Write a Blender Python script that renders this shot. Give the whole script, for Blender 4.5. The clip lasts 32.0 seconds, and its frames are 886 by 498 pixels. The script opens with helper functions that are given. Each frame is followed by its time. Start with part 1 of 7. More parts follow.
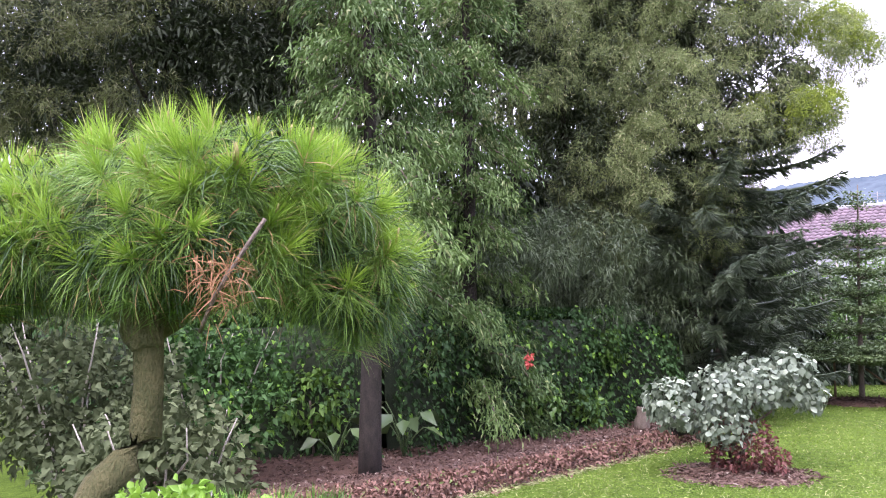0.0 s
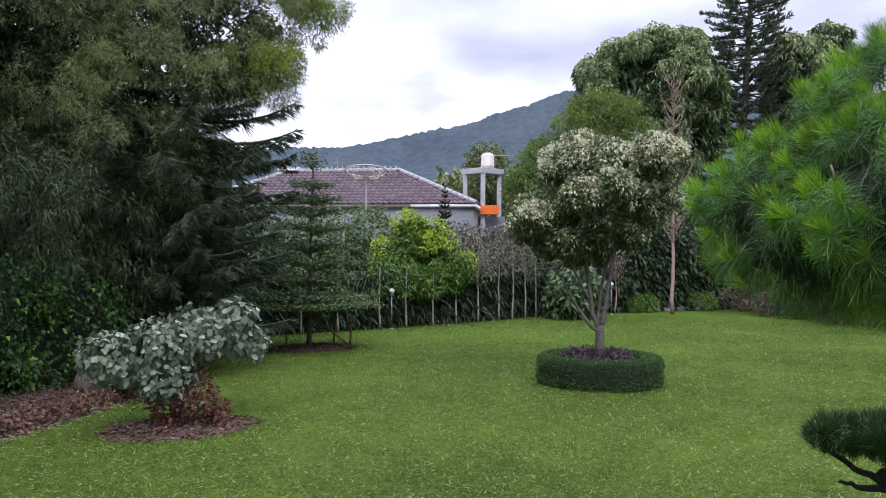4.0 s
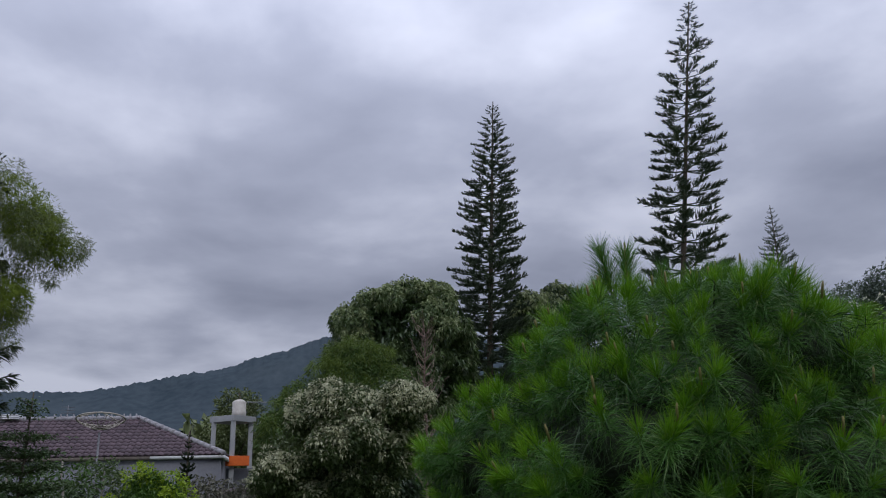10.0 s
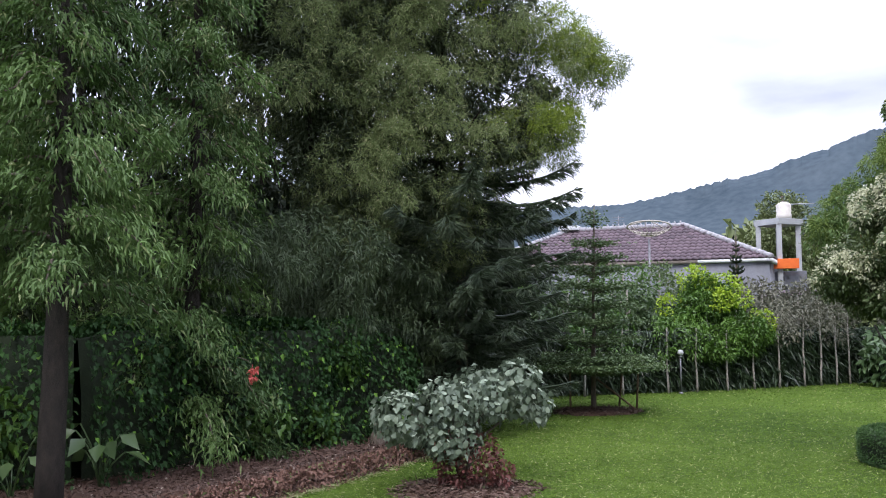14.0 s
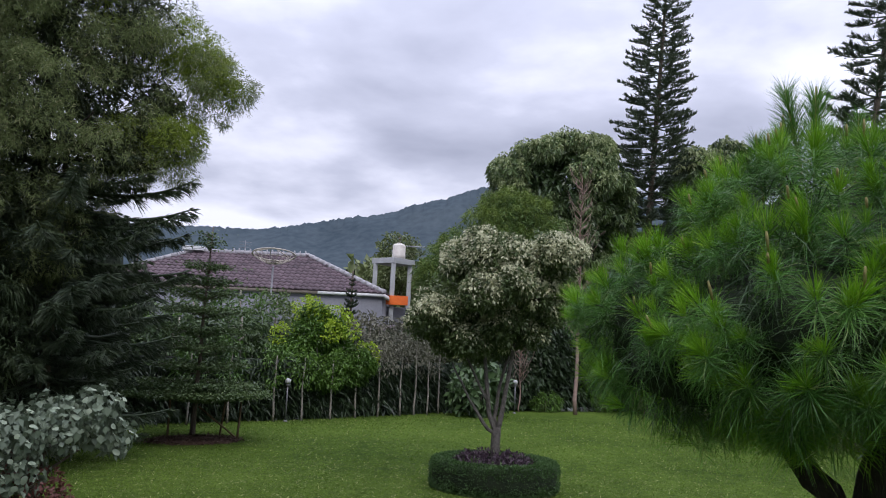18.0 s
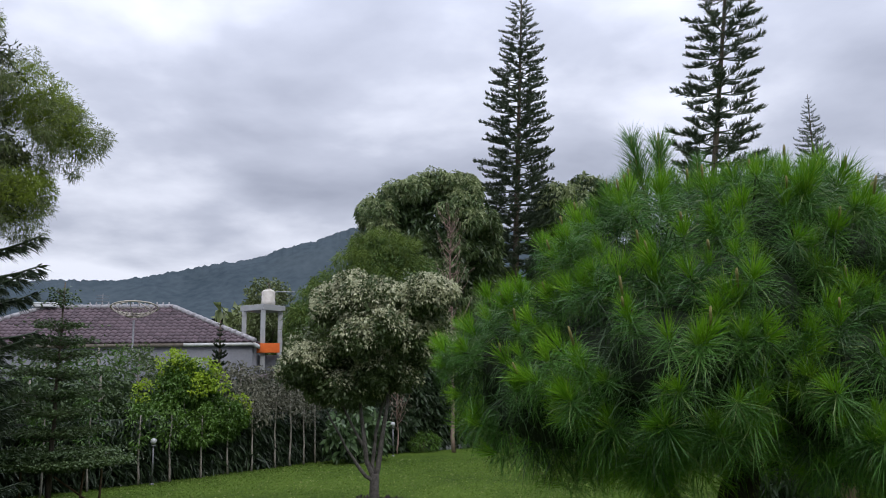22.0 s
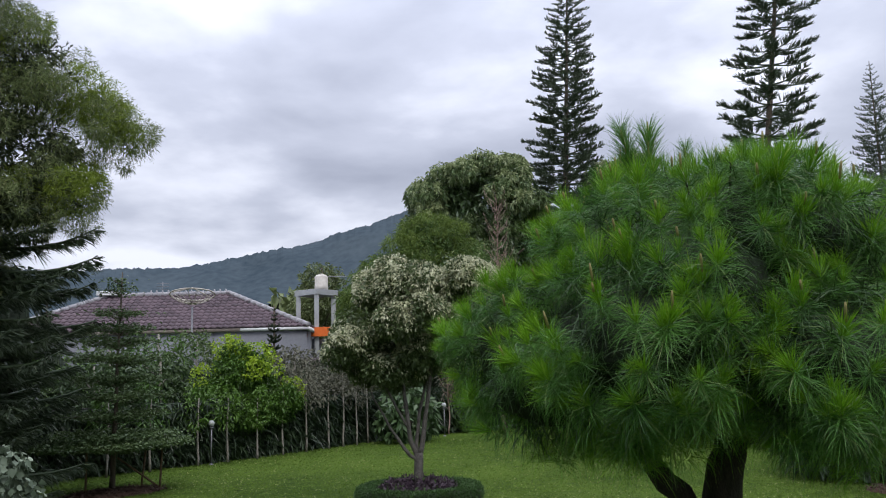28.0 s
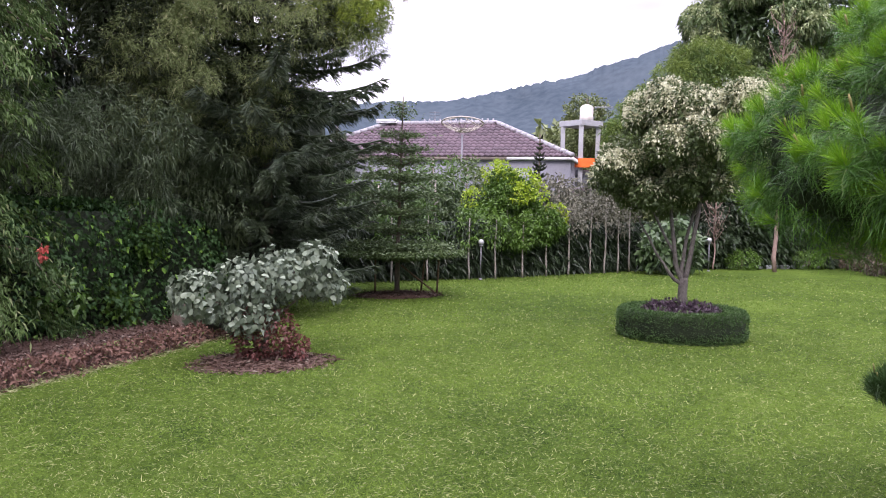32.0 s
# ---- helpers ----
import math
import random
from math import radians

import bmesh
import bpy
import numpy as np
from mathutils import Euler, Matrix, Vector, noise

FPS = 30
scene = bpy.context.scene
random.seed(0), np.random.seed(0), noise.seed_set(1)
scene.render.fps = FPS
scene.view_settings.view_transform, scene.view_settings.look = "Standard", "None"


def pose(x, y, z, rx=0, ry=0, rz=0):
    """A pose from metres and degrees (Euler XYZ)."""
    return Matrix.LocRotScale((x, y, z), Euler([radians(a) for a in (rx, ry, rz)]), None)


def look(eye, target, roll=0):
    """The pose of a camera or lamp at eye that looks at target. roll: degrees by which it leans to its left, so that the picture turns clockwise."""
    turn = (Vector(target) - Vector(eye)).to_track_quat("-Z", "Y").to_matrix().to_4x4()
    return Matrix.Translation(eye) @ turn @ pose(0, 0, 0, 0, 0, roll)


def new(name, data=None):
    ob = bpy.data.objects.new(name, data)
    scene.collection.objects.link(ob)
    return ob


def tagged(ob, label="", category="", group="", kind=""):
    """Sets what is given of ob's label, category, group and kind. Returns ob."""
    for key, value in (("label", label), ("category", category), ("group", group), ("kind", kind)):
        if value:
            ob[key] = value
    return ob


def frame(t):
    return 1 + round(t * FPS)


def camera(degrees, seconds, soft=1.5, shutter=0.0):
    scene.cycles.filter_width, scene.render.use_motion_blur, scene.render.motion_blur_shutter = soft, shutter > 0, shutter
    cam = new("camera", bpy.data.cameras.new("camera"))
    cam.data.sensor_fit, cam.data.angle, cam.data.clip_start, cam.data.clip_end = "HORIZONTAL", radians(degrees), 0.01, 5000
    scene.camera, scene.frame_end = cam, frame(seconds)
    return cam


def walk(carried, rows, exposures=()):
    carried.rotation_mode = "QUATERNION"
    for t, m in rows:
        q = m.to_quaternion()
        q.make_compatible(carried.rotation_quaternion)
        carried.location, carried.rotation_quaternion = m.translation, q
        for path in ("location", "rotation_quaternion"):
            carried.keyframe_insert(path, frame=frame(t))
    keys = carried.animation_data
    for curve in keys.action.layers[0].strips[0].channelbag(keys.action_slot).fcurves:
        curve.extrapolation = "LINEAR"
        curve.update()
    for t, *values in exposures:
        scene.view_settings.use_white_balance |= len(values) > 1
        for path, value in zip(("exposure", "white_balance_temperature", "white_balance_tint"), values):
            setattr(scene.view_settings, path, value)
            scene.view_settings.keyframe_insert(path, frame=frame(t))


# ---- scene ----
cam = camera(57.0, 32.0, soft=1.05)

PATH = [
    (0, (-0.028, 0.218, 2.493), (-0.126, 2.212, 2.612), -0.7),
    (0.5, (-0.04, 0.257, 2.474), (-0.003, 2.257, 2.472), 0.9),
    (1, (0.024, 0.316, 2.479), (0.277, 2.299, 2.442), 3.0),
    (1.5, (0.125, 0.433, 2.497), (0.494, 2.399, 2.469), 4.0),
    (2, (0.216, 0.521, 2.496), (0.802, 2.433, 2.496), 3.0),
    (2.5, (0.203, 0.59, 2.471), (0.987, 2.43, 2.483), 1.9),
    (3, (0.209, 0.637, 2.444), (1.214, 2.367, 2.445), 1.7),
    (3.5, (0.369, 0.673, 2.421), (1.444, 2.36, 2.42), 0.6),
    (5.5, (0.875, 0.823, 2.212), (1.918, 2.529, 2.265), -1.1),
    (6, (0.843, 0.793, 2.231), (1.966, 2.446, 2.319), 0.2),
    (6.5, (0.807, 0.775, 2.245), (1.968, 2.4, 2.356), 0.6),
    (7, (0.836, 0.815, 2.268), (2.043, 2.399, 2.451), 2.0),
    (7.5, (0.837, 0.806, 2.292), (2.119, 2.321, 2.541), 2.8),
    (8, (0.867, 0.797, 2.378), (2.331, 2.098, 2.78), 2.0),
    (8.5, (0.883, 0.783, 2.442), (2.405, 1.972, 2.961), -0.0),
    (9, (0.9, 0.787, 2.446), (2.443, 1.932, 3.004), -0.6),
    (9.5, (0.897, 0.781, 2.454), (2.418, 1.942, 3.037), -1.5),
    (10, (0.906, 0.801, 2.449), (2.356, 2.046, 3.04), -1.6),
    (10.5, (0.933, 0.81, 2.389), (2.393, 2.095, 2.857), -1.4),
    (11, (0.871, 0.803, 2.339), (2.166, 2.292, 2.669), 0.3),
    (11.5, (0.823, 0.805, 2.319), (1.948, 2.441, 2.562), 0.9),
    (12, (0.804, 0.802, 2.31), (1.868, 2.483, 2.517), 1.2),
    (12.5, (0.768, 0.869, 2.342), (1.731, 2.611, 2.53), 1.1),
    (13, (0.675, 0.984, 2.383), (1.305, 2.873, 2.562), -0.1),
    (13.5, (0.674, 1.02, 2.398), (1.125, 2.962, 2.562), -0.5),
    (15.5, (0.961, 1.026, 2.363), (1.45, 2.963, 2.467), 1.8),
    (16, (1.033, 1.015, 2.359), (1.756, 2.878, 2.439), 2.6),
    (16.5, (1.089, 0.973, 2.367), (2.07, 2.714, 2.436), 1.9),
    (17, (1.106, 0.976, 2.366), (2.18, 2.663, 2.430), 2.1),
    (17.5, (1.09, 0.957, 2.393), (2.232, 2.598, 2.472), 2.6),
    (18, (1.053, 0.926, 2.452), (2.282, 2.487, 2.685), 2.8),
    (18.5, (1.048, 0.925, 2.498), (2.357, 2.388, 2.881), 2.7),
    (19, (1.017, 0.927, 2.53), (2.354, 2.342, 2.987), 2.1),
    (19.5, (1.01, 0.907, 2.535), (2.35, 2.315, 3.007), 1.2),
    (20, (1.018, 0.896, 2.534), (2.375, 2.286, 3.01), 0.3),
    (20.5, (1.017, 0.898, 2.53), (2.395, 2.273, 2.988), -0.4),
    (21, (1.026, 0.909, 2.525), (2.423, 2.275, 2.953), -0.6),
    (21.5, (1.06, 0.905, 2.522), (2.489, 2.257, 2.882), -1.0),
    (22, (1.093, 0.92, 2.516), (2.541, 2.258, 2.85), -1.0),
    (22.5, (1.169, 0.963, 2.499), (2.654, 2.262, 2.824), 0.2),
    (23, (1.215, 0.919, 2.475), (2.782, 2.142, 2.694), 1.5),
    (23.5, (1.208, 0.808, 2.452), (2.85, 1.932, 2.646), 0.7),
    (24, (1.108, 0.637, 2.455), (2.884, 1.533, 2.661), 0.6),
    (24.5, (1.1, 0.557, 2.463), (2.898, 1.4, 2.701), 2.9),
    (26.5, (1.125, 0.431, 2.496), (2.877, 1.323, 2.865), -2.42),
    (27, (1.147, 0.489, 2.509), (2.802, 1.547, 2.883), -2.8),
    (27.5, (1.132, 0.534, 2.505), (2.61, 1.836, 2.853), -2.57),
    (28, (1.133, 0.542, 2.515), (2.491, 1.981, 2.807), -1.7),
    (28.5, (1.07, 0.521, 2.502), (2.366, 2.021, 2.763), -1.25),
    (29, (1.112, 0.523, 2.489), (2.322, 2.095, 2.739), -0.36),
    (29.5, (1.095, 0.497, 2.476), (2.224, 2.13, 2.719), 0.03),
    (30, (1.096, 0.486, 2.471), (2.128, 2.183, 2.703), 0.25),
    (30.5, (1.045, 0.45, 2.425), (2.036, 2.175, 2.634), 0.3),
    (31, (0.975, 0.415, 2.371), (1.926, 2.165, 2.551), 0.31),
    (31.5, (0.93, 0.405, 2.315), (1.807, 2.202, 2.294), 0.8),
    (32, (0.87, 0.41, 2.26), (1.72, 2.217, 2.155), 1.05),
]
# exposure of the clip's camera on the way
EXPOSURES = [(0, 2.05, 6300, 32), (1.5, 1.42, 5800, 30), (2.2, 1.22, 5700, 28), (3, 0.83, 5900, 21), (6, 0.46, 6550, 14), (7.5, -0.1, 6550, 11), (9, -0.92, 6100, 12),
             (10.2, -0.92, 6100, 12), (11, -0.12, 6400, 10), (12, 0.3, 6500, 10), (13, 0.7, 6400, 11), (15.5, 0.88, 6100, 18), (17.5, 0.45, 6300, 14), (19, -0.65, 6150, 16),
             (20.5, -0.65, 6100, 16), (22, -0.15, 6400, 9), (23.2, 0.28, 6600, 5), (24.5, 0.1, 6600, 5), (26.5, -0.4, 6200, 8), (28, -0.02, 6400, 9), (30, 0.07, 6500, 10),
             (31, 0.15, 6500, 10), (31.6, 0.84, 6500, 22), (32, 1.12, 6550, 27)]
walk(cam, [(t, look(eye, target, roll)) for t, eye, target, roll in PATH], EXPOSURES)

# ---- sky and light: an overcast afternoon ----
world = bpy.data.worlds.new("sky")
scene.world = world
world.use_nodes = True
wn, wl = world.node_tree.nodes, world.node_tree.links
wn.clear()
w_out = wn.new("ShaderNodeOutputWorld")
w_bg = wn.new("ShaderNodeBackground")
w_sky = wn.new("ShaderNodeTexSky")
w_sky.sky_type = "NISHITA"
w_sky.sun_disc = False
w_sky.sun_elevation = radians(52)
w_sky.sun_rotation = radians(150)
w_tc = wn.new("ShaderNodeTexCoord")
w_sep = wn.new("ShaderNodeSeparateXYZ")
wl.new(w_tc.outputs["Generated"], w_sep.inputs[0])


def w_math(op, a, b):
    n = wn.new("ShaderNodeMath")
    n.operation = op
    for k, v in enumerate((a, b)):
        if isinstance(v, (int, float)):
            n.inputs[k].default_value = v
        else:
            wl.new(v, n.inputs[k])
    return n.outputs[0]


w_h = w_math("ADD", w_math("MAXIMUM", w_sep.outputs[2], 0.0), 0.16)
w_comb = wn.new("ShaderNodeCombineXYZ")
wl.new(w_math("DIVIDE", w_sep.outputs[0], w_h), w_comb.inputs[0])
wl.new(w_math("DIVIDE", w_sep.outputs[1], w_h), w_comb.inputs[1])


def w_noise(scale, detail, rough, dist, off):
    m = wn.new("ShaderNodeMapping")
    m.inputs["Location"].default_value = off
    m.inputs["Rotation"].default_value = (0, 0, radians(38))
    m.inputs["Scale"].default_value = (1.0, 1.0, 1)
    wl.new(w_comb.outputs[0], m.inputs["Vector"])
    n = wn.new("ShaderNodeTexNoise")
    n.inputs["Scale"].default_value = scale
    n.inputs["Detail"].default_value = detail
    n.inputs["Roughness"].default_value = rough
    n.inputs["Distortion"].default_value = dist
    wl.new(m.outputs[0], n.inputs["Vector"])
    return n.outputs["Fac"]


w_mix = w_math("ADD", w_math("MULTIPLY", w_noise(0.6, 3, 0.5, 0.15, (3.1, 1.7, 0)), 0.55), w_math("MULTIPLY", w_noise(1.6, 6, 0.5, 0.1, (0.4, 5.2, 0)), 0.45))
w_ramp = wn.new("ShaderNodeValToRGB")
w_ramp.color_ramp.elements[0].position = 0.39
w_ramp.color_ramp.elements[0].color = (0.35, 0.372, 0.468, 1)
w_ramp.color_ramp.elements[1].position = 0.61
w_ramp.color_ramp.elements[1].color = (0.92, 0.94, 1.06, 1)
w_mid = w_ramp.color_ramp.elements.new(0.5)
w_mid.color = (0.54, 0.565, 0.68, 1)
wl.new(w_mix, w_ramp.inputs[0])
w_sc = wn.new("ShaderNodeMix")
w_sc.data_type = "RGBA"
w_sc.blend_type = "MULTIPLY"
w_sc.inputs["Factor"].default_value = 1.0
wl.new(w_sky.outputs[0], w_sc.inputs[6])
w_sc.inputs[7].default_value = (0.1, 0.1, 0.1, 1)
w_m = wn.new("ShaderNodeMix")
w_m.data_type = "RGBA"
w_m.inputs["Factor"].default_value = 0.94
wl.new(w_sc.outputs[2], w_m.inputs[6])
wl.new(w_ramp.outputs[0], w_m.inputs[7])
wl.new(w_m.outputs[2], w_bg.inputs[0])
# an overcast sky is brighter overhead than at the horizon
wl.new(w_math("ADD", w_math("MULTIPLY", w_math("POWER", w_math("MAXIMUM", w_sep.outputs[2], 0.0), 2.2), 3.7), 1.02), w_bg.inputs[1])
wl.new(w_bg.outputs[0], w_out.inputs[0])

sun = new("sun", bpy.data.lights.new("sun", "SUN"))
sun.data.energy = 1.5
sun.data.angle = radians(25)
sun.data.color = (1.0, 0.96, 0.9)
sun.matrix_world = look((-20, -34, 50), (0, 0, 0))

# ---- materials ----


def nodes_of(name, rough, spec=0.3, metal=0.0):
    m = bpy.data.materials.new(name)
    m.use_nodes = True
    nt = m.node_tree
    b = nt.nodes["Principled BSDF"]
    b.inputs["Roughness"].default_value = rough
    b.inputs["Specular IOR Level"].default_value = spec
    b.inputs["Metallic"].default_value = metal
    return m, nt.nodes, nt.links, b


def mix_rgb(ns, ls, fac, a, b):
    n = ns.new("ShaderNodeMix")
    n.data_type = "RGBA"
    for k, v in ((0, fac), (6, a), (7, b)):
        if isinstance(v, (int, float)):
            n.inputs[k].default_value = v
        elif isinstance(v, tuple):
            n.inputs[k].default_value = (*v, 1)
        else:
            ls.new(v, n.inputs[k])
    return n.outputs[2]


def leaf_mat(name, c1, c2, c3=None, rough=0.5, trans=0.3, spec=0.35, patch=1.3):
    """Foliage: colour varies leaf by leaf, plant by plant and in soft patches."""
    m, ns, ls, b = nodes_of(name, rough, spec)
    geo = ns.new("ShaderNodeNewGeometry")
    info = ns.new("ShaderNodeObjectInfo")
    tc = ns.new("ShaderNodeTexCoord")
    nz = ns.new("ShaderNodeTexNoise")
    nz.inputs["Scale"].default_value = patch
    nz.inputs["Detail"].default_value = 3
    ls.new(geo.outputs["Position"], nz.inputs["Vector"])
    ad = ns.new("ShaderNodeMath")
    ad.operation = "MULTIPLY_ADD"
    ls.new(geo.outputs["Random Per Island"], ad.inputs[0])
    ad.inputs[1].default_value = 0.55
    ls.new(info.outputs["Random"], ad.inputs[2])
    ml = ns.new("ShaderNodeMath")
    ml.operation = "MULTIPLY_ADD"
    ls.new(nz.outputs["Fac"], ml.inputs[0])
    ml.inputs[1].default_value = 1.6
    ml.inputs[2].default_value = -0.5
    av = ns.new("ShaderNodeMath")
    av.operation = "ADD"
    ls.new(ad.outputs[0], av.inputs[0])
    ls.new(ml.outputs[0], av.inputs[1])
    hf = ns.new("ShaderNodeMath")
    hf.operation = "MULTIPLY"
    hf.use_clamp = True
    ls.new(av.outputs[0], hf.inputs[0])
    hf.inputs[1].default_value = 0.5
    col = mix_rgb(ns, ls, hf.outputs[0], c1, c2)
    if c3:
        gt = ns.new("ShaderNodeMath")
        gt.operation = "GREATER_THAN"
        ls.new(geo.outputs["Random Per Island"], gt.inputs[0])
        gt.inputs[1].default_value = 0.93
        col = mix_rgb(ns, ls, gt.outputs[0], col, c3)
    ls.new(col, b.inputs["Base Color"])
    tr = ns.new("ShaderNodeBsdfTranslucent")
    ls.new(col, tr.inputs["Color"])
    mx = ns.new("ShaderNodeMixShader")
    mx.inputs[0].default_value = trans
    ls.new(b.outputs[0], mx.inputs[1])
    ls.new(tr.outputs[0], mx.inputs[2])
    ls.new(mx.outputs[0], ns["Material Output"].inputs["Surface"])
    return m


def solid_mat(name, c1, c2, scale=4.0, rough=0.8, bump=0.3, metal=0.0, spec=0.3, stretch=(1, 1, 1), fine=None, vary=0.0):
    """A surface with two scales of variation and fine relief."""
    m, ns, ls, b = nodes_of(name, rough, spec, metal)
    tc = ns.new("ShaderNodeTexCoord")
    mp = ns.new("ShaderNodeMapping")
    mp.inputs["Scale"].default_value = stretch
    ls.new(tc.outputs["Object"], mp.inputs["Vector"])
    n1 = ns.new("ShaderNodeTexNoise")
    n1.inputs["Scale"].default_value = scale
    n1.inputs["Detail"].default_value = 5
    n1.inputs["Roughness"].default_value = 0.6
    ls.new(mp.outputs[0], n1.inputs["Vector"])
    n2 = ns.new("ShaderNodeTexNoise")
    n2.inputs["Scale"].default_value = fine or scale * 9
    n2.inputs["Detail"].default_value = 4
    ls.new(mp.outputs[0], n2.inputs["Vector"])
    rp = ns.new("ShaderNodeValToRGB")
    rp.color_ramp.elements[0].position, rp.color_ramp.elements[1].position = 0.32, 0.68
    rp.color_ramp.elements[0].color, rp.color_ramp.elements[1].color = (*c1, 1), (*c2, 1)
    ad = ns.new("ShaderNodeMath")
    ad.operation = "MULTIPLY_ADD"
    ls.new(n2.outputs["Fac"], ad.inputs[0])
    ad.inputs[1].default_value = 0.45
    sc = ns.new("ShaderNodeMath")
    sc.operation = "MULTIPLY"
    ls.new(n1.outputs["Fac"], sc.inputs[0])
    sc.inputs[1].default_value = 0.55
    ls.new(sc.outputs[0], ad.inputs[2])
    fac = ad.outputs[0]
    if vary:
        oi = ns.new("ShaderNodeObjectInfo")
        ge = ns.new("ShaderNodeNewGeometry")
        s2 = ns.new("ShaderNodeMath")
        s2.operation = "ADD"
        ls.new(oi.outputs["Random"], s2.inputs[0])
        ls.new(ge.outputs["Random Per Island"], s2.inputs[1])
        v2 = ns.new("ShaderNodeMath")
        v2.operation = "MULTIPLY_ADD"
        ls.new(s2.outputs[0], v2.inputs[0])
        v2.inputs[1].default_value = vary
        ls.new(fac, v2.inputs[2])
        v3 = ns.new("ShaderNodeMath")
        v3.operation = "SUBTRACT"
        ls.new(v2.outputs[0], v3.inputs[0])
        v3.inputs[1].default_value = vary * 0.8
        fac = v3.outputs[0]
    ls.new(fac, rp.inputs[0])
    ls.new(rp.outputs[0], b.inputs["Base Color"])
    if bump:
        bp = ns.new("ShaderNodeBump")
        bp.inputs["Strength"].default_value = bump
        bp.inputs["Distance"].default_value = 0.02
        ls.new(n2.outputs["Fac"], bp.inputs["Height"])
        ls.new(bp.outputs[0], b.inputs["Normal"])
    return m


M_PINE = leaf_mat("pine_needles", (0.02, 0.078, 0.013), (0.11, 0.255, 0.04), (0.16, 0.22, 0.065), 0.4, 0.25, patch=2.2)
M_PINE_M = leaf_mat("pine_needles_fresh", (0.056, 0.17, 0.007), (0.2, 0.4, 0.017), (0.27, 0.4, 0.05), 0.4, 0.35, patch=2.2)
M_PINE_L = leaf_mat("pine_needles_light", (0.095, 0.2, 0.018), (0.26, 0.41, 0.045), (0.34, 0.34, 0.13), 0.45, 0.35, patch=2.2)
M_PINE_G = leaf_mat("pine_needles_greyish", (0.07, 0.15, 0.025), (0.2, 0.33, 0.06), (0.28, 0.18, 0.09), 0.45, 0.3, patch=2.2)
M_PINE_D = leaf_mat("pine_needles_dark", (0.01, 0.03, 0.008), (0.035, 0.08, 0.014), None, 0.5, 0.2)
M_DRYN = leaf_mat("dry_needles", (0.2, 0.09, 0.045), (0.3, 0.17, 0.08), None, 0.7, 0.2)
M_CANDLE = solid_mat("pine_shoot", (0.13, 0.12, 0.04), (0.27, 0.23, 0.09), 30, 0.7, 0.3)
M_BARK_D = solid_mat("dark_bark", (0.006, 0.005, 0.004), (0.04, 0.032, 0.025), 16, 0.9, 1.0, stretch=(1, 1, 0.35))
M_BARK = solid_mat("grey_brown_bark", (0.05, 0.04, 0.03), (0.16, 0.13, 0.1), 12, 0.9, 0.9, stretch=(1, 1, 0.3))
M_MOSS = solid_mat("mossy_bark", (0.03, 0.04, 0.012), (0.1, 0.09, 0.04), 12, 0.95, 0.9, stretch=(1, 1, 0.5))
M_PALEBARK = solid_mat("pale_bark", (0.15, 0.135, 0.115), (0.34, 0.31, 0.27), 14, 0.85, 0.6, stretch=(1, 1, 0.4))
M_TANBARK = solid_mat("tan_bark", (0.2, 0.13, 0.08), (0.42, 0.3, 0.2), 10, 0.85, 0.6, stretch=(1, 1, 0.4))
M_BLOTCH = solid_mat("blotched_bark", (0.016, 0.013, 0.011), (0.15, 0.138, 0.122), 16, 0.85, 0.6)
M_DEAD = solid_mat("bare_twigs", (0.2, 0.13, 0.11), (0.34, 0.25, 0.21), 8, 0.85, 0.3)
M_CASU = leaf_mat("casuarina_foliage", (0.066, 0.096, 0.038), (0.225, 0.27, 0.11), (0.31, 0.32, 0.17), 0.65, 0.28, spec=0.15, patch=0.7)
# much darker than the sprays outside: shade inside the crown is in this colour
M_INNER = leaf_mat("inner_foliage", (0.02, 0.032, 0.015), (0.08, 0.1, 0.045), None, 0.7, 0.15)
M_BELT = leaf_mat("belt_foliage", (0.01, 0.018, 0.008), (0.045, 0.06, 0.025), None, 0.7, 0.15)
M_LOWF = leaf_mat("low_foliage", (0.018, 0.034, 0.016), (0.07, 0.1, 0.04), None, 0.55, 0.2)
# darker casuarina copy: the shade at the garden's edge is in its colour
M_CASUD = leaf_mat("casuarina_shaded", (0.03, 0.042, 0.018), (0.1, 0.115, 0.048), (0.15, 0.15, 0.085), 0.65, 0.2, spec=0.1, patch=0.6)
M_CASUY = leaf_mat("casuarina_lit", (0.1, 0.155, 0.018), (0.25, 0.32, 0.05), None, 0.65, 0.3, spec=0.15, patch=0.9)
M_CEDAR = leaf_mat("cedar_foliage", (0.03, 0.064, 0.018), (0.115, 0.19, 0.048), (0.2, 0.24, 0.1), 0.6, 0.25, patch=0.8)
M_ARAU = leaf_mat("araucaria_foliage", (0.038, 0.06, 0.04), (0.12, 0.152, 0.095), None, 0.55, 0.12)
# araucaria green made paler and greyer, which paints distance haze into it
M_FARC = leaf_mat("hazy_distant_foliage", (0.07, 0.1, 0.075), (0.18, 0.22, 0.16), None, 0.6, 0.12)
M_ARAUD = leaf_mat("dark_araucaria", (0.014, 0.026, 0.015), (0.055, 0.08, 0.038), (0.08, 0.105, 0.055), 0.55, 0.12, patch=1.6)
# ivy green darkened to include the shade of the overhanging trees
M_IVY = leaf_mat("ivy_leaves", (0.011, 0.03, 0.01), (0.042, 0.098, 0.024), (0.11, 0.22, 0.032), 0.55, 0.2, spec=0.15, patch=1.4)
M_BRIGHT = leaf_mat("bright_leaves", (0.09, 0.2, 0.02), (0.22, 0.38, 0.04), None, 0.45, 0.35)
M_YEL = leaf_mat("lime_leaves", (0.16, 0.29, 0.02), (0.42, 0.52, 0.04), None, 0.4, 0.35)
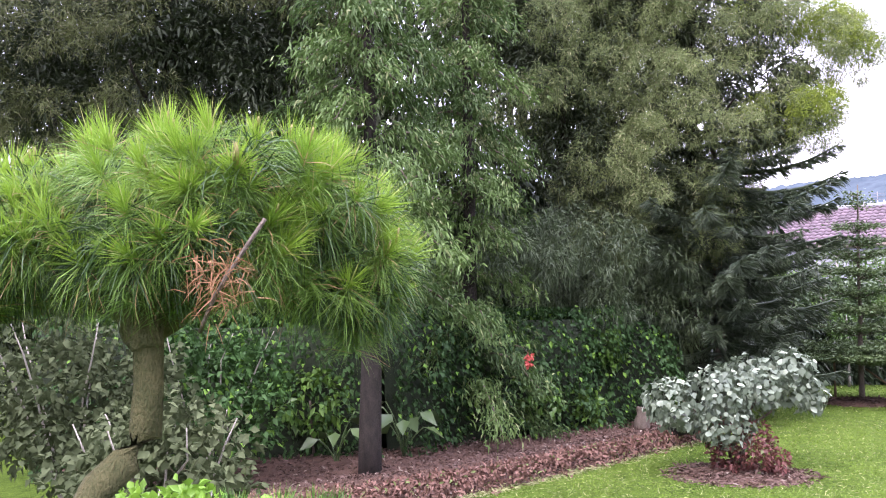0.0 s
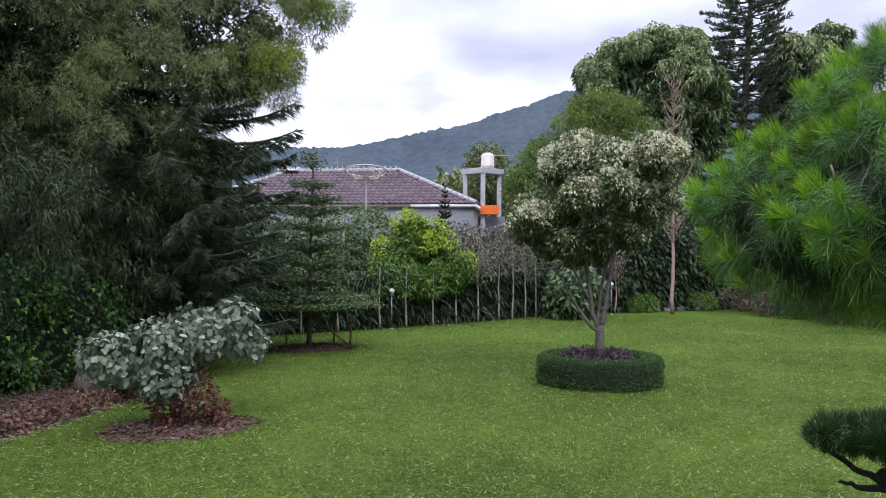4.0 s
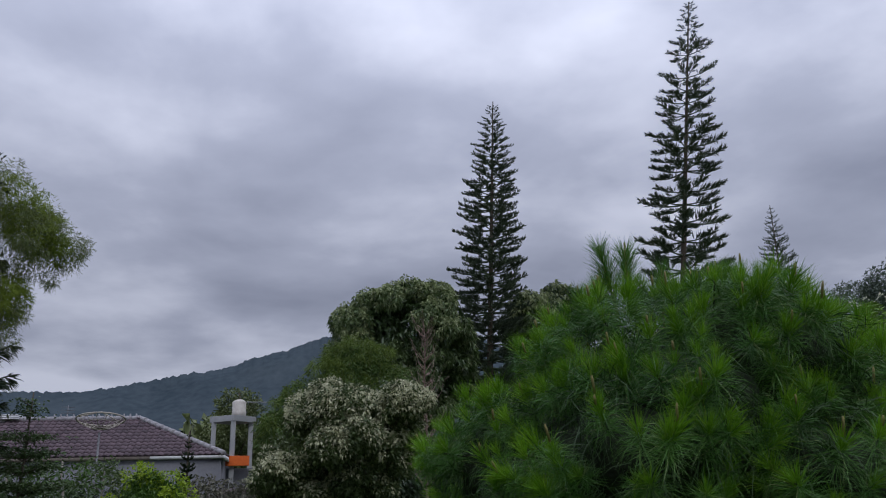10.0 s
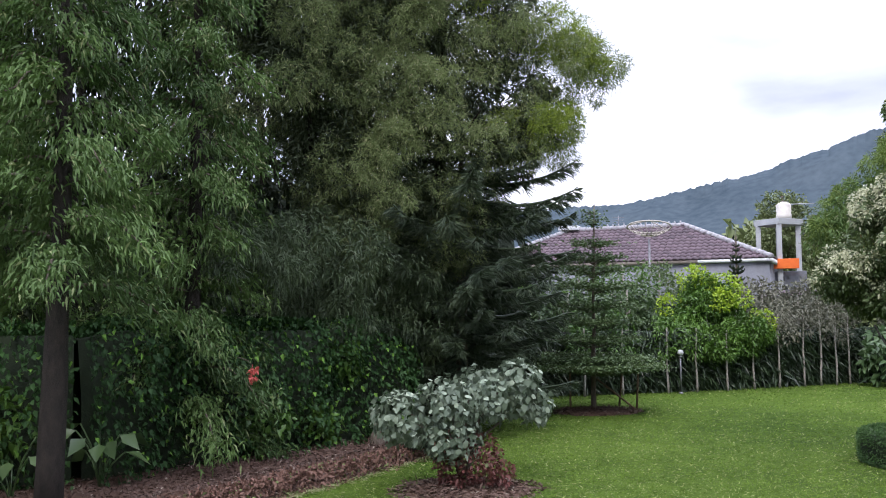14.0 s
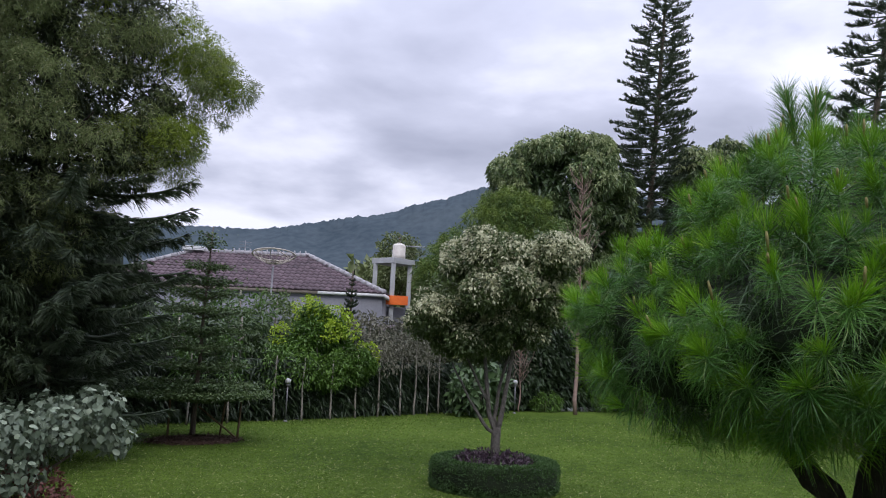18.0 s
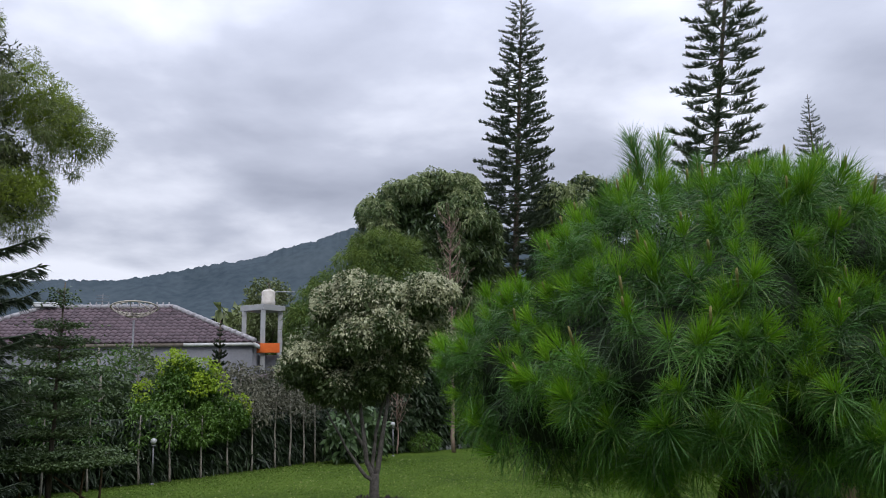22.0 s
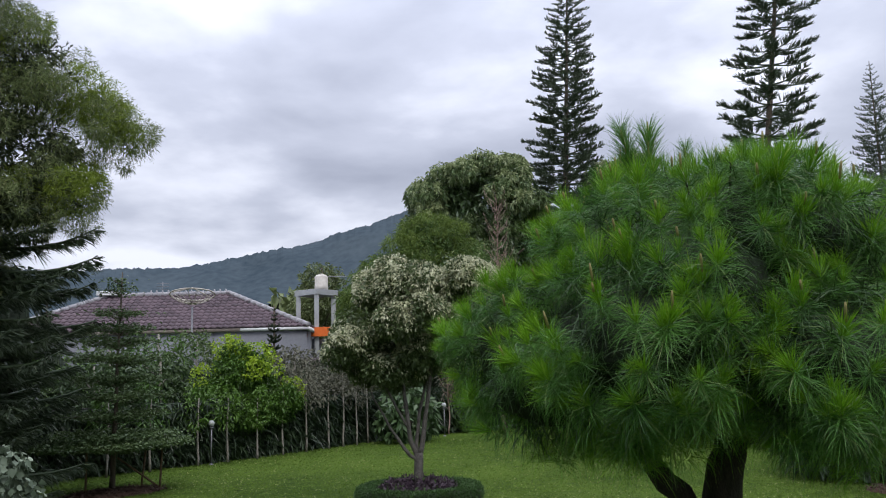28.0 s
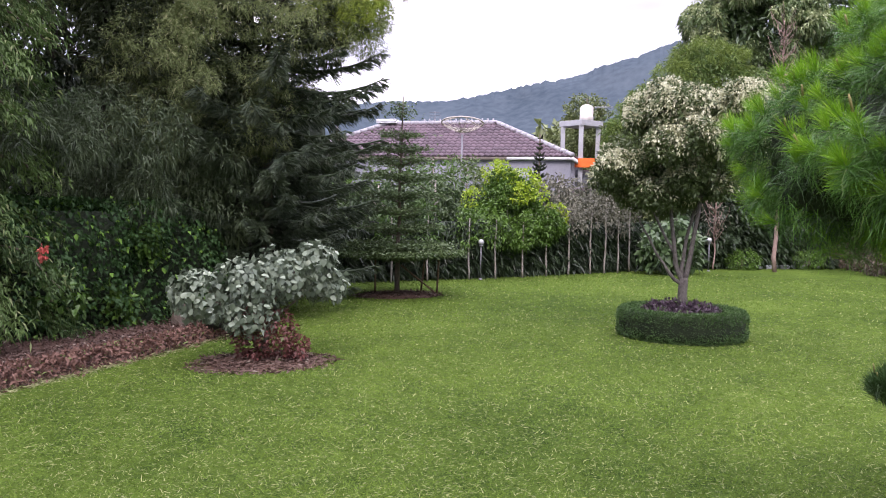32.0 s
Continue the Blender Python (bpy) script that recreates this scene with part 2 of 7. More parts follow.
M_YELD = leaf_mat("green_leaves", (0.026, 0.07, 0.013), (0.115, 0.215, 0.032), None, 0.4, 0.25)
M_RINGL = leaf_mat("small_dark_leaves", (0.025, 0.052, 0.016), (0.11, 0.145, 0.055), None, 0.45, 0.25)
M_CREAM = leaf_mat("cream_leaves", (0.34, 0.36, 0.2), (0.82, 0.8, 0.6), None, 0.5, 0.3)
M_MANGO = leaf_mat("mango_leaves", (0.034, 0.066, 0.026), (0.17, 0.235, 0.092), (0.23, 0.275, 0.13), 0.35, 0.2)
M_BAMB = leaf_mat("bamboo_leaves", (0.065, 0.105, 0.022), (0.185, 0.25, 0.05), None, 0.6, 0.3, spec=0.15, patch=0.9)
M_MANGOP = leaf_mat("pale_mango_leaves", (0.2, 0.25, 0.11), (0.45, 0.5, 0.26), None, 0.35, 0.2)
M_PALM = leaf_mat("palm_leaves", (0.1, 0.14, 0.08), (0.25, 0.3, 0.18), None, 0.5, 0.2)
M_FRANG = leaf_mat("frangipani_leaves", (0.085, 0.18, 0.028), (0.34, 0.49, 0.1), None, 0.35, 0.25)
M_WHITE = leaf_mat("white_flowers", (0.7, 0.7, 0.52), (0.85, 0.84, 0.7), None, 0.5, 0.3)
M_OLIVE = leaf_mat("olive_leaves", (0.05, 0.08, 0.026), (0.2, 0.235, 0.09), None, 0.45, 0.2)
M_EVER = leaf_mat("evergreen_leaves", (0.03, 0.05, 0.018), (0.13, 0.16, 0.06), None, 0.4, 0.2, patch=2.0)
M_LCYP = leaf_mat("light_cypress", (0.12, 0.2, 0.03), (0.3, 0.4, 0.08), None, 0.6, 0.2)
M_HEDGE = leaf_mat("box_hedge_leaves", (0.015, 0.045, 0.012), (0.07, 0.14, 0.03), None, 0.5, 0.2, patch=5)
M_PURPLE = leaf_mat("purple_leaves", (0.02, 0.012, 0.022), (0.07, 0.045, 0.06), (0.08, 0.14, 0.04), 0.5, 0.2)
M_RED = leaf_mat("red_leaves", (0.07, 0.026, 0.022), (0.2, 0.075, 0.062), (0.1, 0.12, 0.04), 0.5, 0.3)
M_SILVER = leaf_mat("silver_leaves", (0.1, 0.14, 0.09), (0.31, 0.36, 0.26), (0.22, 0.28, 0.12), 0.6, 0.2)
# darker copy of the silver leaf that puts inner shade into the colour
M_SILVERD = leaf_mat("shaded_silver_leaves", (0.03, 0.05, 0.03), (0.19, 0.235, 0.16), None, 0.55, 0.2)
M_TIER = leaf_mat("tiered_leaves", (0.03, 0.06, 0.022), (0.11, 0.16, 0.056), None, 0.5, 0.25)
M_STRAP = leaf_mat("strap_leaves", (0.01, 0.022, 0.01), (0.05, 0.08, 0.035), None, 0.4, 0.15)
M_GREYL = leaf_mat("dusty_leaves", (0.06, 0.066, 0.042), (0.17, 0.165, 0.12), None, 0.7, 0.2)
M_BIGL = leaf_mat("pale_green_leaves", (0.032, 0.07, 0.024), (0.125, 0.185, 0.08), None, 0.35, 0.25)
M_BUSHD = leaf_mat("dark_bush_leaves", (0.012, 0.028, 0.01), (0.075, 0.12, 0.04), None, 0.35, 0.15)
M_DUSTY = leaf_mat("greyish_shrub", (0.022, 0.032, 0.014), (0.08, 0.1, 0.046), None, 0.75, 0.25, spec=0.1)
M_PINKB = leaf_mat("bronze_leaves", (0.05, 0.05, 0.03), (0.18, 0.12, 0.09), None, 0.6, 0.25)
M_GRASS = leaf_mat("grass_blades", (0.016, 0.042, 0.007), (0.175, 0.262, 0.046), (0.36, 0.38, 0.18), 0.7, 0.35, spec=0.08, patch=0.5)
M_CLIP = leaf_mat("dry_clippings", (0.16, 0.19, 0.07), (0.34, 0.35, 0.17), None, 0.8, 0.1)


def lawn_mat(name):
    """Mown grass: wide soft patches, hand-sized tufts and fine blades, with relief."""
    m, ns, ls, b = nodes_of(name, 0.95, 0.05)
    geo = ns.new("ShaderNodeNewGeometry")
    fac, fine = None, None
    for scale, share, detail in ((0.22, 0.3, 3), (1.7, 0.2, 3), (9.0, 0.25, 4), (55.0, 0.45, 5)):
        n = ns.new("ShaderNodeTexNoise")
        n.inputs["Scale"].default_value = scale
        n.inputs["Detail"].default_value = detail
        n.inputs["Roughness"].default_value = 0.65
        ls.new(geo.outputs["Position"], n.inputs["Vector"])
        a = ns.new("ShaderNodeMath")
        a.operation = "MULTIPLY_ADD"
        ls.new(n.outputs["Fac"], a.inputs[0])
        a.inputs[1].default_value = share
        if fac is None:
            a.inputs[2].default_value = -0.1
        else:
            ls.new(fac, a.inputs[2])
        fac = a.outputs[0]
        fine = n.outputs["Fac"]
    rp = ns.new("ShaderNodeValToRGB")
    rp.color_ramp.elements[0].position, rp.color_ramp.elements[1].position = 0.39, 0.62
    rp.color_ramp.elements[0].color, rp.color_ramp.elements[1].color = (0.015, 0.035, 0.005, 1), (0.094, 0.144, 0.022, 1)
    ls.new(fac, rp.inputs[0])
    ls.new(rp.outputs[0], b.inputs["Base Color"])
    bp = ns.new("ShaderNodeBump")
    bp.inputs["Strength"].default_value = 0.9
    bp.inputs["Distance"].default_value = 0.03
    ls.new(fine, bp.inputs["Height"])
    ls.new(bp.outputs[0], b.inputs["Normal"])
    return m


M_LAWN = lawn_mat("lawn")
M_SOIL = solid_mat("mulch_soil", (0.04, 0.024, 0.018), (0.11, 0.068, 0.05), 6, 0.95, 1.0, spec=0.1)
M_MULCH = leaf_mat("mulch_chips", (0.05, 0.03, 0.023), (0.115, 0.074, 0.056), (0.18, 0.145, 0.115), 0.85, 0.05)
M_WITHER = leaf_mat("withered_plants", (0.085, 0.042, 0.03), (0.2, 0.115, 0.085), (0.12, 0.15, 0.05), 0.8, 0.15)
# near-black colour of the solid cores that stand in for shade inside foliage
M_CORE = solid_mat("inner_shade", (0.006, 0.01, 0.005), (0.02, 0.03, 0.012), 5, 0.95, 0.5)
M_TILE_H = solid_mat("weathered_roof_tiles", (0.034, 0.024, 0.03), (0.115, 0.08, 0.094), 3, 0.6, 0.3, vary=0.22)
M_TILE_G = solid_mat("glazed_maroon_tiles", (0.036, 0.01, 0.011), (0.11, 0.03, 0.033), 3, 0.16, 0.25, spec=1.0, vary=0.14)
M_RIDGE = solid_mat("pale_ridge_mortar", (0.2, 0.19, 0.205), (0.38, 0.37, 0.38), 5, 0.8, 0.3)
M_GREYW = solid_mat("grey_painted_wall", (0.145, 0.15, 0.17), (0.205, 0.21, 0.23), 1.2, 0.85, 0.2)
M_WHITEP = solid_mat("white_paint", (0.62, 0.63, 0.64), (0.8, 0.8, 0.8), 2.5, 0.6, 0.15)
M_GREYP = solid_mat("pale_grey_concrete", (0.3, 0.31, 0.32), (0.42, 0.43, 0.44), 2.5, 0.8, 0.3)
M_ORANGE = solid_mat("orange_paint", (0.62, 0.11, 0.02), (0.78, 0.17, 0.03), 3, 0.6, 0.1)
M_TANK = solid_mat("white_plastic_tank", (0.4, 0.36, 0.32), (0.62, 0.59, 0.54), 4, 0.5, 0.1)
M_EARTH = solid_mat("earthy_stone", (0.07, 0.048, 0.036), (0.17, 0.12, 0.09), 6, 0.9, 0.6)
M_STONE = solid_mat("grey_brown_stone", (0.12, 0.1, 0.085), (0.25, 0.22, 0.19), 5, 0.8, 0.4)
M_FLOOR = solid_mat("turquoise_tiles", (0.28, 0.47, 0.48), (0.37, 0.56, 0.57), 1.5, 0.1, 0.02, spec=0.6)
M_RAIL = solid_mat("off_white_rail", (0.5, 0.52, 0.48), (0.66, 0.67, 0.63), 6, 0.6, 0.1)
M_BAMPOLE = solid_mat("dry_bamboo", (0.3, 0.2, 0.09), (0.45, 0.32, 0.16), 8, 0.6, 0.3)
M_POT = solid_mat("green_plastic_pot", (0.03, 0.12, 0.08), (0.06, 0.19, 0.12), 8, 0.5, 0.1)
M_METAL = solid_mat("weathered_metal", (0.12, 0.12, 0.13), (0.22, 0.22, 0.23), 8, 0.5, 0.1, metal=0.5)
M_DISH = solid_mat("dusty_dish_metal", (0.3, 0.26, 0.22), (0.46, 0.42, 0.37), 6, 0.6, 0.1)
M_GLOBE = solid_mat("frosted_globe", (0.34, 0.35, 0.36), (0.46, 0.46, 0.46), 6, 0.25, 0.0, spec=0.5)
M_FENCE = solid_mat("black_fence", (0.012, 0.013, 0.012), (0.035, 0.036, 0.033), 3, 0.8, 0.3)
M_STAKE = solid_mat("bamboo_stakes", (0.08, 0.05, 0.03), (0.18, 0.12, 0.07), 8, 0.8, 0.3)
# forest green shifted to blue-grey, so distance haze is in the base colour
M_HILL = solid_mat("hazy_hill_forest", (0.036, 0.051, 0.063), (0.07, 0.088, 0.1), 0.03, 0.95, 0.0, spec=0.0, fine=0.3)
M_ORTILE = solid_mat("terracotta_tiles", (0.3, 0.12, 0.07), (0.45, 0.2, 0.12), 3, 0.8, 0.3)


# ---- mesh helpers ----
RNG = np.random.default_rng(7)


def unit(a):
    return a / np.maximum(np.linalg.norm(a, axis=-1, keepdims=True), 1e-9)


def tri_mesh(name, V, F):
    """A mesh from arrays of corners and triangles."""
    me = bpy.data.meshes.new(name)
    V, F = np.ascontiguousarray(V, np.float32), np.ascontiguousarray(F, np.int32)
    me.vertices.add(len(V))
    me.vertices.foreach_set("co", V.ravel())
    me.loops.add(F.size)
    me.loops.foreach_set("vertex_index", F.ravel())
    me.polygons.add(len(F))
    me.polygons.foreach_set("loop_start", np.arange(0, F.size, 3, dtype=np.int32))
    me.update(calc_edges=True)
    return me


def join(*pieces):
    V, F, n = [], [], 0
    for v, f in pieces:
        V.append(v)
        F.append(f + n)
        n += len(v)
    return np.concatenate(V), np.concatenate(F)


def leaves(P, D, L, W, droop=0.15, fold=0.25, N=None):
    """Pointed leaves, folded along the rib: base, two flanks and the tip."""
    n = len(P)
    L, W = np.broadcast_to(L, n)[:, None], np.broadcast_to(W, n)[:, None]
    D = unit(D)
    S = unit(np.cross(D, unit(RNG.normal(size=(n, 3)) * 0.8 + (0, 0, 1)) if N is None else N))
    up = np.cross(S, D)
    mid = P + D * L * 0.45
    tip = P + D * L + np.array([0, 0, -1.0]) * L * droop
    V = np.stack([P, mid + S * W / 2 + up * W * fold, tip, mid - S * W / 2 + up * W * fold], 1).reshape(-1, 3)
    k = np.arange(n)[:, None] * 4
    return V, np.concatenate([k + [0, 1, 2], k + [0, 2, 3]], 1).reshape(-1, 3)


def strips(P, D, L, W, droop=0.3):
    """Needles or thin twigs: two bent lengths that taper to a point."""
    n = len(P)
    L, W = np.broadcast_to(L, n)[:, None], np.broadcast_to(W, n)[:, None]
    D = unit(D)
    S = unit(np.cross(D, RNG.normal(size=(n, 3))))
    down = np.array([0, 0, -1.0])
    mid = P + D * L * 0.55 + down * L * droop * 0.25
    tip = P + D * L + down * L * droop
    V = np.stack([P - S * W / 2, P + S * W / 2, mid - S * W * 0.4, mid + S * W * 0.4, tip], 1).reshape(-1, 3)
    k = np.arange(n)[:, None] * 5
    return V, np.concatenate([k + [0, 1, 3], k + [0, 3, 2], k + [2, 3, 4]], 1).reshape(-1, 3)


def tube(pts, rad, sides=8, rough=0.0):
    """A round, tapering limb along a line of points."""
    pts = np.array(pts, float)
    rad = np.broadcast_to(np.array(rad, float), len(pts))
    T = unit(np.gradient(pts, axis=0))
    ref = np.where(np.abs(T[:, 2:3]) > 0.9, np.array([[1.0, 0, 0]]), np.array([[0, 0, 1.0]]))
    A = unit(np.cross(T, ref))
    B = np.cross(T, A)
    a = np.arange(sides) / sides * 2 * np.pi
    ring = A[:, None] * np.cos(a)[None, :, None] + B[:, None] * np.sin(a)[None, :, None]
    r = rad[:, None, None] * (1 + rough * RNG.normal(size=(len(pts), sides, 1)))
    V = np.concatenate([(pts[:, None] + ring * r).reshape(-1, 3), pts[:1], pts[-1:]])
    F, n = [], len(pts)
    for i in range(n - 1):
        for j in range(sides):
            q = (j + 1) % sides
            a0, b0, c0, d0 = i * sides + j, i * sides + q, (i + 1) * sides + q, (i + 1) * sides + j
            F += [(a0, b0, c0), (a0, c0, d0)]
    for j in range(sides):
        q = (j + 1) % sides
        F += [(q, j, n * sides), ((n - 1) * sides + j, (n - 1) * sides + q, n * sides + 1)]
    return V, np.array(F)


def bend(pts, n=9, wob=0.0):
    """A smooth line through points, a little crooked."""
    pts = np.array(pts, float)
    s = np.linspace(0, len(pts) - 1, n)
    out = []
    for x in s:
        i = min(int(x), len(pts) - 2)
        f = x - i
        p0, p1, p2, p3 = pts[max(i - 1, 0)], pts[i], pts[i + 1], pts[min(i + 2, len(pts) - 1)]
        out.append(0.5 * (2 * p1 + (p2 - p0) * f + (2 * p0 - 5 * p1 + 4 * p2 - p3) * f * f + (3 * p1 - p0 - 3 * p2 + p3) * f**3))
    out = np.array(out)
    out[1:-1] += RNG.normal(size=out[1:-1].shape) * wob
    return out


def soft_box(x0, x1, y0, y1, z0, z1, r=0.01):
    """A box with bevelled edges, as a bmesh."""
    bm = bmesh.new()
    bmesh.ops.create_cube(bm, size=1)
    for v in bm.verts:
        v.co = ((x0 + x1) / 2 + v.co.x * (x1 - x0), (y0 + y1) / 2 + v.co.y * (y1 - y0), (z0 + z1) / 2 + v.co.z * (z1 - z0))
    bmesh.ops.bevel(bm, geom=bm.edges[:], offset=r, segments=2, affect="EDGES", profile=0.6)
    return bm


def thing(name, at=(0, 0, 0), rz=0.0, label="", category="", group="", kind=""):
    ob = new(name)
    ob.empty_display_size = 0.2
    ob.matrix_basis = pose(*at, 0, 0, rz)
    return tagged(ob, label, category, group, kind)


def put(ob, material, parent=None, label="", smooth=False):
    if material:
        ob.data.materials.append(material)
    if smooth:
        ob.data.polygons.foreach_set("use_smooth", [True] * len(ob.data.polygons))
    if parent:
        ob.parent = parent
    return tagged(ob, label)


def part(name, geo, material, parent, label="", smooth=False):
    """One mesh under a thing or a part: from arrays or from a bmesh."""
    if isinstance(geo, tuple):
        me = tri_mesh(name, *geo)
    else:
        me = bpy.data.meshes.new(name)
        geo.to_mesh(me)
        geo.free()
    return put(new(name, me), material, parent, label, smooth)


def shared(name, mesh, parent, m):
    """A further piece that uses a mesh already made."""
    ob = new(name, mesh)
    ob.parent = parent
    ob.matrix_basis = m
    return ob


def shell(ells, n, lo=0.75, hi=1.0, apart=True):
    """Points near the skin of ellipsoids (x, y, z, rx, ry, rz), those inside another one left out, with the way outwards."""
    E = np.array(ells, float)
    w = (E[:, 3] * E[:, 4] + E[:, 3] * E[:, 5] + E[:, 4] * E[:, 5])
    k = RNG.choice(len(E), n, p=w / w.sum())
    U = unit(RNG.normal(size=(n, 3)))
    P = E[k, :3] + U * E[k, 3:] * RNG.uniform(lo, hi, (n, 1))
    keep = np.ones(n, bool)
    for j, e in enumerate(E if apart else []):
        keep &= (k == j) | ((((P - e[:3]) / (e[3:] * 0.8)) ** 2).sum(1) > 1)
    return P[keep], unit(U[keep] / E[k[keep], 3:])


def clumps(C, O, r, per, out=0.6):
    """Leaf bases and ways on small round tufts at C, more of them on the side that looks out."""
    n = len(C) * per
    U = unit(RNG.normal(size=(n, 3)) + np.repeat(O, per, 0) * out)
    r = np.repeat(np.broadcast_to(r, len(C)), per)[:, None]
    return np.repeat(C, per, 0) + U * r * RNG.uniform(0.45, 1.0, (n, 1)), U


def crown(ells, count, r, per, L, W, hang=0.2, lo=0.7, spread=0.6, droop=0.15, fine=False, apart=True):
    C, O = shell(ells, count, lo, 1.0, apart)
    P, U = clumps(C, O, r * RNG.uniform(0.7, 1.25, len(C)), per)
    n = len(P)
    D = U + RNG.normal(size=(n, 3)) * spread + (0, 0, -hang)
    return (strips if fine else leaves)(P, D, L * RNG.uniform(0.7, 1.3, n), W * RNG.uniform(0.75, 1.25, n), droop)


def lobed(ells, n, r0, r1, flat=0.75, lo=0.72, hi=0.92):
    """Small rounded lobes over the skin of large ellipsoids."""
    C, O = shell(ells, n, lo, hi)
    R = RNG.uniform(r0, r1, len(C))
    return [(*c, r, r, r * flat) for c, r in zip(C, R)]


# ---- ground ----
def ground_height(x, y):
    return 0.05 * np.sin(x * 0.21 + 1.0) * np.sin(y * 0.17) * np.clip(np.hypot(x, y) / 12 - 0.6, 0, 1)


xs = np.concatenate([np.linspace(-1500, -40, 9)[:-1], np.linspace(-40, 70, 89), np.linspace(70, 1500, 9)[1:]])
gx, gy = np.meshgrid(xs, xs, indexing="ij")
gz = ground_height(gx, gy) * ((np.abs(gx) < 60) & (np.abs(gy) < 60))
n_g = len(xs)
gi = (np.arange(n_g - 1)[:, None] * n_g + np.arange(n_g - 1)[None]).ravel()
ground = part("ground", (np.stack([gx, gy, gz], -1).reshape(-1, 3), np.concatenate([np.stack([gi, gi + n_g, gi + n_g + 1], 1), np.stack([gi, gi + n_g + 1, gi + 1], 1)])), M_LAWN, None, smooth=True)
tagged(ground, "wide mown green lawn with fine dry clippings", "lawn", kind="structure")

# grass on the stretch of lawn that lies nearest
n_b = 460000
a_b = np.where(np.arange(n_b) < 400000, RNG.uniform(radians(-14), radians(80), n_b), RNG.uniform(0, 6.2832, n_b))
r_b = np.where(np.arange(n_b) < 400000, 3.2 + 27 * RNG.uniform(0, 1, n_b) ** 2.0, 9 * np.sqrt(RNG.uniform(0, 1, n_b)))
PB = np.stack([r_b * np.sin(a_b) + 0.8, r_b * np.cos(a_b) + 0.6, 0 * a_b], 1)
PB[:, 2] = ground_height(PB[:, 0], PB[:, 1]) - 0.004
DB = RNG.normal(size=(n_b, 3)) * (0.8, 0.8, 0.15) + (0, 0, 0.34)
sidew = unit(np.cross(DB, RNG.normal(size=(n_b, 3)))) * (0.0022 + 0.00042 * r_b[:, None])
VB = np.stack([PB - sidew, PB + sidew, PB + unit(DB) * RNG.uniform(0.025, 0.075, (n_b, 1))], 1).reshape(-1, 3)
part("grass", (VB, np.arange(n_b * 3).reshape(-1, 3)), M_GRASS, None)
tagged(bpy.data.objects["grass"], "short green blades of mown lawn grass", "grass", kind="stuff")
n_c = 52000
a_c = RNG.uniform(radians(-5), radians(75), n_c)
r_c = 3.3 + 14 * RNG.uniform(0, 1, n_c) ** 1.2
PC_ = np.stack([r_c * np.sin(a_c) + 0.8, r_c * np.cos(a_c) + 0.6, 0 * a_c], 1)
PC_[:, 2] = ground_height(PC_[:, 0], PC_[:, 1]) + RNG.uniform(0.02, 0.05, n_c)
clip = part("grass_clippings", leaves(PC_, RNG.normal(size=(n_c, 3)) * (1, 1, 0.15), RNG.uniform(0.02, 0.055, n_c), RNG.uniform(0.002, 0.005, n_c), 0.0, 0.1), M_CLIP, None)
tagged(clip, "pale dry grass clippings scattered over the lawn", "clippings", kind="stuff")

# ---- hills behind ----
def hills(name, dist, prof, label):
    """A wooded ridge: heights over azimuth, with tree tops along the crest."""
    az = np.linspace(prof[0][0], prof[-1][0], 1600)
    el = np.interp(az, [p[0] for p in prof], [p[1] for p in prof])
    el = np.convolve(np.pad(el, 30, mode="edge"), np.ones(61) / 61, "valid")
    rows = []
    for k, f in enumerate((0.0, 0.3, 0.55, 0.75, 0.9, 1.0, 0.8)):
        d = dist * (0.72 + 0.28 * f) if k < 6 else dist * 1.15
        wob = np.array([noise.noise((a * 0.35, k * 1.7, 3.0)) for a in az])
        fine = np.array([noise.noise((a * 2.6, k * 3.1, 9.0)) + 0.8 * noise.noise((a * 6.0, k, 5.0)) + 0.3 * noise.noise((a * 15.0, k, 2.0)) for a in az])
        z = np.tan(np.radians(el)) * dist * f + 2.4 * f + wob * 4 * (f < 1) * (f > 0) + fine * (1.0 if f == 1.0 else 0.0)
        z = np.where(f == 0, -3, z)
        dd = d * (1 + 0.04 * wob)
        rows.append(np.stack([0.9 + np.sin(np.radians(az)) * dd, 0.7 + np.cos(np.radians(az)) * dd, z], 1))
    R = np.array(rows)
    n = len(az)
    k = (np.arange(6)[:, None] * n + np.arange(n - 1)[None]).ravel()
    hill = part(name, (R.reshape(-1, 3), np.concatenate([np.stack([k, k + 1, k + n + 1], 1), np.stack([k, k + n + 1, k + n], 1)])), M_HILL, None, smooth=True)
    tagged(hill, label, "hill", kind="structure")
    return hill


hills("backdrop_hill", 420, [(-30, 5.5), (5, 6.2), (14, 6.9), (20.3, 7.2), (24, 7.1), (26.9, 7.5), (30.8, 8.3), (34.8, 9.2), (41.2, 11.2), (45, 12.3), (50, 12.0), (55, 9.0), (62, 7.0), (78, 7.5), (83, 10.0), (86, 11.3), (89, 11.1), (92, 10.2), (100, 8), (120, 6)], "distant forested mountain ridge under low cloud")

# ---- tall trees ----
def tree(name, at, label, category="tree", trunk=None, limbs=(), bark=None, crowns=(), rz=0.0, group=""):
    """A tree: trunk line with radii, limbs, and crowns of leaves (name, geometry, material, label)."""
    t = thing(name, at, rz, label, category, group)
    if trunk is not None:
        part("trunk", tube(*trunk, sides=9, rough=0.05), bark, t, smooth=True)
    for pts, rad in limbs:
        part("limb", tube(pts, rad, 6, 0.04), bark, t, smooth=True)
    for nm, geo, mt, lb in crowns:
        part(nm, geo, mt, t, lb)
    return t


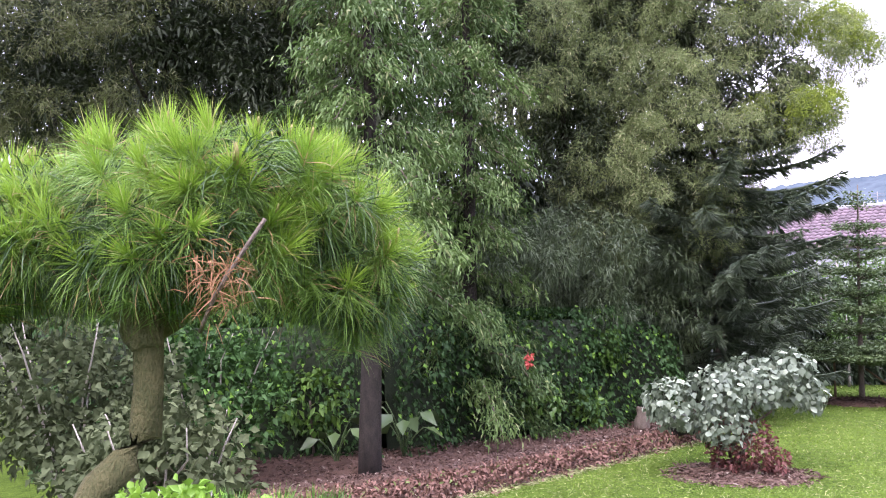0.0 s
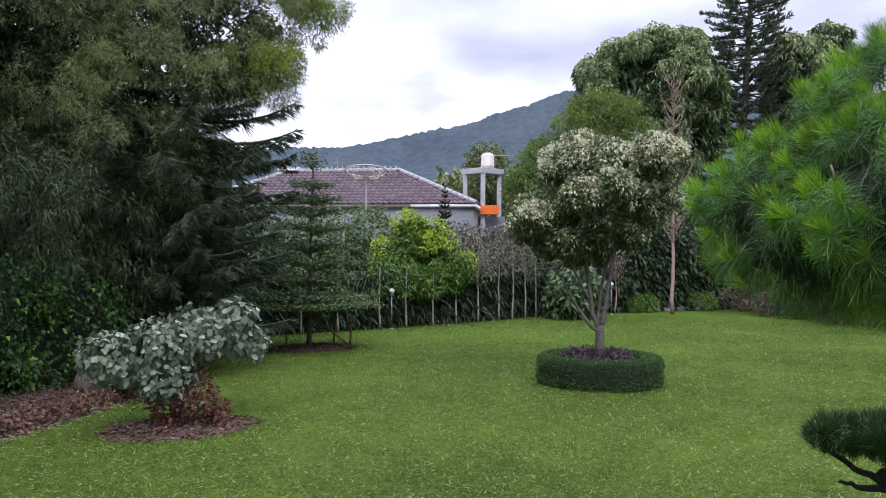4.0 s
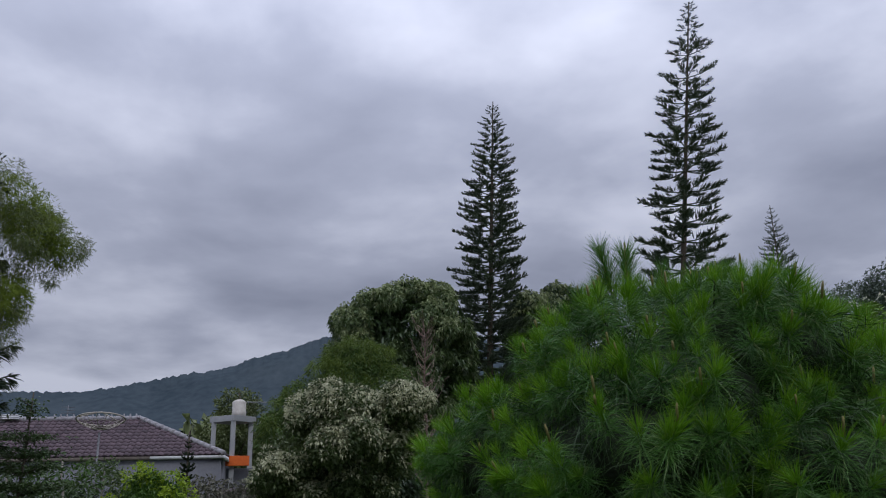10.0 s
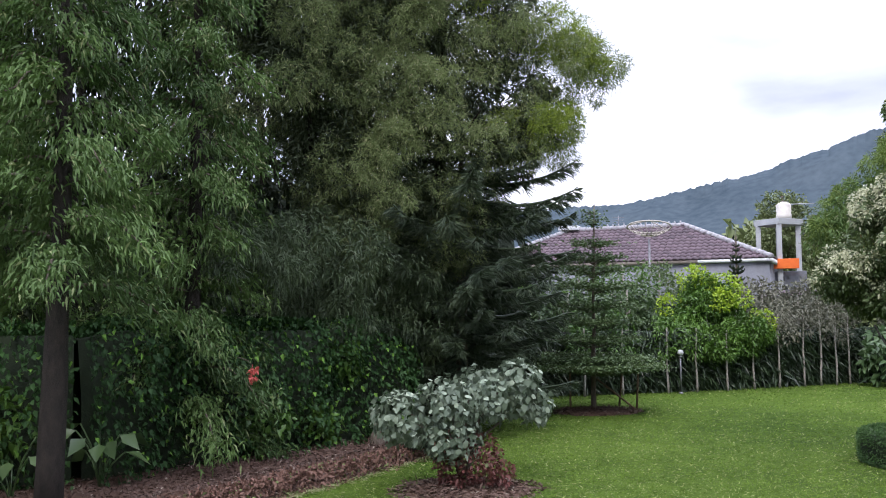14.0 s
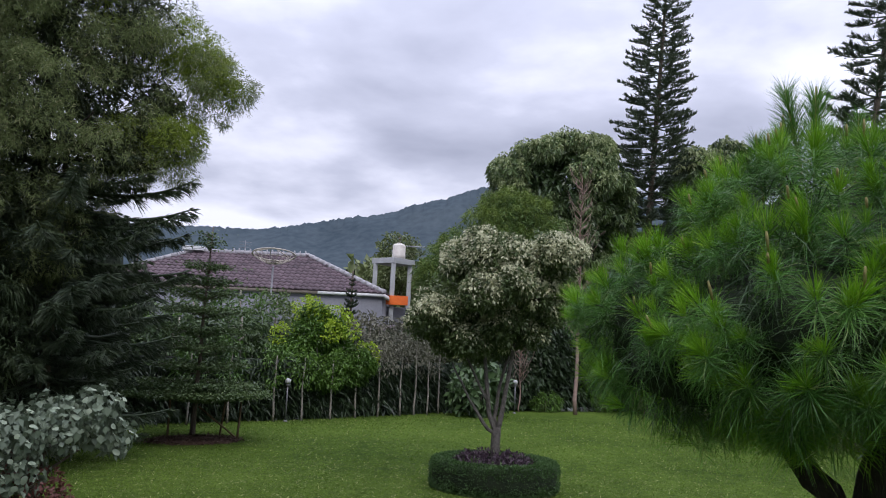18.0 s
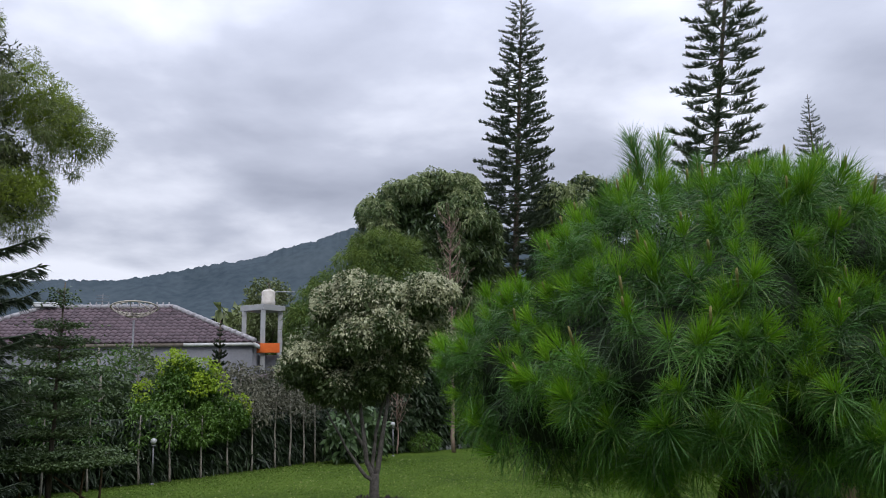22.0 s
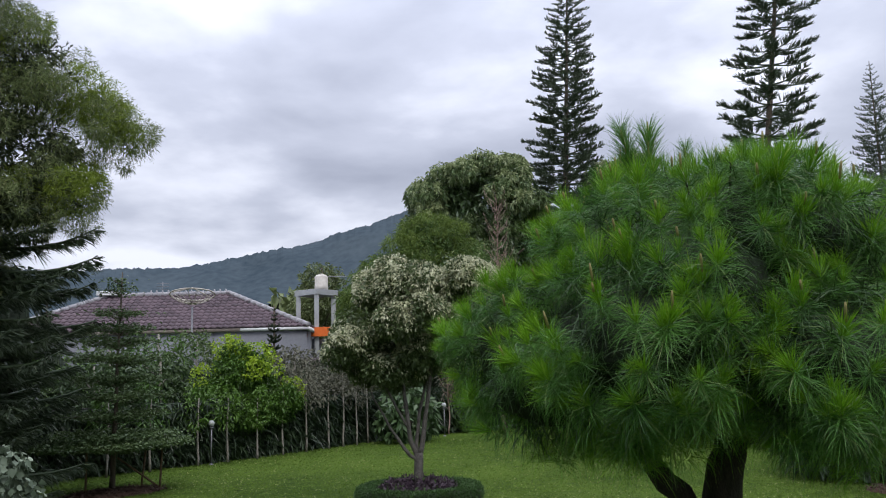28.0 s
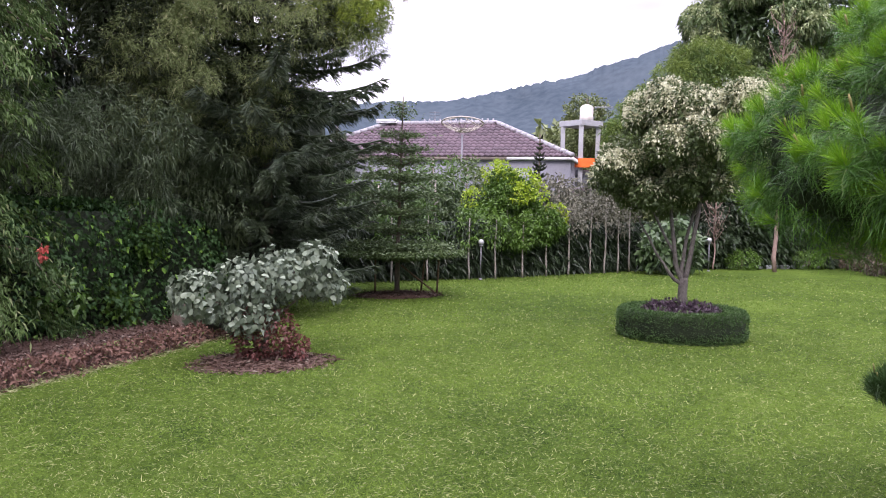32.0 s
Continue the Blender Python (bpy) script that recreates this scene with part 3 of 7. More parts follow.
def radial_limbs(z0, z1, reach, n, r0, rise=0.8, top=None):
    out = []
    for k in range(n):
        a = k * 2.4 + RNG.uniform(-0.4, 0.4)
        z = z0 + (z1 - z0) * (k + 0.5) / n
        d = np.array([math.cos(a), math.sin(a), 0]) * reach * RNG.uniform(0.7, 1.0)
        p = [(0, 0, z), d * 0.5 + (0, 0, z + rise * 0.6), d + (0, 0, z + rise)]
        out.append((bend(p, 7, 0.03), np.linspace(r0, r0 * 0.25, 7)))
    return out


def whorl_branch(length, nfol, up, twig, wide, start=0.15, sag=0.12, lift=0.18, curl=-0.25, thin=0.16, comb=0):
    """A branch of an araucaria along +x, clad in short upturned twigs."""
    s = np.linspace(0, 1, 9)
    line = np.stack([s * length, 0 * s, length * (-sag * np.sin(s * 2.4) * 1.0 + lift * s**3)], 1)
    f = start + (1 - start) * RNG.uniform(0, 1, nfol) ** 0.8
    P = np.stack([np.interp(f, s, line[:, k]) for k in range(3)], 1)
    side = RNG.choice([-1, 1], nfol)
    D = np.stack([RNG.uniform(0.35, 0.8, nfol), side * RNG.uniform(0.1, wide, nfol), np.sort(RNG.uniform(min(0.1, up), max(0.1, up), nfol))], 1)
    if comb:
        # side shoots stand apart along the branch
        j = np.minimum(((f - start) / (1 - start) * comb).astype(int), comb - 1)
        f = start + (1 - start) * (j + 0.5) / comb
        key = j * 2 + (side > 0)
        P = np.stack([np.interp(f, s, line[:, k]) for k in range(3)], 1)
        D = D[RNG.integers(0, nfol, 2 * comb)][key] + RNG.normal(size=(nfol, 3)) * 0.13
        D[:, 1] = np.abs(D[:, 1]) * side
        along = RNG.uniform(0, 0.55, (nfol, 1)) * twig * (1.05 - 0.45 * f)[:, None]
        P = P + unit(D) * along
    L = twig * (1.05 - 0.45 * f) * RNG.uniform(0.7, 1.2, nfol) * (0.6 if comb else 1)
    fol = strips(P, D, L, twig * thin, curl)
    P2 = P[: nfol // 2]
    fol2 = leaves(P2, D[: nfol // 2] * (1, 1, 0.4), L[: nfol // 2] * 0.8, twig * thin * 1.2, 0.05)
    return line, fol, fol2


def araucaria(name, at, height, label, profile, whorls, per, mat, twig=0.5, nfol=110, up=1.0, wide=0.9, lean=(0, 0), tilt=0.0, zmin=0.05, r0=0.25, sag=0.12, lift=0.18, start=0.15, curl=-0.25, thin=0.16, comb=0, tiers=None, uneven=(0.75, 1.1)):
    """A columnar conifer with branches in whorls. profile: (share of height, branch length)."""
    t = thing(name, at, 0, label, "tree")
    top = np.array([lean[0], lean[1], height])
    s = np.linspace(0, 1, 10)
    pts = s[:, None] * top
    part("trunk", tube(pts, np.linspace(r0, 0.03, 10), 8), M_BARK, t, smooth=True)
    variants = []
    for k in range(3):
        line, fol, fol2 = whorl_branch(1.0, nfol, up, twig, wide, start, sag, lift, curl, thin, comb)
        me = tri_mesh("branch", *join(tube(line, np.linspace(0.025, 0.006, 9), 5), fol, fol2))
        me.materials.append(mat)
        variants.append(me)
    for f in tiers or [zmin + (1 - zmin) * (w + 0.3 * RNG.uniform()) / whorls for w in range(whorls)]:
        ln = np.interp(f, [p[0] for p in profile], [p[1] for p in profile])
        if ln <= 0:
            continue
        c = top * f
        a0 = RNG.uniform(0, 360)
        for b in range(per):
            q = ln * RNG.uniform(*uneven)
            m = Matrix.Translation(c) @ Euler((radians(RNG.uniform(-15, 15)), radians(RNG.uniform(-6, 6) - tilt * f), radians(a0 + b * 360 / per + RNG.uniform(-12, 12)))).to_matrix().to_4x4() @ Matrix.Diagonal((q, q, q, 1))
            shared("branch", variants[int(RNG.integers(3))], t, m)
    return t


# slender araucaria over the mango
araucaria("araucaria_tree", (39.95, 31.55, 0), 28.2, "tall slender dark-green araucaria with dense whorls", [(0, 2.9), (0.35, 2.75), (0.6, 2.3), (0.8, 1.75), (0.93, 0.95), (1, 0.25)], 46, 7, M_ARAU, 0.25, 300, comb=12, lean=(1.15, -1.05), zmin=0.2, r0=0.3, tilt=8, sag=0.05, lift=0.1, thin=0.06, start=0.3, curl=-0.05, wide=1.0)
# open araucaria with separate tiers
araucaria("araucaria_tree", (42.4, 21.05, 0), 31.2, "tall open araucaria with widely spaced tiers of branches", [(0, 2.75), (0.5, 2.5), (0.75, 1.95), (0.88, 1.4), (0.96, 0.65), (1, 0.3)], 19, 7, M_ARAU, 0.3, 300, comb=12, tiers=[0.3, 0.34, 0.38, 0.42, 0.46, 0.49, 0.515, 0.55, 0.585, 0.61, 0.65, 0.673, 0.697, 0.725, 0.76, 0.785, 0.81, 0.838, 0.885, 0.905, 0.94, 0.962, 0.98, 0.992], lean=(1.4, -3.75), zmin=0.28, r0=0.28, tilt=7, sag=0.08, lift=0.1, start=0.32, wide=1.1, up=0.8, thin=0.05, curl=-0.1)
# far small one
araucaria("araucaria_tree", (86.8, 28.0, 0), 32.0, "distant slim araucaria against the cloud", [(0, 3.2), (0.6, 2.8), (0.85, 1.6), (1, 0.2)], 34, 6, M_ARAU, 0.28, 90, comb=9, thin=0.08, zmin=0.45, r0=0.35, tilt=10, sag=0.1, lift=0.12)
for x, y, h in ((80.8, 7.5, 22.9), (80.8, 6.1, 23.5), (80.9, 4.5, 20.6), (81.2, 3.4, 20.4), (81.0, -1.6, 22.1), (85.0, -3.6, 21.4)):
    araucaria("conifer", (x, y, 0), h, "distant dark-green conifer beyond the garden", [(0, 2.9), (0.6, 2.2), (0.85, 1.2), (1, 0.15)], 24, 7, M_FARC, 0.34, 80, comb=8, zmin=0.45, r0=0.3, tilt=14, thin=0.07)
# dark araucaria beside the casuarinas
araucaria("araucaria_tree", (4.75, 17.15, 0), 7.0, "young dark araucaria with flat drooping branch tiers", [(0, 1.9), (0.25, 2.1), (0.5, 2.35), (0.72, 2.2), (0.85, 1.6), (1, 0.4)], 22, 9, M_ARAUD, 0.2, 560, up=-0.5, wide=0.9, zmin=0.08, r0=0.14, sag=0.1, lift=0.09, curl=0.25, thin=0.035, comb=15, uneven=(0.5, 1.14))

# mango trees
MD = [(0, 0.1, 11.3, 3.6, 3.6, 2.7), (0.3, 0.2, 9.0, 3.6, 3.6, 2.4), (0.6, -0.5, 13.2, 1.6, 1.6, 1.2)]
ML = lobed(MD, 150, 0.5, 0.95, 0.7, 0.93, 1.03)
tree("mango_tree", (34.3, 32.6, 0), "large mango tree with dark rosettes of long leaves", "tree", (bend([(0, 0, 0), (0.2, 0, 4), (0, 0.1, 9)], 8), np.linspace(0.4, 0.2, 8)), radial_limbs(4.5, 9, 3.2, 6, 0.16, 2.5), M_BARK,
     [("crown", crown(ML, 3600, 0.13, 18, 0.25, 0.085, 0.5, 0.85, 0.45, 0.4), M_MANGO, ""),
      # inner leaves use a dark bush green to paint shade inside the crown
      ("inner_leaves", crown(MD, 800, 0.5, 18, 0.4, 0.14, 0.3, 0.4, 0.5, 0.3), M_BUSHD, "inner leaves coloured darker for shade"),
      # pale young rosettes on the lobe tops also paint the highlights there
      ("young_leaves", crown([(x, y, z + 0.14, a, b, c) for x, y, z, a, b, c in ML if z > 10.6], 1500, 0.1, 14, 0.22, 0.075, 0.15, 0.98, 0.45, 0.4), M_MANGOP, "paler rosettes of young leaves")])
M2 = lobed([(0, 0, 12.6, 2.6, 2.6, 2.6), (0, 0, 10.0, 2.6, 2.6, 2.6)], 110, 0.45, 0.8, 0.75, 0.92, 1.02)
tree("mango_tree", (44.3, 29.1, 0), "second mango tree half hidden behind the araucaria", "tree", (bend([(0, 0, 0), (0, 0.2, 5), (0, 0, 10)], 8), np.linspace(0.4, 0.2, 8)), radial_limbs(5, 10, 2.6, 5, 0.15, 2.5), M_BARK,
     [("crown", crown(M2, 1700, 0.14, 18, 0.27, 0.09, 0.5, 0.85, 0.35, 0.45), M_MANGO, ""),
      ("inner_leaves", crown([(0, 0, 12.4, 2.4, 2.4, 2.5), (0, 0, 10.0, 2.4, 2.4, 2.5)], 400, 0.5, 18, 0.4, 0.14, 0.3, 0.4, 0.5, 0.3), M_BUSHD, "inner leaves coloured darker for shade"),
      ("young_leaves", crown([(x, y, z + 0.14, a, b, c) for x, y, z, a, b, c in M2 if z > 13], 300, 0.1, 14, 0.3, 0.09, 0.3, 0.98, 0.35, 0.45), M_MANGOP, "paler rosettes of young leaves")])
# tall scrubby tree by the water tower
tree("scrubby_tree", (30.2, 42.4, 0), "tall ragged olive-green tree behind the water tower", "tree", (bend([(0, 0, 0), (0.3, 0, 4), (0, 0, 9)], 8), np.linspace(0.25, 0.06, 8)), radial_limbs(3, 8, 1.6, 6, 0.08, 1.0), M_BARK,
     [("crown", crown([(0, 0, 8, 1.3, 1.3, 1.4), (-0.9, 0, 6.6, 1.2, 1.2, 1.0), (0.9, 0.3, 6.2, 1.4, 1.2, 1.4), (0, 0, 4.2, 2.0, 1.8, 1.4), (-1.6, 0, 5, 1, 1, 0.8)], 520, 0.34, 20, 0.24, 0.1, 0.2, 0.6, 0.7), M_OLIVE, "")])
# bamboo clump
BB = [(0.4, -0.4, 7.7, 1.9, 1.2, 1.6), (-1.5, 0.5, 6.3, 1.3, 1.2, 1.15), (2.1, -1.2, 6.9, 1.5, 1.1, 1.5), (-2.6, 1.0, 5.4, 0.85, 0.85, 0.7), (0.3, 0, 4.4, 2.6, 1.2, 1.9)]
tree("bamboo_clump", (25.75, 28.3, 0), "feathery yellow-green bamboo clump behind the lawn", "bamboo", None, [(bend([(k * 0.4 - 1.6, 0.3 * (k % 3), 0), (k * 0.45 - 1.8, 0.2, 4), (k * 0.55 - 2.4, 0, 6.6 + 0.2 * k)], 7), np.linspace(0.05, 0.015, 7)) for k in range(9)], M_BAMPOLE,
     [("crown", crown(lobed(BB, 60, 0.45, 0.9, 0.7), 1500, 0.22, 30, 0.22, 0.024, 0.35, 0.8, 0.7, 0.4, True), M_BAMB, ""),
      # the clump's inside takes a darker green in place of shade
      ("inner_leaves", crown(BB, 800, 0.42, 20, 0.24, 0.06, 0.3, 0.5, 0.6, 0.3), M_CEDAR, "inner leaves coloured darker for shade")])


# bare reddish tree
def bare_tree(name, at, h, label, spread=0.9, n=46):
    t = thing(name, at, 0, label, "tree")
    part("trunk", tube(bend([(0, 0, 0), (0.08, 0.05, h * 0.4), (0, 0, h)], 10, 0.03), np.linspace(0.009 * h + 0.005, 0.016, 10), 7), M_DEAD, t, smooth=True)
    for k in range(n):
        z = h * RNG.uniform(0.3, 0.97)
        a = RNG.uniform(0, 6.28)
        q = spread * RNG.uniform(0.4, 1.0) * (1.15 - 0.6 * z / h)
        d = np.array([math.cos(a), math.sin(a), 0])
        line = bend([np.array([0, 0, z]), d * q * 0.5 + (0, 0, z + q * 0.5), d * q + (0, 0, z + q * 1.5)], 6, 0.03)
        part("twig", tube(line, np.linspace(0.018, 0.005, 6), 4), M_DEAD, t)
    m = 120
    P, U = shell([(0, 0, h * 0.66, spread * 0.9, spread * 0.9, h * 0.36)], m, 0.2)
    part("withered_leaves", leaves(P, U + (0, 0, -0.6), 0.14, 0.05), M_GREYL, t)
    return t


bare_tree("bare_tree", (25.3, 22.9, 0), 9.4, "slender leafless reddish tree with upright twigs", 1.1, 110)

# ---- casuarinas, cedars and green wall along the bed ----
def casuarina(at, label, top, ells, n_lobes, count, mat, young=(), fill=M_INNER, low=()):
    """A feathery tree: rounded lobes of fine sprays over a dense dark inside."""
    crowns = [("crown", crown(lobed(ells, n_lobes, 0.3, 0.75, 0.72), count, 0.18, 52, 0.095, 0.0105, 0.2, 0.55, 0.75, 0.28, True), mat, ""),
              # the fill inside the lobes is coloured dark to paint inner shade
              ("inner_foliage", crown([(x, y, z, a * 0.72, b * 0.72, c * 0.8) for x, y, z, a, b, c in ells if a > 0.8], 1100, 0.3, 26, 0.15, 0.04, 0.4, 0.2, 0.7, apart=False), fill, "inner foliage coloured dark for shade")]
    # young: these lobes take a brighter green, painting light onto the right side
    if young:
        crowns.append(("young_foliage", crown(lobed(young, 40, 0.2, 0.4, 0.65), 900, 0.16, 42, 0.1, 0.012, 0.15, 0.75, 0.75, 0.28, True), M_CASUY, "yellow-green foliage coloured as lit"))
    if low:
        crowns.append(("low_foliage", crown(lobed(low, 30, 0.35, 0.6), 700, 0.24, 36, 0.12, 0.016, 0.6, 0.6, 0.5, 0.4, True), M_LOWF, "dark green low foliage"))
    tree("casuarina_tree", at, label, "tree", (bend([(0, 0, 0), (0.1, 0.1, top * 0.45), (0.2, 0, top)], 9), np.linspace(0.2, 0.05, 9)), radial_limbs(3, top - 1, 1.7, 9, 0.06, 1.0), M_BARK_D, crowns)


casuarina((4.2, 17.0, 0), "tall casuarina with drooping feathery grey-green foliage", 12,
          [(0.1, 0, 8.2, 1.5, 1.4, 2.5), (1.4, -0.4, 8.2, 1.1, 1.0, 1.0), (2.15, -0.6, 7.8, 0.8, 0.7, 0.62), (2.75, -0.8, 7.4, 0.7, 0.6, 0.45), (3.3, -0.95, 7.0, 0.5, 0.42, 0.3), (1.45, -0.4, 5.95, 1.05, 1.0, 0.95), (1.75, -0.5, 6.8, 0.85, 0.75, 0.7), (0.0, 0, 10.9, 1.2, 1.2, 1.7), (-0.9, 0, 4.7, 1.9, 1.5, 1.9), (0.7, -0.4, 7.0, 0.95, 0.8, 0.8), (-1.0, -0.2, 8.4, 1.2, 1.1, 1.7), (-0.9, 0, 10.6, 1.1, 1.1, 1.4), (-0.5, -0.5, 6.3, 1.2, 0.9, 1.1)],
          215, 5200, M_CASU, [(2.3, -0.7, 7.95, 0.75, 0.55, 0.4), (2.95, -0.85, 7.4, 0.45, 0.4, 0.25), (1.9, -0.6, 6.2, 0.75, 0.8, 0.6), (1.2, -0.3, 8.8, 0.8, 0.8, 0.5)], low=[(-0.9, 0.5, 2.2, 1.5, 1.1, 1.9), (-2.2, 0.2, 2.6, 1.4, 1.0, 1.7)])
casuarina((1.6, 17.2, 0), "dense casuarina with hanging brownish-green curtains of twigs", 13,
          [(0.2, -0.3, 7.0, 1.9, 1.4, 2.5), (0.6, -0.6, 5.0, 1.6, 1.1, 1.5), (0, 0, 10.5, 1.8, 1.6, 2.5), (-0.9, -0.2, 8.5, 1.4, 1.2, 2.1), (1.3, -0.5, 8.6, 1.2, 1.0, 1.7)], 130, 2900, M_CASU, low=[(0.2, -1.7, 3.0, 1.3, 0.6, 0.9), (-1.5, -2.7, 3.1, 1.3, 0.6, 0.8), (1.3, -0.9, 2.7, 1.2, 0.6, 1.0)])
casuarina((-5.2, 13.0, 0), "casuarina with hanging foliage coloured dark for shade at the garden's edge", 11,
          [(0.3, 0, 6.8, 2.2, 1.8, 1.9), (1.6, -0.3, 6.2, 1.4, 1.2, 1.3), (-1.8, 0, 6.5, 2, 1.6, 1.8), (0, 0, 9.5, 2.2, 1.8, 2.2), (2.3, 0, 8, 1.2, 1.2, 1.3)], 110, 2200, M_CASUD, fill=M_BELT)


def cedar(at, h, label, spread, z0, n, mat, lean=0.0):
    """A conifer with fans of drooping sprays."""
    t = thing("cedar_tree", at, 0, label, "tree")
    part("trunk", tube(bend([(0, 0, 0), (0.05, 0, h * 0.4), (lean, 0, h)], 9), np.linspace(0.17, 0.03, 9), 9, 0.05), M_BARK_D, t, smooth=True)
    for k in range(n):
        f = (k + RNG.uniform()) / n
        z = z0 + (h - z0) * f
        a = k * 2.4 + RNG.uniform(-0.3, 0.3)
        q = spread * (1.05 - 0.75 * f) * RNG.uniform(0.7, 1.1)
        d = np.array([math.cos(a), math.sin(a), 0])
        line = bend([np.array([0, 0, z]), d * q * 0.5 + (0, 0, z + 0.1), d * q + (0, 0, z - 0.3 * q)], 7, 0.02)
        m = int(620 * q / spread) + 140
        i = RNG.uniform(0.2, 1, m)
        P = np.stack([np.interp(i, np.linspace(0, 1, 7), line[:, c]) for c in range(3)], 1) + RNG.normal(size=(m, 3)) * (0.16, 0.16, 0.08)
        D = d * 0.6 + RNG.normal(size=(m, 3)) * 0.6 + (0, 0, -0.55)
        br = part("branch", tube(line, np.linspace(0.03, 0.008, 7), 4), M_BARK, t)
        part("foliage", leaves(P, D, RNG.uniform(0.06, 0.15, m), 0.028, 0.35), mat, br)
    return t


cedar((-1.6, 11.25, 0), 9.5, "cedar with a bare dark trunk over the mulch bed", 1.5, 2.6, 44, M_CEDAR)
cedar((-0.3, 14.0, 0), 10.5, "green cedar with drooping sprays beside the ivy wall", 1.6, 0.5, 60, M_CEDAR)
cedar((-3.4, 14.2, 0), 9.0, "cedar with drooping sprays among dark trees", 1.7, 1.2, 46, M_CEDAR)


def leaf_wall(name, p0, p1, h, thick, n, L, W, mat, label, category, kind="", core=True, hang=0.5, bump=0.35):
    """A bank of foliage along a line, with an uneven face and top, round a solid dark core that stands in for inner
    shade.
    """
    t = thing(name, (0, 0, 0), 0, label, category, kind=kind)
    p0, p1 = np.array(p0, float), np.array(p1, float)
    u = unit((p1 - p0)[None])[0]
    ln = np.linalg.norm(p1 - p0)
    nrm = np.array([u[1], -u[0]])
    f = RNG.uniform(0, 1, n)
    z = RNG.uniform(0, 1, n) ** 0.85
    wob = np.array([noise.noise((a * ln * 0.8, b * h * 0.9, 4.0)) + 0.5 * noise.noise((a * ln * 2.3, b * h * 2.5, 7.0)) for a, b in zip(f, z)])
    hh = h * (1 + 0.18 * np.array([noise.noise((a * ln * 0.7, 2.0, 1.0)) for a in f]))
    off = thick / 2 * np.sqrt(np.clip(1.05 - z**4, 0, 1)) + wob * bump + RNG.normal(size=n) * 0.06
    side = np.where(RNG.uniform(0, 1, n) < 0.8, 1, -1)
    xy = p0 + f[:, None] * (p1 - p0) + nrm * (off * side)[:, None]
    P = np.column_stack([xy, z * hh])
    D = np.column_stack([nrm[None] * side[:, None], np.zeros(n)]) + RNG.normal(size=(n, 3)) * 0.6 + (0, 0, -hang)
    if core:
        m = 24
        g = np.linspace(0, 1, m)
        hc = h * (0.9 + 0.1 * np.array([noise.noise((a * ln * 0.7, 2.0, 1.0)) for a in g]))
        V, F = [], []
        for k in range(m):
            c = p0 + g[k] * (p1 - p0)
            for s, zz in ((1, 0), (0.8, 0.6), (0.35, 1), (-0.35, 1), (-0.8, 0.6), (-1, 0)):
                q = c + nrm * s * thick * 0.32
                V.append((q[0], q[1], zz * hc[k]))
        for k in range(m - 1):
            for j in range(5):
                a = k * 6 + j
                F += [(a, a + 6, a + 7), (a, a + 7, a + 1)]
        part("shade_core", (np.array(V), np.array(F)), M_CORE, t)
    part("foliage", leaves(P, D, L * RNG.uniform(0.6, 1.3, n), W * RNG.uniform(0.7, 1.3, n), 0.25), mat, t)
    return t


leaf_wall("ivy_wall", (3.3, 16.5), (-1.75, 13.1), 2.3, 1.2, 26000, 0.085, 0.065, M_IVY, "tall wall of dark glossy climbing leaves", "ivy", hang=0.7, bump=0.5)
leaf_wall("ivy_wall", (-1.75, 13.1), (-6.5, 11.9), 2.3, 1.2, 14000, 0.085, 0.065, M_IVY, "shaded wall of dark climbing leaves", "ivy", hang=0.7)
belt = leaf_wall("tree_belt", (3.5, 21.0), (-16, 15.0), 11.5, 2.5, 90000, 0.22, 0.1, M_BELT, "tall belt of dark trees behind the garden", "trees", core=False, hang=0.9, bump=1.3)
for k in range(16):
    x = 3.2 - k * 1.25
    part("trunk", tube(bend([(x, 20.9 - k * 0.38, 0), (x + 0.1, 20.9 - k * 0.38, 5), (x + RNG.normal() * 0.3, 20.9 - k * 0.38, 11)], 7, 0.02), np.linspace(0.16, 0.04, 7), 7), M_BARK_D, belt, "dark straight trunk", smooth=True)
leaf_wall("dark_shrubbery", (7.2, 21.8), (-0.5, 18.6), 5.2, 1.6, 9000, 0.3, 0.14, M_STRAP, "dark shrubbery under the casuarinas", "shrubbery", hang=0.6)
for x, y, z, r in ((0.75, 14.1, 0.75, 0.42), (1.6, 14.9, 0.5, 0.35), (-2.6, 12.2, 1.0, 0.45), (2.2, 15.4, 1.5, 0.3)):
    t = thing("leafy_bush", (x, y, 0), 0, "bright green broad-leaved bush before the ivy", "bush")
    part("stem", tube(bend([(0, 0.3, 0), (0, 0.1, z * 0.6), (0, 0, z)], 6), 0.02, 5), M_BARK, t)
    part("leaves", crown([(0, 0, z, r, r * 0.6, r)], 36, 0.16, 9, 0.13, 0.085, 0.4), M_YELD, t)

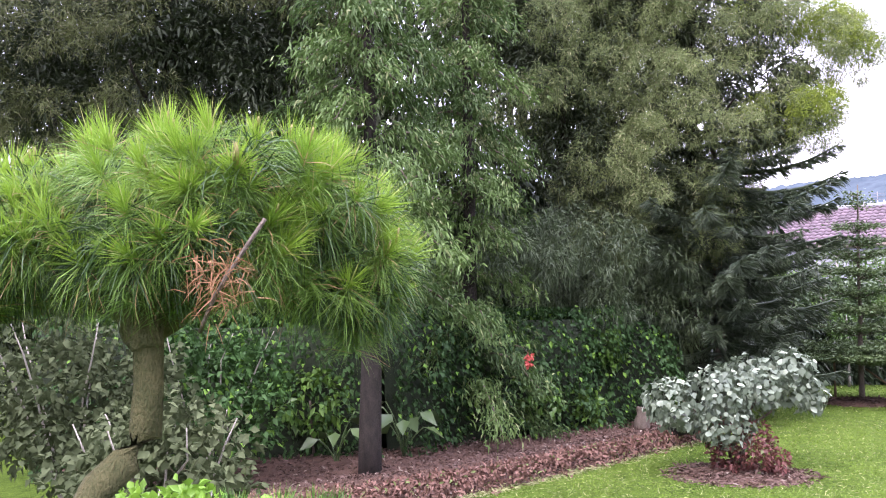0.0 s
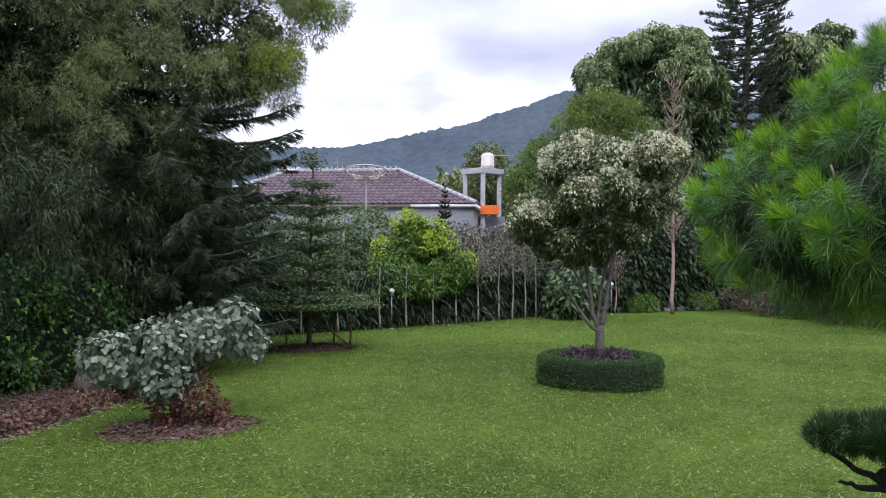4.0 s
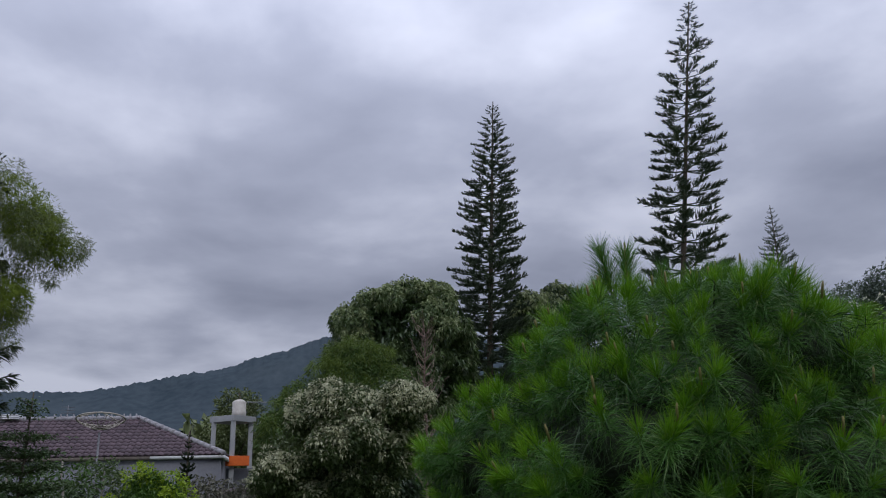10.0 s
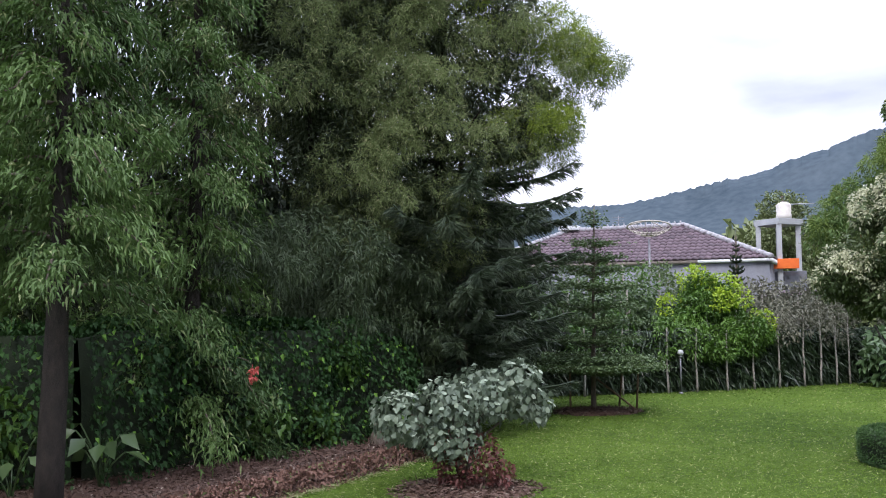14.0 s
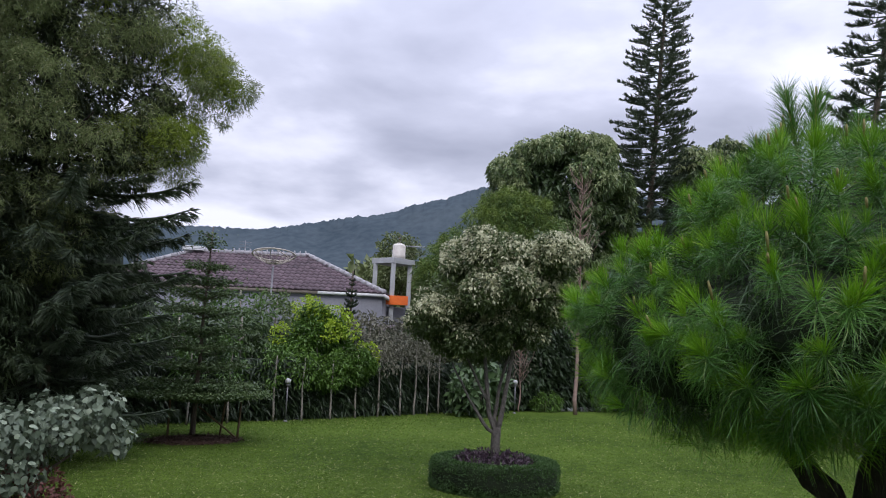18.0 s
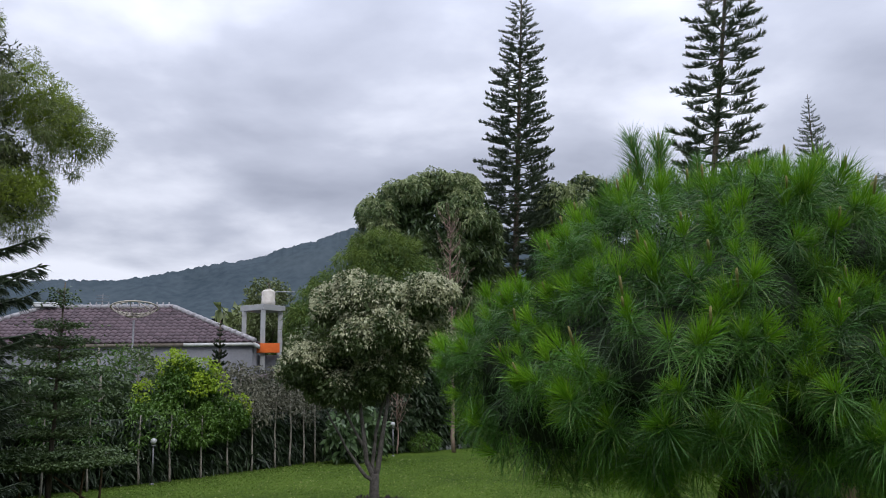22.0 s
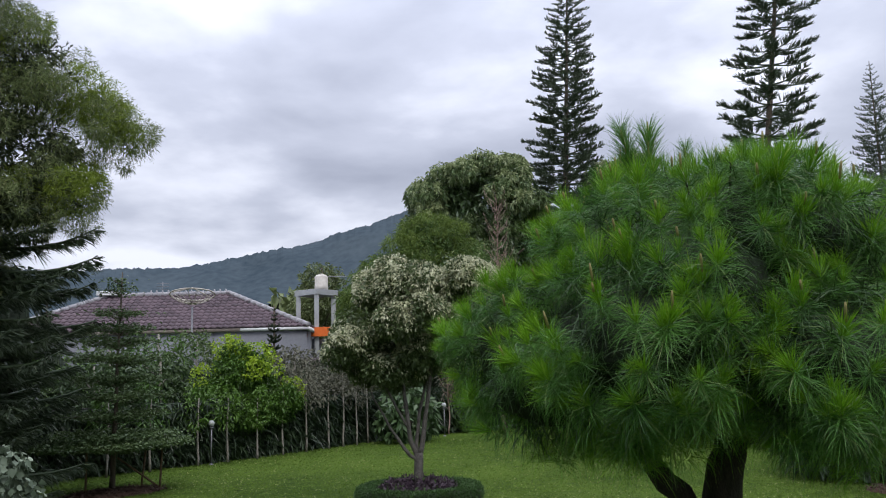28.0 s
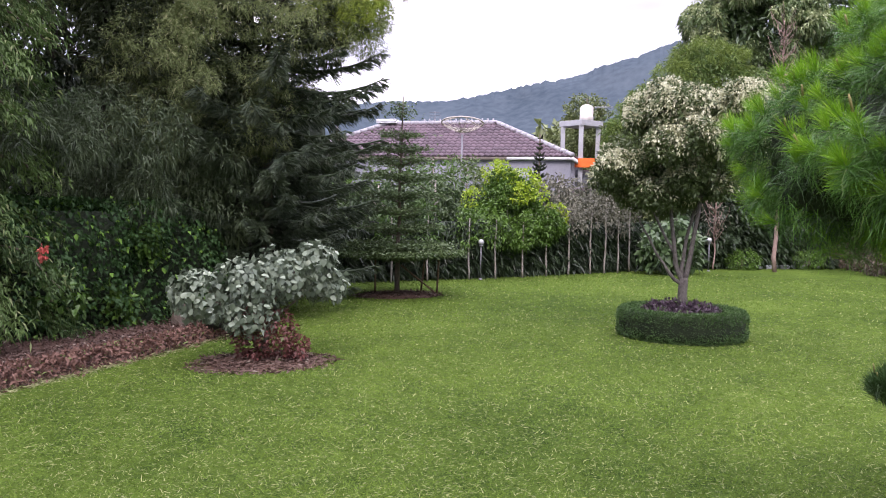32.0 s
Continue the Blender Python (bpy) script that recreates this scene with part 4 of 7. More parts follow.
# low bushes at the garden's left end
for x, y, r, h, mt, lb in ((-3.0, 7.6, 0.9, 1.5, M_DUSTY, "greyish twiggy shrub in the shade"), (-1.5, 6.3, 0.55, 0.85, M_BRIGHT, "bright green leafy bush on the ground"), (-2.6, 6.4, 0.7, 1.0, M_BRIGHT, "bright green low leafy bush"), (-4.6, 9.2, 1.2, 2.4, M_DUSTY, "tall greyish twiggy shrub"), (-3.6, 10.6, 1.1, 2.2, M_IVY, "dark green shrub in the shade")):
    t = thing("garden_bush", (x, y, 0), 0, lb, "bush")
    for k in range(7):
        a = k * 0.9
        part("stem", tube(bend([(0, 0, 0), (math.cos(a) * r * 0.4, math.sin(a) * r * 0.4, h * 0.5), (math.cos(a) * r * 0.8, math.sin(a) * r * 0.8, h * 0.95)], 6, 0.03), np.linspace(0.022, 0.006, 6), 5), M_PALEBARK, t)
    part("leaves", crown([(0, 0, h * 0.6, r, r, h * 0.45)], int(260 * r), 0.14, 12, 0.1, 0.07, 0.2, 0.4), mt, t)


# ---- mulch bed ----
def mound(cx, cy, rx, ry, h, mat, name, label, rz=0.0, chips=500):
    """A low heap of mulch with an uneven rim."""
    t = thing(name, (cx, cy, 0), rz, label, "mulch bed", kind="structure")
    V, F = [(0, 0, h)], []
    m, rings = 40, 5
    for k in range(1, rings + 1):
        for j in range(m):
            a = j / m * 6.2832
            q = k / rings * (1 + 0.1 * noise.noise((math.cos(a) * 2, math.sin(a) * 2, cx)))
            z = h * (1 - (k / rings) ** 2.2) + 0.02 * noise.noise((a * 3, k * 2.0, cy))
            V.append((rx * q * math.cos(a), ry * q * math.sin(a), z - (0.04 if k == rings else 0)))
    for j in range(m):
        F.append((0, 1 + j, 1 + (j + 1) % m))
        for k in range(rings - 1):
            a, b = 1 + k * m + j, 1 + k * m + (j + 1) % m
            F += [(a, a + m, b + m), (a, b + m, b)]
    part("soil", (np.array(V), np.array(F)), mat, t, smooth=True)
    q, a = np.sqrt(RNG.uniform(0, 1.05, chips)), RNG.uniform(0, 6.28, chips)
    P = np.stack([rx * q * np.cos(a), ry * q * np.sin(a), h * (1 - q**2.2) + 0.015], 1)
    part("mulch", leaves(P, RNG.normal(size=(chips, 3)) * (1, 1, 0.25), RNG.uniform(0.05, 0.13, chips), 0.03, 0.1), M_MULCH, t)
    return t


mound(3.45, 11.75, 1.05, 0.8, 0.1, M_SOIL, "mulch_ring", "ring of brown mulch round the silver shrub", chips=1500)
mound(8.55, 19.3, 1.2, 0.8, 0.08, M_SOIL, "mulch_ring", "round mulch patch under the staked tree", chips=700)

# the long bed beside the ivy: soil ridge and stones along its edge
bed = thing("mulch_bed", (0, 0, 0), 0, "long bed of reddish-brown mulch edged with withered plants", "mulch bed", kind="structure")
front = bend([(3.7, 14.5), (2.2, 12.9), (1.0, 11.75), (-0.2, 10.6), (-1.6, 9.6), (-3.4, 8.8)], 40)
back = bend([(3.4, 16.7), (2.3, 15.7), (0.2, 14.2), (-1.4, 13.1), (-3.5, 12.2), (-6.0, 11.5)], 40)
V, F = [], []
for k in range(40):
    for j in range(9):
        f = j / 8
        p = front[k] * (1 - f) + back[k] * f
        z = 0.16 * math.sin(min(f * 5, 1) * 1.57) + 0.05 * noise.noise((p[0] * 2, p[1] * 2, 1)) - (0.06 if j == 0 else 0) + 0.1 * math.exp(-((f - 0.2) / 0.09) ** 2)
        V.append((p[0], p[1], z))
for k in range(39):
    for j in range(8):
        a = k * 9 + j
        F += [(a, a + 1, a + 10), (a, a + 10, a + 9)]
part("soil", (np.array(V), np.array(F)), M_SOIL, bed, smooth=True)
n_m = 9000
i_m, f_m = RNG.integers(0, 39, n_m), RNG.uniform(0, 1, n_m) ** 1.6
q_m = RNG.uniform(0, 1, (n_m, 1))
pm = (front[i_m] * (1 - q_m) + front[i_m + 1] * q_m) * (1 - f_m[:, None]) + (back[i_m] * (1 - q_m) + back[i_m + 1] * q_m) * f_m[:, None]
zm = 0.16 * np.sin(np.minimum(f_m * 5, 1) * 1.57) + 0.1 * np.exp(-(((f_m - 0.2) / 0.09) ** 2)) + RNG.uniform(0, 0.06, n_m)
part("mulch", leaves(np.column_stack([pm, zm]), RNG.normal(size=(n_m, 3)) * (1, 1, 0.4), RNG.uniform(0.03, 0.09, n_m), RNG.uniform(0.015, 0.035, n_m), 0.1), M_MULCH, bed)
n_r = 11000
k_r = RNG.integers(0, 39, n_r)
f_r = RNG.normal(0.13, 0.06, n_r)
pr = front[k_r] * (1 - f_r[:, None]) + back[k_r] * f_r[:, None] + RNG.normal(size=(n_r, 2)) * 0.08
part("low_plants", leaves(np.column_stack([pr, RNG.uniform(0.06, 0.26, n_r) * np.exp(-(((f_r - 0.13) / 0.13) ** 2))]), RNG.normal(size=(n_r, 3)) + (0, 0, 0.7), RNG.uniform(0.05, 0.11, n_r), 0.035, 0.2), M_WITHER, bed, "withered reddish-brown edging plants")["kind"] = "stuff"


def stone_vf(rx, ry, rz, seed):
    bm = bmesh.new()
    bmesh.ops.create_icosphere(bm, subdivisions=1, radius=1)
    for v in bm.verts:
        q = 1 + 0.28 * noise.noise(v.co * 1.3 + Vector((seed * 7.1, 0, 0)))
        v.co = Vector((v.co.x * rx * q, v.co.y * ry * q, v.co.z * rz * q))
    me = bpy.data.meshes.new("stone")
    bm.to_mesh(me)
    bm.free()
    me.materials.append(M_EARTH)
    return me


STONES = [stone_vf(0.13, 0.1, 0.09, k) for k in range(5)]
for k in range(46):
    f = k / 45 * 38.9
    i = int(f)
    p = front[i] * (1 - f + i) + front[i + 1] * (f - i)
    shared("stone", STONES[k % 5], bed, pose(p[0] + RNG.normal() * 0.03, p[1] + 0.08 + RNG.normal() * 0.03, 0.0, RNG.uniform(-20, 20), 0, RNG.uniform(0, 360)) @ Matrix.Diagonal((*RNG.uniform(0.3, 0.6, 3), 1)))
n_e = 2600
k_e, q_e = RNG.integers(0, 39, n_e), RNG.uniform(0, 1, (n_e, 1))
pe = front[k_e] * (1 - q_e) + front[k_e + 1] * q_e + RNG.normal(size=(n_e, 2)) * 0.05 + (0.03, -0.04)
part("dry_grass_edge", leaves(np.column_stack([pe, RNG.uniform(0.0, 0.05, n_e)]), RNG.normal(size=(n_e, 3)) * (1, 1, 0.25), RNG.uniform(0.05, 0.13, n_e), 0.009, 0.1), M_CLIP, bed, "pale dry grass along the cut edge")["kind"] = "stuff"

# large-leaved plant by the cedar, a black tub behind the shrub, a red flower head
def big_leaf_plant(at, n, s, label):
    t = thing("large_leaved_plant", at, 0, label, "plant")
    for k in range(n):
        a = k * 2.4
        h = s * RNG.uniform(0.6, 1.3)
        d = np.array([math.cos(a), math.sin(a), 0])
        stem = bend([(0, 0, 0), d * 0.15 * s + (0, 0, h * 0.6), d * 0.4 * s + (0, 0, h)], 6)
        lf = part("leaf", join(tube(stem, 0.01, 4), leaves(stem[-1:], (d + (0, 0, -0.35))[None], 0.45 * s, 0.28 * s, 0.2, 0.12)), M_BUSHD, t)
    return t


big_leaf_plant((-1.25, 12.45, 0.1), 11, 0.75, "plant with very large dark green leaves")
big_leaf_plant((-2.15, 11.9, 0.1), 7, 0.65, "second plant with very large dark leaves")
tub = thing("black_tub", (3.12, 14.05, 0.3), 0, "black plastic tub lying behind the silver shrub", "tub")
part("tub", tube([(0, 0, 0), (0, 0, 0.02), (0, 0, 0.34), (0, 0, 0.38), (0, 0, 0.375), (0, 0, 0.04)], [0.17, 0.18, 0.22, 0.24, 0.215, 0.16], 18), M_FENCE, tub, smooth=True)
tub.matrix_basis = pose(3.12, 14.15, 0.32, 68, 0, 28)
stump = thing("tree_stump", (2.72, 14.85, 0.1), 0, "rough grey-brown bark stump at the end of the bed", "stump")
part("stump", tube(bend([(0, 0, -0.1), (0, 0, 0.2), (0.03, 0, 0.42)], 7), [0.2, 0.16, 0.14, 0.13, 0.12, 0.12, 0.11], 10, 0.12), M_BARK, stump, smooth=True)
flower = thing("red_flower", (0.66, 12.95, 1.52), 0, "small hanging red flower head on the cedar", "flower")
part("petals", crown([(0, 0, 0, 0.05, 0.05, 0.1)], 10, 0.03, 7, 0.06, 0.03, 0.8), leaf_mat("red_petals", (0.38, 0.05, 0.04), (0.55, 0.12, 0.1), None, 0.5, 0.3), flower)
part("stalk", tube(bend([(-0.25, 0.15, 0.22), (-0.08, 0.05, 0.18), (0, 0, 0.05)], 5), 0.006, 4), M_BARK, flower)

# ---- silver-leaved shrub ----
shrub = thing("silver_shrub", (3.45, 11.85, 0), 0, "shrub with large pale silvery-green round leaves", "shrub")
for dx, dy, dz in ((-0.9, 0.1, 1.1), (-0.4, -0.2, 1.25), (0.1, 0.1, 1.45), (0.7, -0.1, 1.6), (1.05, 0.1, 1.2), (0.2, -0.3, 1.1), (-0.7, 0.3, 0.9)):
    part("stem", tube(bend([(RNG.normal() * 0.08, RNG.normal() * 0.08, 0), (dx * 0.2, dy * 0.4, dz * 0.5), (dx * 0.85, dy, dz * 0.95)], 8, 0.02), np.linspace(0.03, 0.01, 8), 6), M_BARK, shrub, smooth=True)


def round_leaf(k):
    """A broad heart-shaped leaf, cupped, along +x."""
    r = np.random.default_rng(k)
    a = np.linspace(0, 2 * np.pi, 11)[:-1]
    rad = 0.5 * (1 - 0.18 * np.cos(a + np.pi) ** 8) * (1 + 0.05 * r.normal(size=10))
    x, y = 0.5 + rad * np.cos(a), rad * np.sin(a) * 1.05
    z = -0.25 * (np.abs(y) ** 1.5) - 0.25 * np.maximum(x - 0.5, 0) ** 2 + 0.03 * r.normal(size=10)
    V = np.column_stack([x, y, z])
    V = np.vstack([V, (0.45, 0, 0.03), (0, 0, 0)])
    F = [(i, (i + 1) % 10, 10) for i in range(10)]
    me = tri_mesh("leaf", V, np.array(F))
    me.materials.append(M_SILVER)
    return me


ROUND = [round_leaf(k) for k in range(4)]
S_ELL = [(-0.9, 0.05, 1.0, 0.36, 0.42, 0.36), (-0.7, 0, 1.0, 0.44, 0.45, 0.38), (-0.25, -0.1, 1.12, 0.48, 0.5, 0.42), (0.25, 0, 1.25, 0.44, 0.45, 0.42), (0.7, 0, 1.36, 0.42, 0.4, 0.38), (-0.2, -0.2, 0.72, 0.4, 0.4, 0.3), (1.0, 0, 1.1, 0.25, 0.28, 0.24)]
PS, US = shell(S_ELL, 700, 0.72)
for k in range(min(len(PS), 300)):
    nz_ = (Vector(US[k]) + Vector(RNG.normal(size=3)) * 0.5 + Vector((0, 0, 0.5))).normalized()
    dx_ = Vector((0, 0, -1)) + Vector(US[k]) * 0.5 + Vector(RNG.normal(size=3)) * 0.45
    dx_ = (dx_ - nz_ * dx_.dot(nz_)).normalized()
    q = Matrix((dx_, nz_.cross(dx_), nz_)).transposed().to_quaternion()
    s = RNG.uniform(0.06, 0.105)
    shared("leaf", ROUND[k % 4], shrub, Matrix.LocRotScale(PS[k], q, (s, s, s)))
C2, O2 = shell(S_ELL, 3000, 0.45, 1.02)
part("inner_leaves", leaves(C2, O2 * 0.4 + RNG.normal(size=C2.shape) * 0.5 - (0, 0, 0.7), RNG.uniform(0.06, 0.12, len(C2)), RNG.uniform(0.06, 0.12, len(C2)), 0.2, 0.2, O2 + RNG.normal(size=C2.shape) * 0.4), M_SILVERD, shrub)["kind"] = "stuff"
under = thing("red_bush", (3.45, 11.6, 0.05), 0, "low dark red leafy plants under the silver shrub", "bush")
part("leaves", crown([(0.1, 0, 0.36, 0.3, 0.28, 0.34), (-0.14, 0.1, 0.34, 0.25, 0.25, 0.34), (0.38, -0.05, 0.24, 0.17, 0.16, 0.22)], 190, 0.09, 9, 0.075, 0.04, -0.1), M_RED, under)
part("stem", tube([(0, 0, -0.05), (0, 0, 0.35)], 0.03, 6), M_BARK, under)

# ---- staked tiered tree ----
st = thing("tiered_tree", (8.6, 19.55, 0), 0, "young tree with flat horizontal tiers of fine leaves", "tree")
part("trunk", tube(bend([(0, 0, 0), (0.03, 0, 2.2), (0.1, 0, 5.0)], 10, 0.01), np.linspace(0.075, 0.012, 10), 8), M_BARK, st, smooth=True)
for z, r, n in ((1.05, 1.65, 26), (1.22, 1.35, 16), (1.7, 1.15, 7), (2.1, 1.3, 8), (2.5, 1.1, 7), (2.95, 1.15, 7), (3.35, 0.85, 6), (3.65, 0.8, 6), (4.0, 0.55, 5), (4.55, 0.25, 4), (4.75, 0.18, 3)):
    for k in range(n):
        a = k / n * 6.283 + RNG.uniform(-0.2, 0.2)
        q = r * RNG.uniform(0.75, 1.1)
        d = np.array([math.cos(a), math.sin(a), 0])
        zj = RNG.normal() * (0.03 if z < 1.25 else 0.045)
        line = bend([(0.04 * z / 2, 0, z - 0.15 + zj), d * q * 0.5 + (0, 0, z + zj), d * q + (0, 0, z + 0.03 - zj * 0.6)], 6, 0.02)
        m = int((520 if z < 1.25 else 230) * q)
        i = RNG.uniform(0.2, 1, m)
        side = np.array([-d[1], d[0], 0])
        P = np.stack([np.interp(i, np.linspace(0, 1, 6), line[:, c]) for c in range(3)], 1) + side * (RNG.normal(size=m) * 0.27 * (0.4 + i))[:, None] + RNG.normal(size=(m, 3)) * 0.035
        br = part("branch", tube(line, np.linspace(0.014, 0.004, 6), 4), M_BARK, st)
        part("foliage", leaves(P, RNG.normal(size=(m, 3)) * (1, 1, 0.35) + (0, 0, 0.25), RNG.uniform(0.06, 0.11, m), 0.045, 0.1), M_TIER, br)
for p0, p1 in (((1.0, -0.3, 0), (0.1, 0, 0.75)), ((0.98, -0.3, 0), (1.02, -0.3, 0.95)), ((0.8, 0.3, 0), (0.9, 0.3, 0.95)), ((-0.55, 0.1, 0), (-0.55, 0.1, 0.95))):
    stake = part("stake", tube([p0, p1], 0.025, 6), M_STAKE, None)
    stake.matrix_basis = pose(8.6, 19.55, 0)
    tagged(stake, "thin brown wooden stake propping the tiered tree", "stake", "stakes of the tiered tree")

# ---- hedge ring and the tree in it ----
ring = thing("round_hedge", (11.0, 11.8, 0), 0, "clipped low ring hedge of small dark leaves", "hedge")
m1, m2 = 64, 12
a1, a2 = np.meshgrid(np.arange(m1) / m1 * 2 * np.pi, np.arange(m2) / m2 * 2 * np.pi, indexing="ij")
sq = lambda v: np.sign(v) * np.abs(v) ** 0.55
rr = 0.95 + 0.15 * sq(np.cos(a2))
V = np.stack([rr * np.cos(a1), rr * np.sin(a1), 0.25 + 0.23 * sq(np.sin(a2))], -1).reshape(-1, 3)
k = (np.arange(m1)[:, None] * m2 + np.arange(m2)[None])
k1, k2 = np.roll(k, -1, 0), np.roll(k, -1, 1)
k3 = np.roll(k1, -1, 1)
# solid dark ring under the leaves, coloured for the shade between them
part("shade_core", (V, np.concatenate([np.stack([k, k1, k3], -1).reshape(-1, 3), np.stack([k, k3, k2], -1).reshape(-1, 3)])), M_CORE, ring)
n_h = 36000
b1, b2 = RNG.uniform(0, 6.2832, n_h), RNG.uniform(0, 6.2832, n_h)
rr = 0.95 + 0.175 * sq(np.cos(b2)) + RNG.normal(size=n_h) * 0.012
NH = np.stack([np.cos(b2) * np.cos(b1), np.cos(b2) * np.sin(b1), np.sin(b2)], 1)
PH = np.stack([rr * np.cos(b1), rr * np.sin(b1), 0.25 + 0.25 * sq(np.sin(b2)) + RNG.normal(size=n_h) * 0.01], 1)
part("foliage", leaves(PH, NH + RNG.normal(size=(n_h, 3)) * 0.7 + (0, 0, 0.2), RNG.uniform(0.02, 0.045, n_h), 0.017, 0.1), M_HEDGE, ring)
bedp = thing("purple_groundcover", (11.0, 11.8, 0), 0, "dark purple low plants inside the ring hedge", "plants")
part("soil", tube([(0, 0, 0.0), (0, 0, 0.3)], 0.8, 24), M_SOIL, bedp)
part("leaves", crown([(0, 0, 0.38, 0.72, 0.72, 0.18)], 300, 0.1, 10, 0.09, 0.04, -0.5), M_PURPLE, bedp)

rt = thing("variegated_tree", (11.0, 11.8, 0.25), 0, "multi-stemmed small tree with cream-tipped leaves", "tree")
part("trunk", tube(bend([(0.05, 0, 0), (0, 0, 0.4), (0.02, 0, 0.8)], 6), [0.12, 0.1, 0.09, 0.085, 0.085, 0.08], 9, 0.05), M_BLOTCH, rt, "dark grey bark with pale blotches", smooth=True)
for pts, r in (([(0, 0, 0.62), (-0.3, 0.2, 1.05), (-0.65, 0.5, 1.9)], 0.06), ([(0, 0, 0.7), (-0.12, 0.1, 1.2), (-0.2, 0.2, 2.5), (-0.3, 0.2, 3.4)], 0.075), ([(0.02, 0, 0.7), (0.1, -0.08, 1.3), (0.25, -0.2, 2.6), (0.4, -0.3, 3.8)], 0.08), ([(0.02, 0.02, 0.75), (0.15, 0.15, 1.4), (0.5, 0.1, 2.4), (0.8, -0.2, 3.0)], 0.06), ([(-0.1, 0.1, 1.2), (-0.5, 0.3, 2.0), (-0.9, 0.6, 2.8)], 0.045)):
    part("limb", tube(bend(pts, 9, 0.015), np.linspace(r * 0.68, r * 0.22, 9), 7, 0.04), M_BLOTCH, rt, smooth=True)
R_MAIN = [(0.72 * q, -0.7 * q, z, a, b, c) for q, z, a, b, c in ((-0.2, 3.3, 1.0, 1.0, 0.85), (-0.95, 2.95, 0.52, 0.58, 0.55), (-1.0, 2.55, 0.45, 0.5, 0.45), (0.55, 3.8, 0.62, 0.65, 0.5), (1.0, 3.7, 0.42, 0.42, 0.4), (0.9, 3.2, 0.4, 0.4, 0.35), (-0.35, 3.85, 0.5, 0.55, 0.34), (-0.35, 2.45, 0.65, 0.65, 0.42), (0.45, 2.85, 0.5, 0.55, 0.45))]
R_ELL = lobed(R_MAIN, 95, 0.17, 0.34, 0.8, 0.75, 1.0)
part("crown", crown(R_ELL, 2600, 0.12, 20, 0.07, 0.042, 0.25, 0.7, 0.8, 0.15), M_RINGL, rt)
part("inner_leaves", crown(R_MAIN, 420, 0.18, 16, 0.08, 0.05, 0.2, 0.3, 0.8, 0.15), M_RINGL, rt, "dark leaves inside the crown")
CT, OT = shell(R_ELL, 4600, 0.9, 1.08)
up = OT[:, 2] + 0.5 * (CT[:, 2] - 3.0) + RNG.normal(size=len(CT)) * 0.5 > -0.1
PT, UT = clumps(CT[up], OT[up], 0.095, 15)
part("pale_leaves", leaves(PT, UT + RNG.normal(size=PT.shape) * 0.6 - (0, 0, 0.1), RNG.uniform(0.045, 0.08, len(PT)), RNG.uniform(0.025, 0.038, len(PT)), 0.3), M_CREAM, rt, "cream-white young leaves on the outer crown")

# ---- lime tree by the fence ----
tree("lime_green_tree", (14.35, 23.7, 0), "rounded tree with lime-yellow young leaves", "tree", None, [(bend([(0, 0, 0), (a * 0.5, b * 0.5, 1.0), (a, b, 2.4)], 8, 0.02), np.linspace(0.05, 0.015, 8)) for a, b in ((-0.9, 0.3), (-0.4, -0.3), (0.1, 0.2), (0.6, -0.3), (1.1, 0.2), (0.3, 0.5))], M_PALEBARK,
     [("crown", crown([(-0.4, 0, 2.6, 0.65, 0.6, 0.6), (-1.0, 0.3, 2.0, 0.5, 0.55, 0.4), (1.15, -0.4, 1.7, 0.5, 0.5, 0.4), (0.1, 0, 1.6, 1.2, 0.8, 0.35), (0.55, 0.2, 2.4, 0.5, 0.5, 0.45), (-0.3, 0.1, 3.2, 0.4, 0.4, 0.35), (0.2, 0, 2.9, 0.35, 0.35, 0.3), (-0.3, -0.3, 1.25, 1.0, 0.7, 0.4), (0.7, -0.2, 1.35, 0.8, 0.6, 0.4)], 1500, 0.15, 16, 0.11, 0.06, 0.1, 0.6, apart=False), M_YELD, "darker green inner leaves"),
      ("young_leaves", crown([(-0.5, 0.2, 3.35, 0.5, 0.5, 0.35), (0.25, -0.1, 3.15, 0.5, 0.5, 0.35), (0.7, -0.2, 2.8, 0.4, 0.4, 0.3), (-1.25, 0.3, 2.5, 0.4, 0.4, 0.3), (1.3, -0.5, 2.05, 0.4, 0.4, 0.28), (-0.2, -0.5, 2.7, 0.4, 0.3, 0.3)], 150, 0.14, 15, 0.11, 0.06, -0.1, 0.85), M_YEL, "bright lime-yellow leaf tufts")])

# ---- fence, its plants and young trees ----
FL = [(5.5, 23.3), (12.7, 23.3), (16.5, 23.8), (19.6, 24.5), (23.6, 24.9)]
